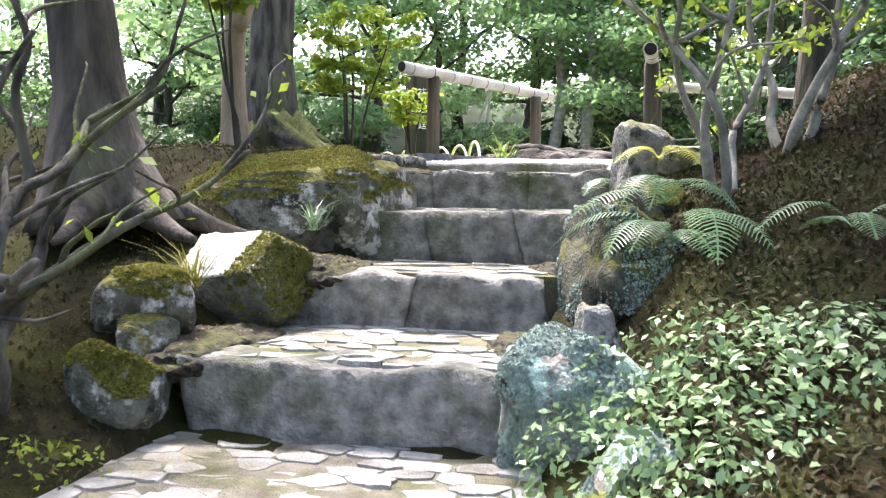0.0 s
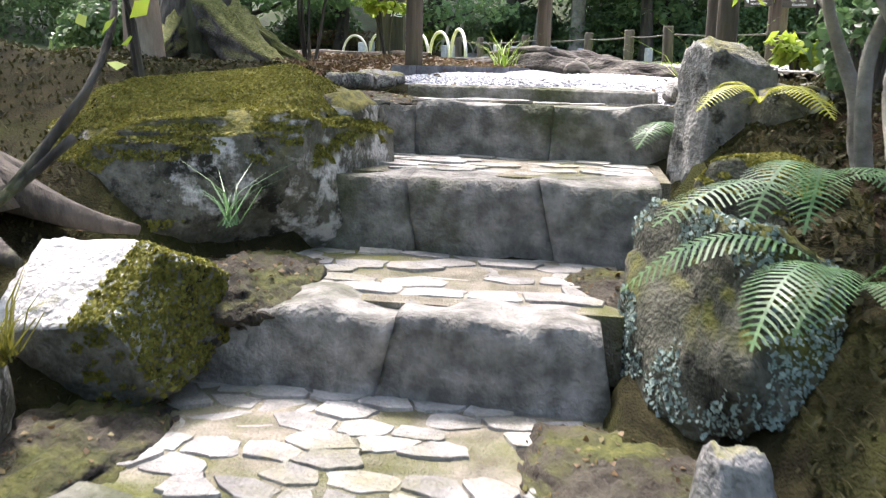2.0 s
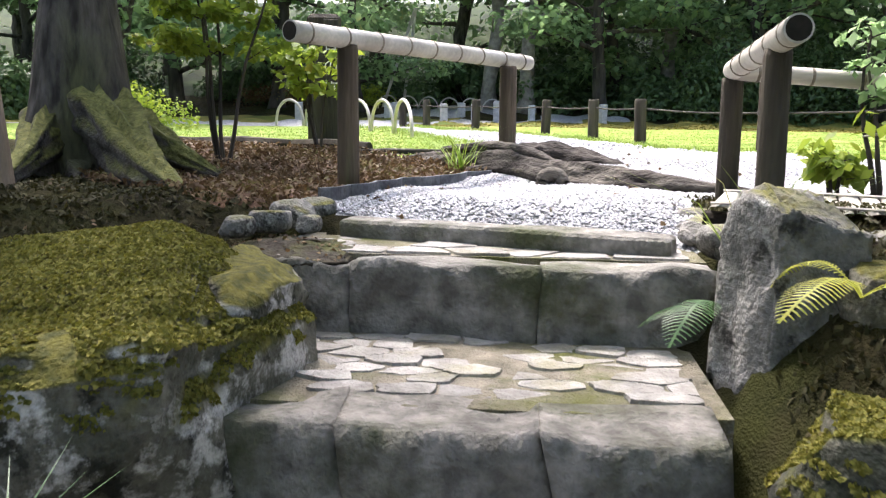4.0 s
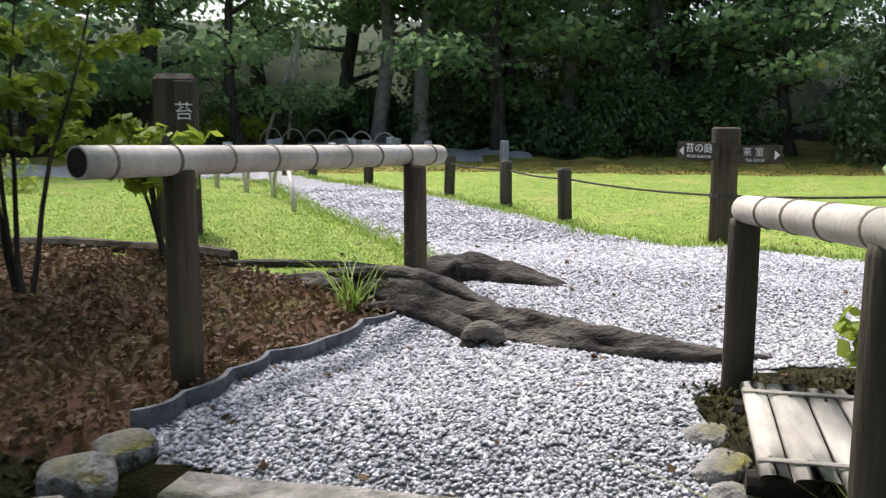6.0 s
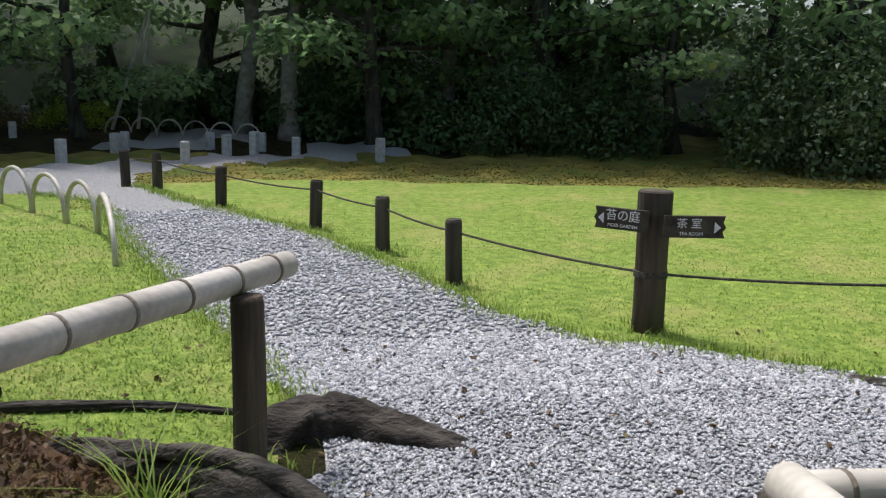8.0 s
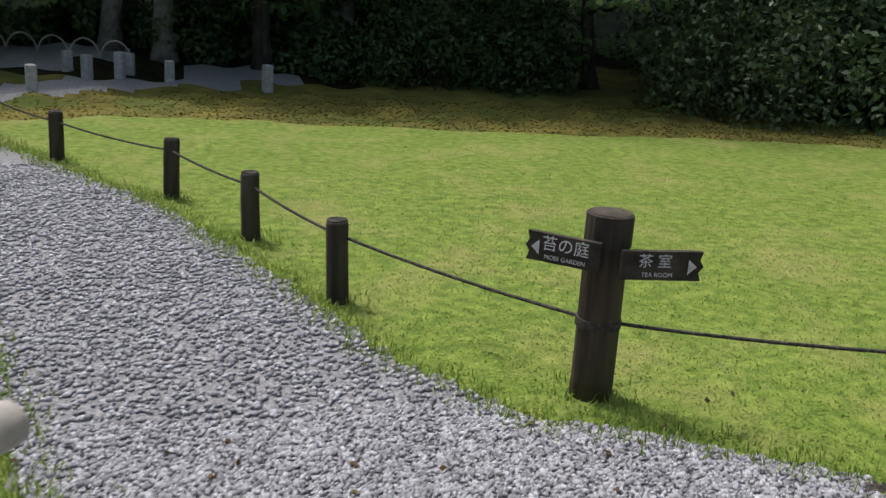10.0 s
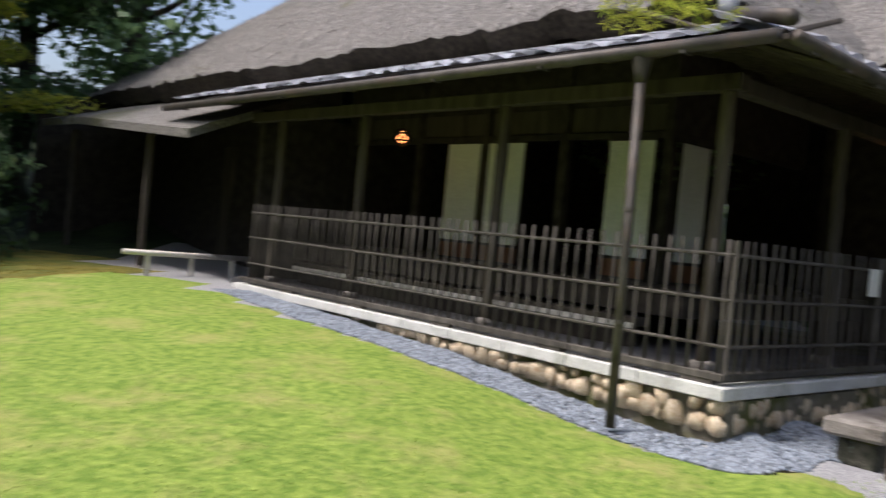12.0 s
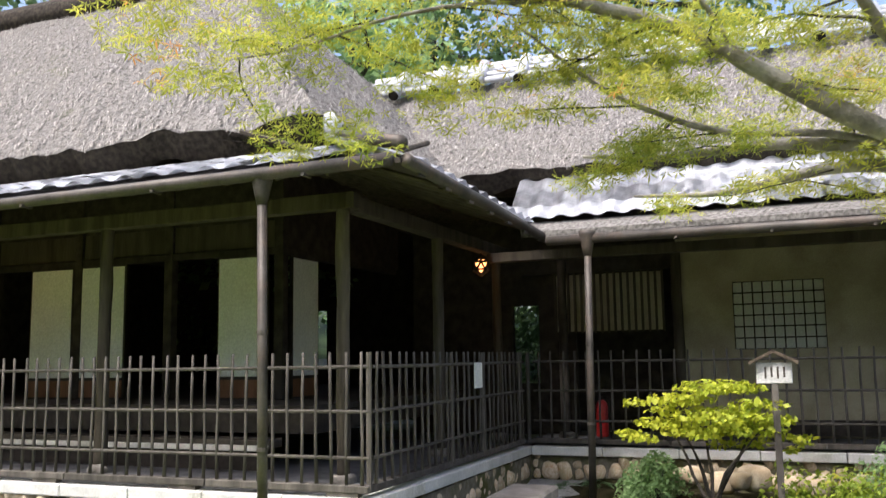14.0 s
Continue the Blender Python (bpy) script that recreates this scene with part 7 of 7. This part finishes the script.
v, f = stones_cloud(P, .03, 2)
stuff("gravel", v, f, M_PEBBLE, "loose pale grey gravel on the far path", "gravel")
P = scatter(PATHP, 60000, 3, (4.4, 8.5, -.3, 4.2))
P[:, 2] += .004
v, f = stones_cloud(P, .028, 3)
stuff("gravel", v, f, M_PEBBLE, "pale gravel of the path before the house", "gravel")
g = np.random.default_rng(8)
n = 9000
u_, v_ = g.uniform(-.6, 6.2, n), g.uniform(-.5, .02, n)
n2 = 3500
u2, v2 = g.uniform(-.62, .0, n2), g.uniform(-.5, 1.3, n2)
u_, v_ = np.concatenate([u_, u2]), np.concatenate([v_, v2])
x, y = 7.65 + u_ * .628 + v_ * .778, 3.32 + u_ * .778 - v_ * .628
P = np.stack([x, y, rough_terrain(x, y) + .006], 1)
v, f = stones_cloud(P, .05, 4, .5)
stuff("drip_pebbles", v, f, M_BLUEPEB, "blue-grey pebbles in the drip strip along the house", "pebbles")

for poly, n, seed, box, hgt, c, r in ((LAWN, 330000, 11, (-1.3, 12.6, 1.8, 12.9), .009, (2.5, 5.0), 6.0), (LAWNL, 120000, 13, (-4.5, .6, 4.7, 11.0), .014, (-.3, 5.2), 5.0)):
    P = scatter(poly, n, seed, box)
    d = np.hypot(P[:, 0] - c[0], P[:, 1] - c[1])
    P = P[np.random.default_rng(seed).random(len(P)) < np.clip(1.15 - d / r, 0, 1)]
    v, f = blades(P, hgt, .006, 1.9, seed)
    stuff("lawn_grass", v, f, L_GRASS, "short bright green lawn grass with dry straw patches", "grass")
# longer grass along the path edge
E_ = []
g = np.random.default_rng(21)
for line in (LAWN[:9], LAWNL[:8]):
    for (xa, ya), (xb, yb) in zip(line, line[1:]):
        m = int(520 * math.hypot(xb - xa, yb - ya))
        t = g.random(m)
        off = g.normal(size=(m, 2)) * .06
        E_.append(np.stack([xa + (xb - xa) * t + off[:, 0], ya + (yb - ya) * t + off[:, 1]], 1))
for (x, y) in [(.265, 4.72), (2.0, 6.02), (-1.13, 6.35), (.3, 5.1)] + ROPE[2:] + ROPE2:
    E_.append(np.array([x, y]) + g.normal(size=(140, 2)) * .09)
E_ = np.concatenate(E_)
P = np.stack([E_[:, 0], E_[:, 1], rough_terrain(E_[:, 0], E_[:, 1])], 1)
v, f = blades(P, .034, .006, 1.1, 22)
stuff("edge_grass", v, f, L_GRASS, "longer uncut grass along the path edges and posts", "grass")
P = scatter(BEDL, 9000, 31)
v, f = leaf_cloud(P + np.array([0, 0, .02]), [(.02, .02, .025)] * len(P), 15000, .03, .3, 2.2, .1, 0, 32)
stuff("ground_cover", v, f, L_RED, "reddish brown low ground cover in the bed", "ground cover")
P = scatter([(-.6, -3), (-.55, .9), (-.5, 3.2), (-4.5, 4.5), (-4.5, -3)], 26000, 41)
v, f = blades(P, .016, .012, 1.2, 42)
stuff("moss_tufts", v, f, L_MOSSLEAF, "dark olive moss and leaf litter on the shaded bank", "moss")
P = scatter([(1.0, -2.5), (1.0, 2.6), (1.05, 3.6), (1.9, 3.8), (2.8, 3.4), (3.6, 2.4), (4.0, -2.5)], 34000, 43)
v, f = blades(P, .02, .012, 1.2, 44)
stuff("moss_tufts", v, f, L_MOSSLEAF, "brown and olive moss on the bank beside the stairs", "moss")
g = np.random.default_rng(45)
x, y = g.uniform(-1.5, 12, 24000), g.uniform(9.8, 14.5, 24000)
k = ~inside(LAWN, x, y) & ~inside(PATHP, x, y)
P = np.stack([x[k], y[k], rough_terrain(x[k], y[k])], 1)
v, f = blades(P, .011, .03, 1.4, 46)
stuff("moss_tufts", v, f, L_MOSSBAND, "golden brown moss band beyond the lawn", "moss")
g = np.random.default_rng(47)
x, y = g.uniform(-2.6, 4, 900), g.uniform(-1.5, 6, 900)
P = np.stack([x, y, rough_terrain(x, y) + .012], 1)
k = (x < -.5) | (x > 1.0) | (y > 3)
v, f = leaf_cloud(P[k], [(.01, .01, .006)] * int(k.sum()), 900, .028, .9, 1.6, 0, 0, 48)
stuff("fallen_leaves", v, f, L_RED, "scattered dry fallen leaves", "leaves")
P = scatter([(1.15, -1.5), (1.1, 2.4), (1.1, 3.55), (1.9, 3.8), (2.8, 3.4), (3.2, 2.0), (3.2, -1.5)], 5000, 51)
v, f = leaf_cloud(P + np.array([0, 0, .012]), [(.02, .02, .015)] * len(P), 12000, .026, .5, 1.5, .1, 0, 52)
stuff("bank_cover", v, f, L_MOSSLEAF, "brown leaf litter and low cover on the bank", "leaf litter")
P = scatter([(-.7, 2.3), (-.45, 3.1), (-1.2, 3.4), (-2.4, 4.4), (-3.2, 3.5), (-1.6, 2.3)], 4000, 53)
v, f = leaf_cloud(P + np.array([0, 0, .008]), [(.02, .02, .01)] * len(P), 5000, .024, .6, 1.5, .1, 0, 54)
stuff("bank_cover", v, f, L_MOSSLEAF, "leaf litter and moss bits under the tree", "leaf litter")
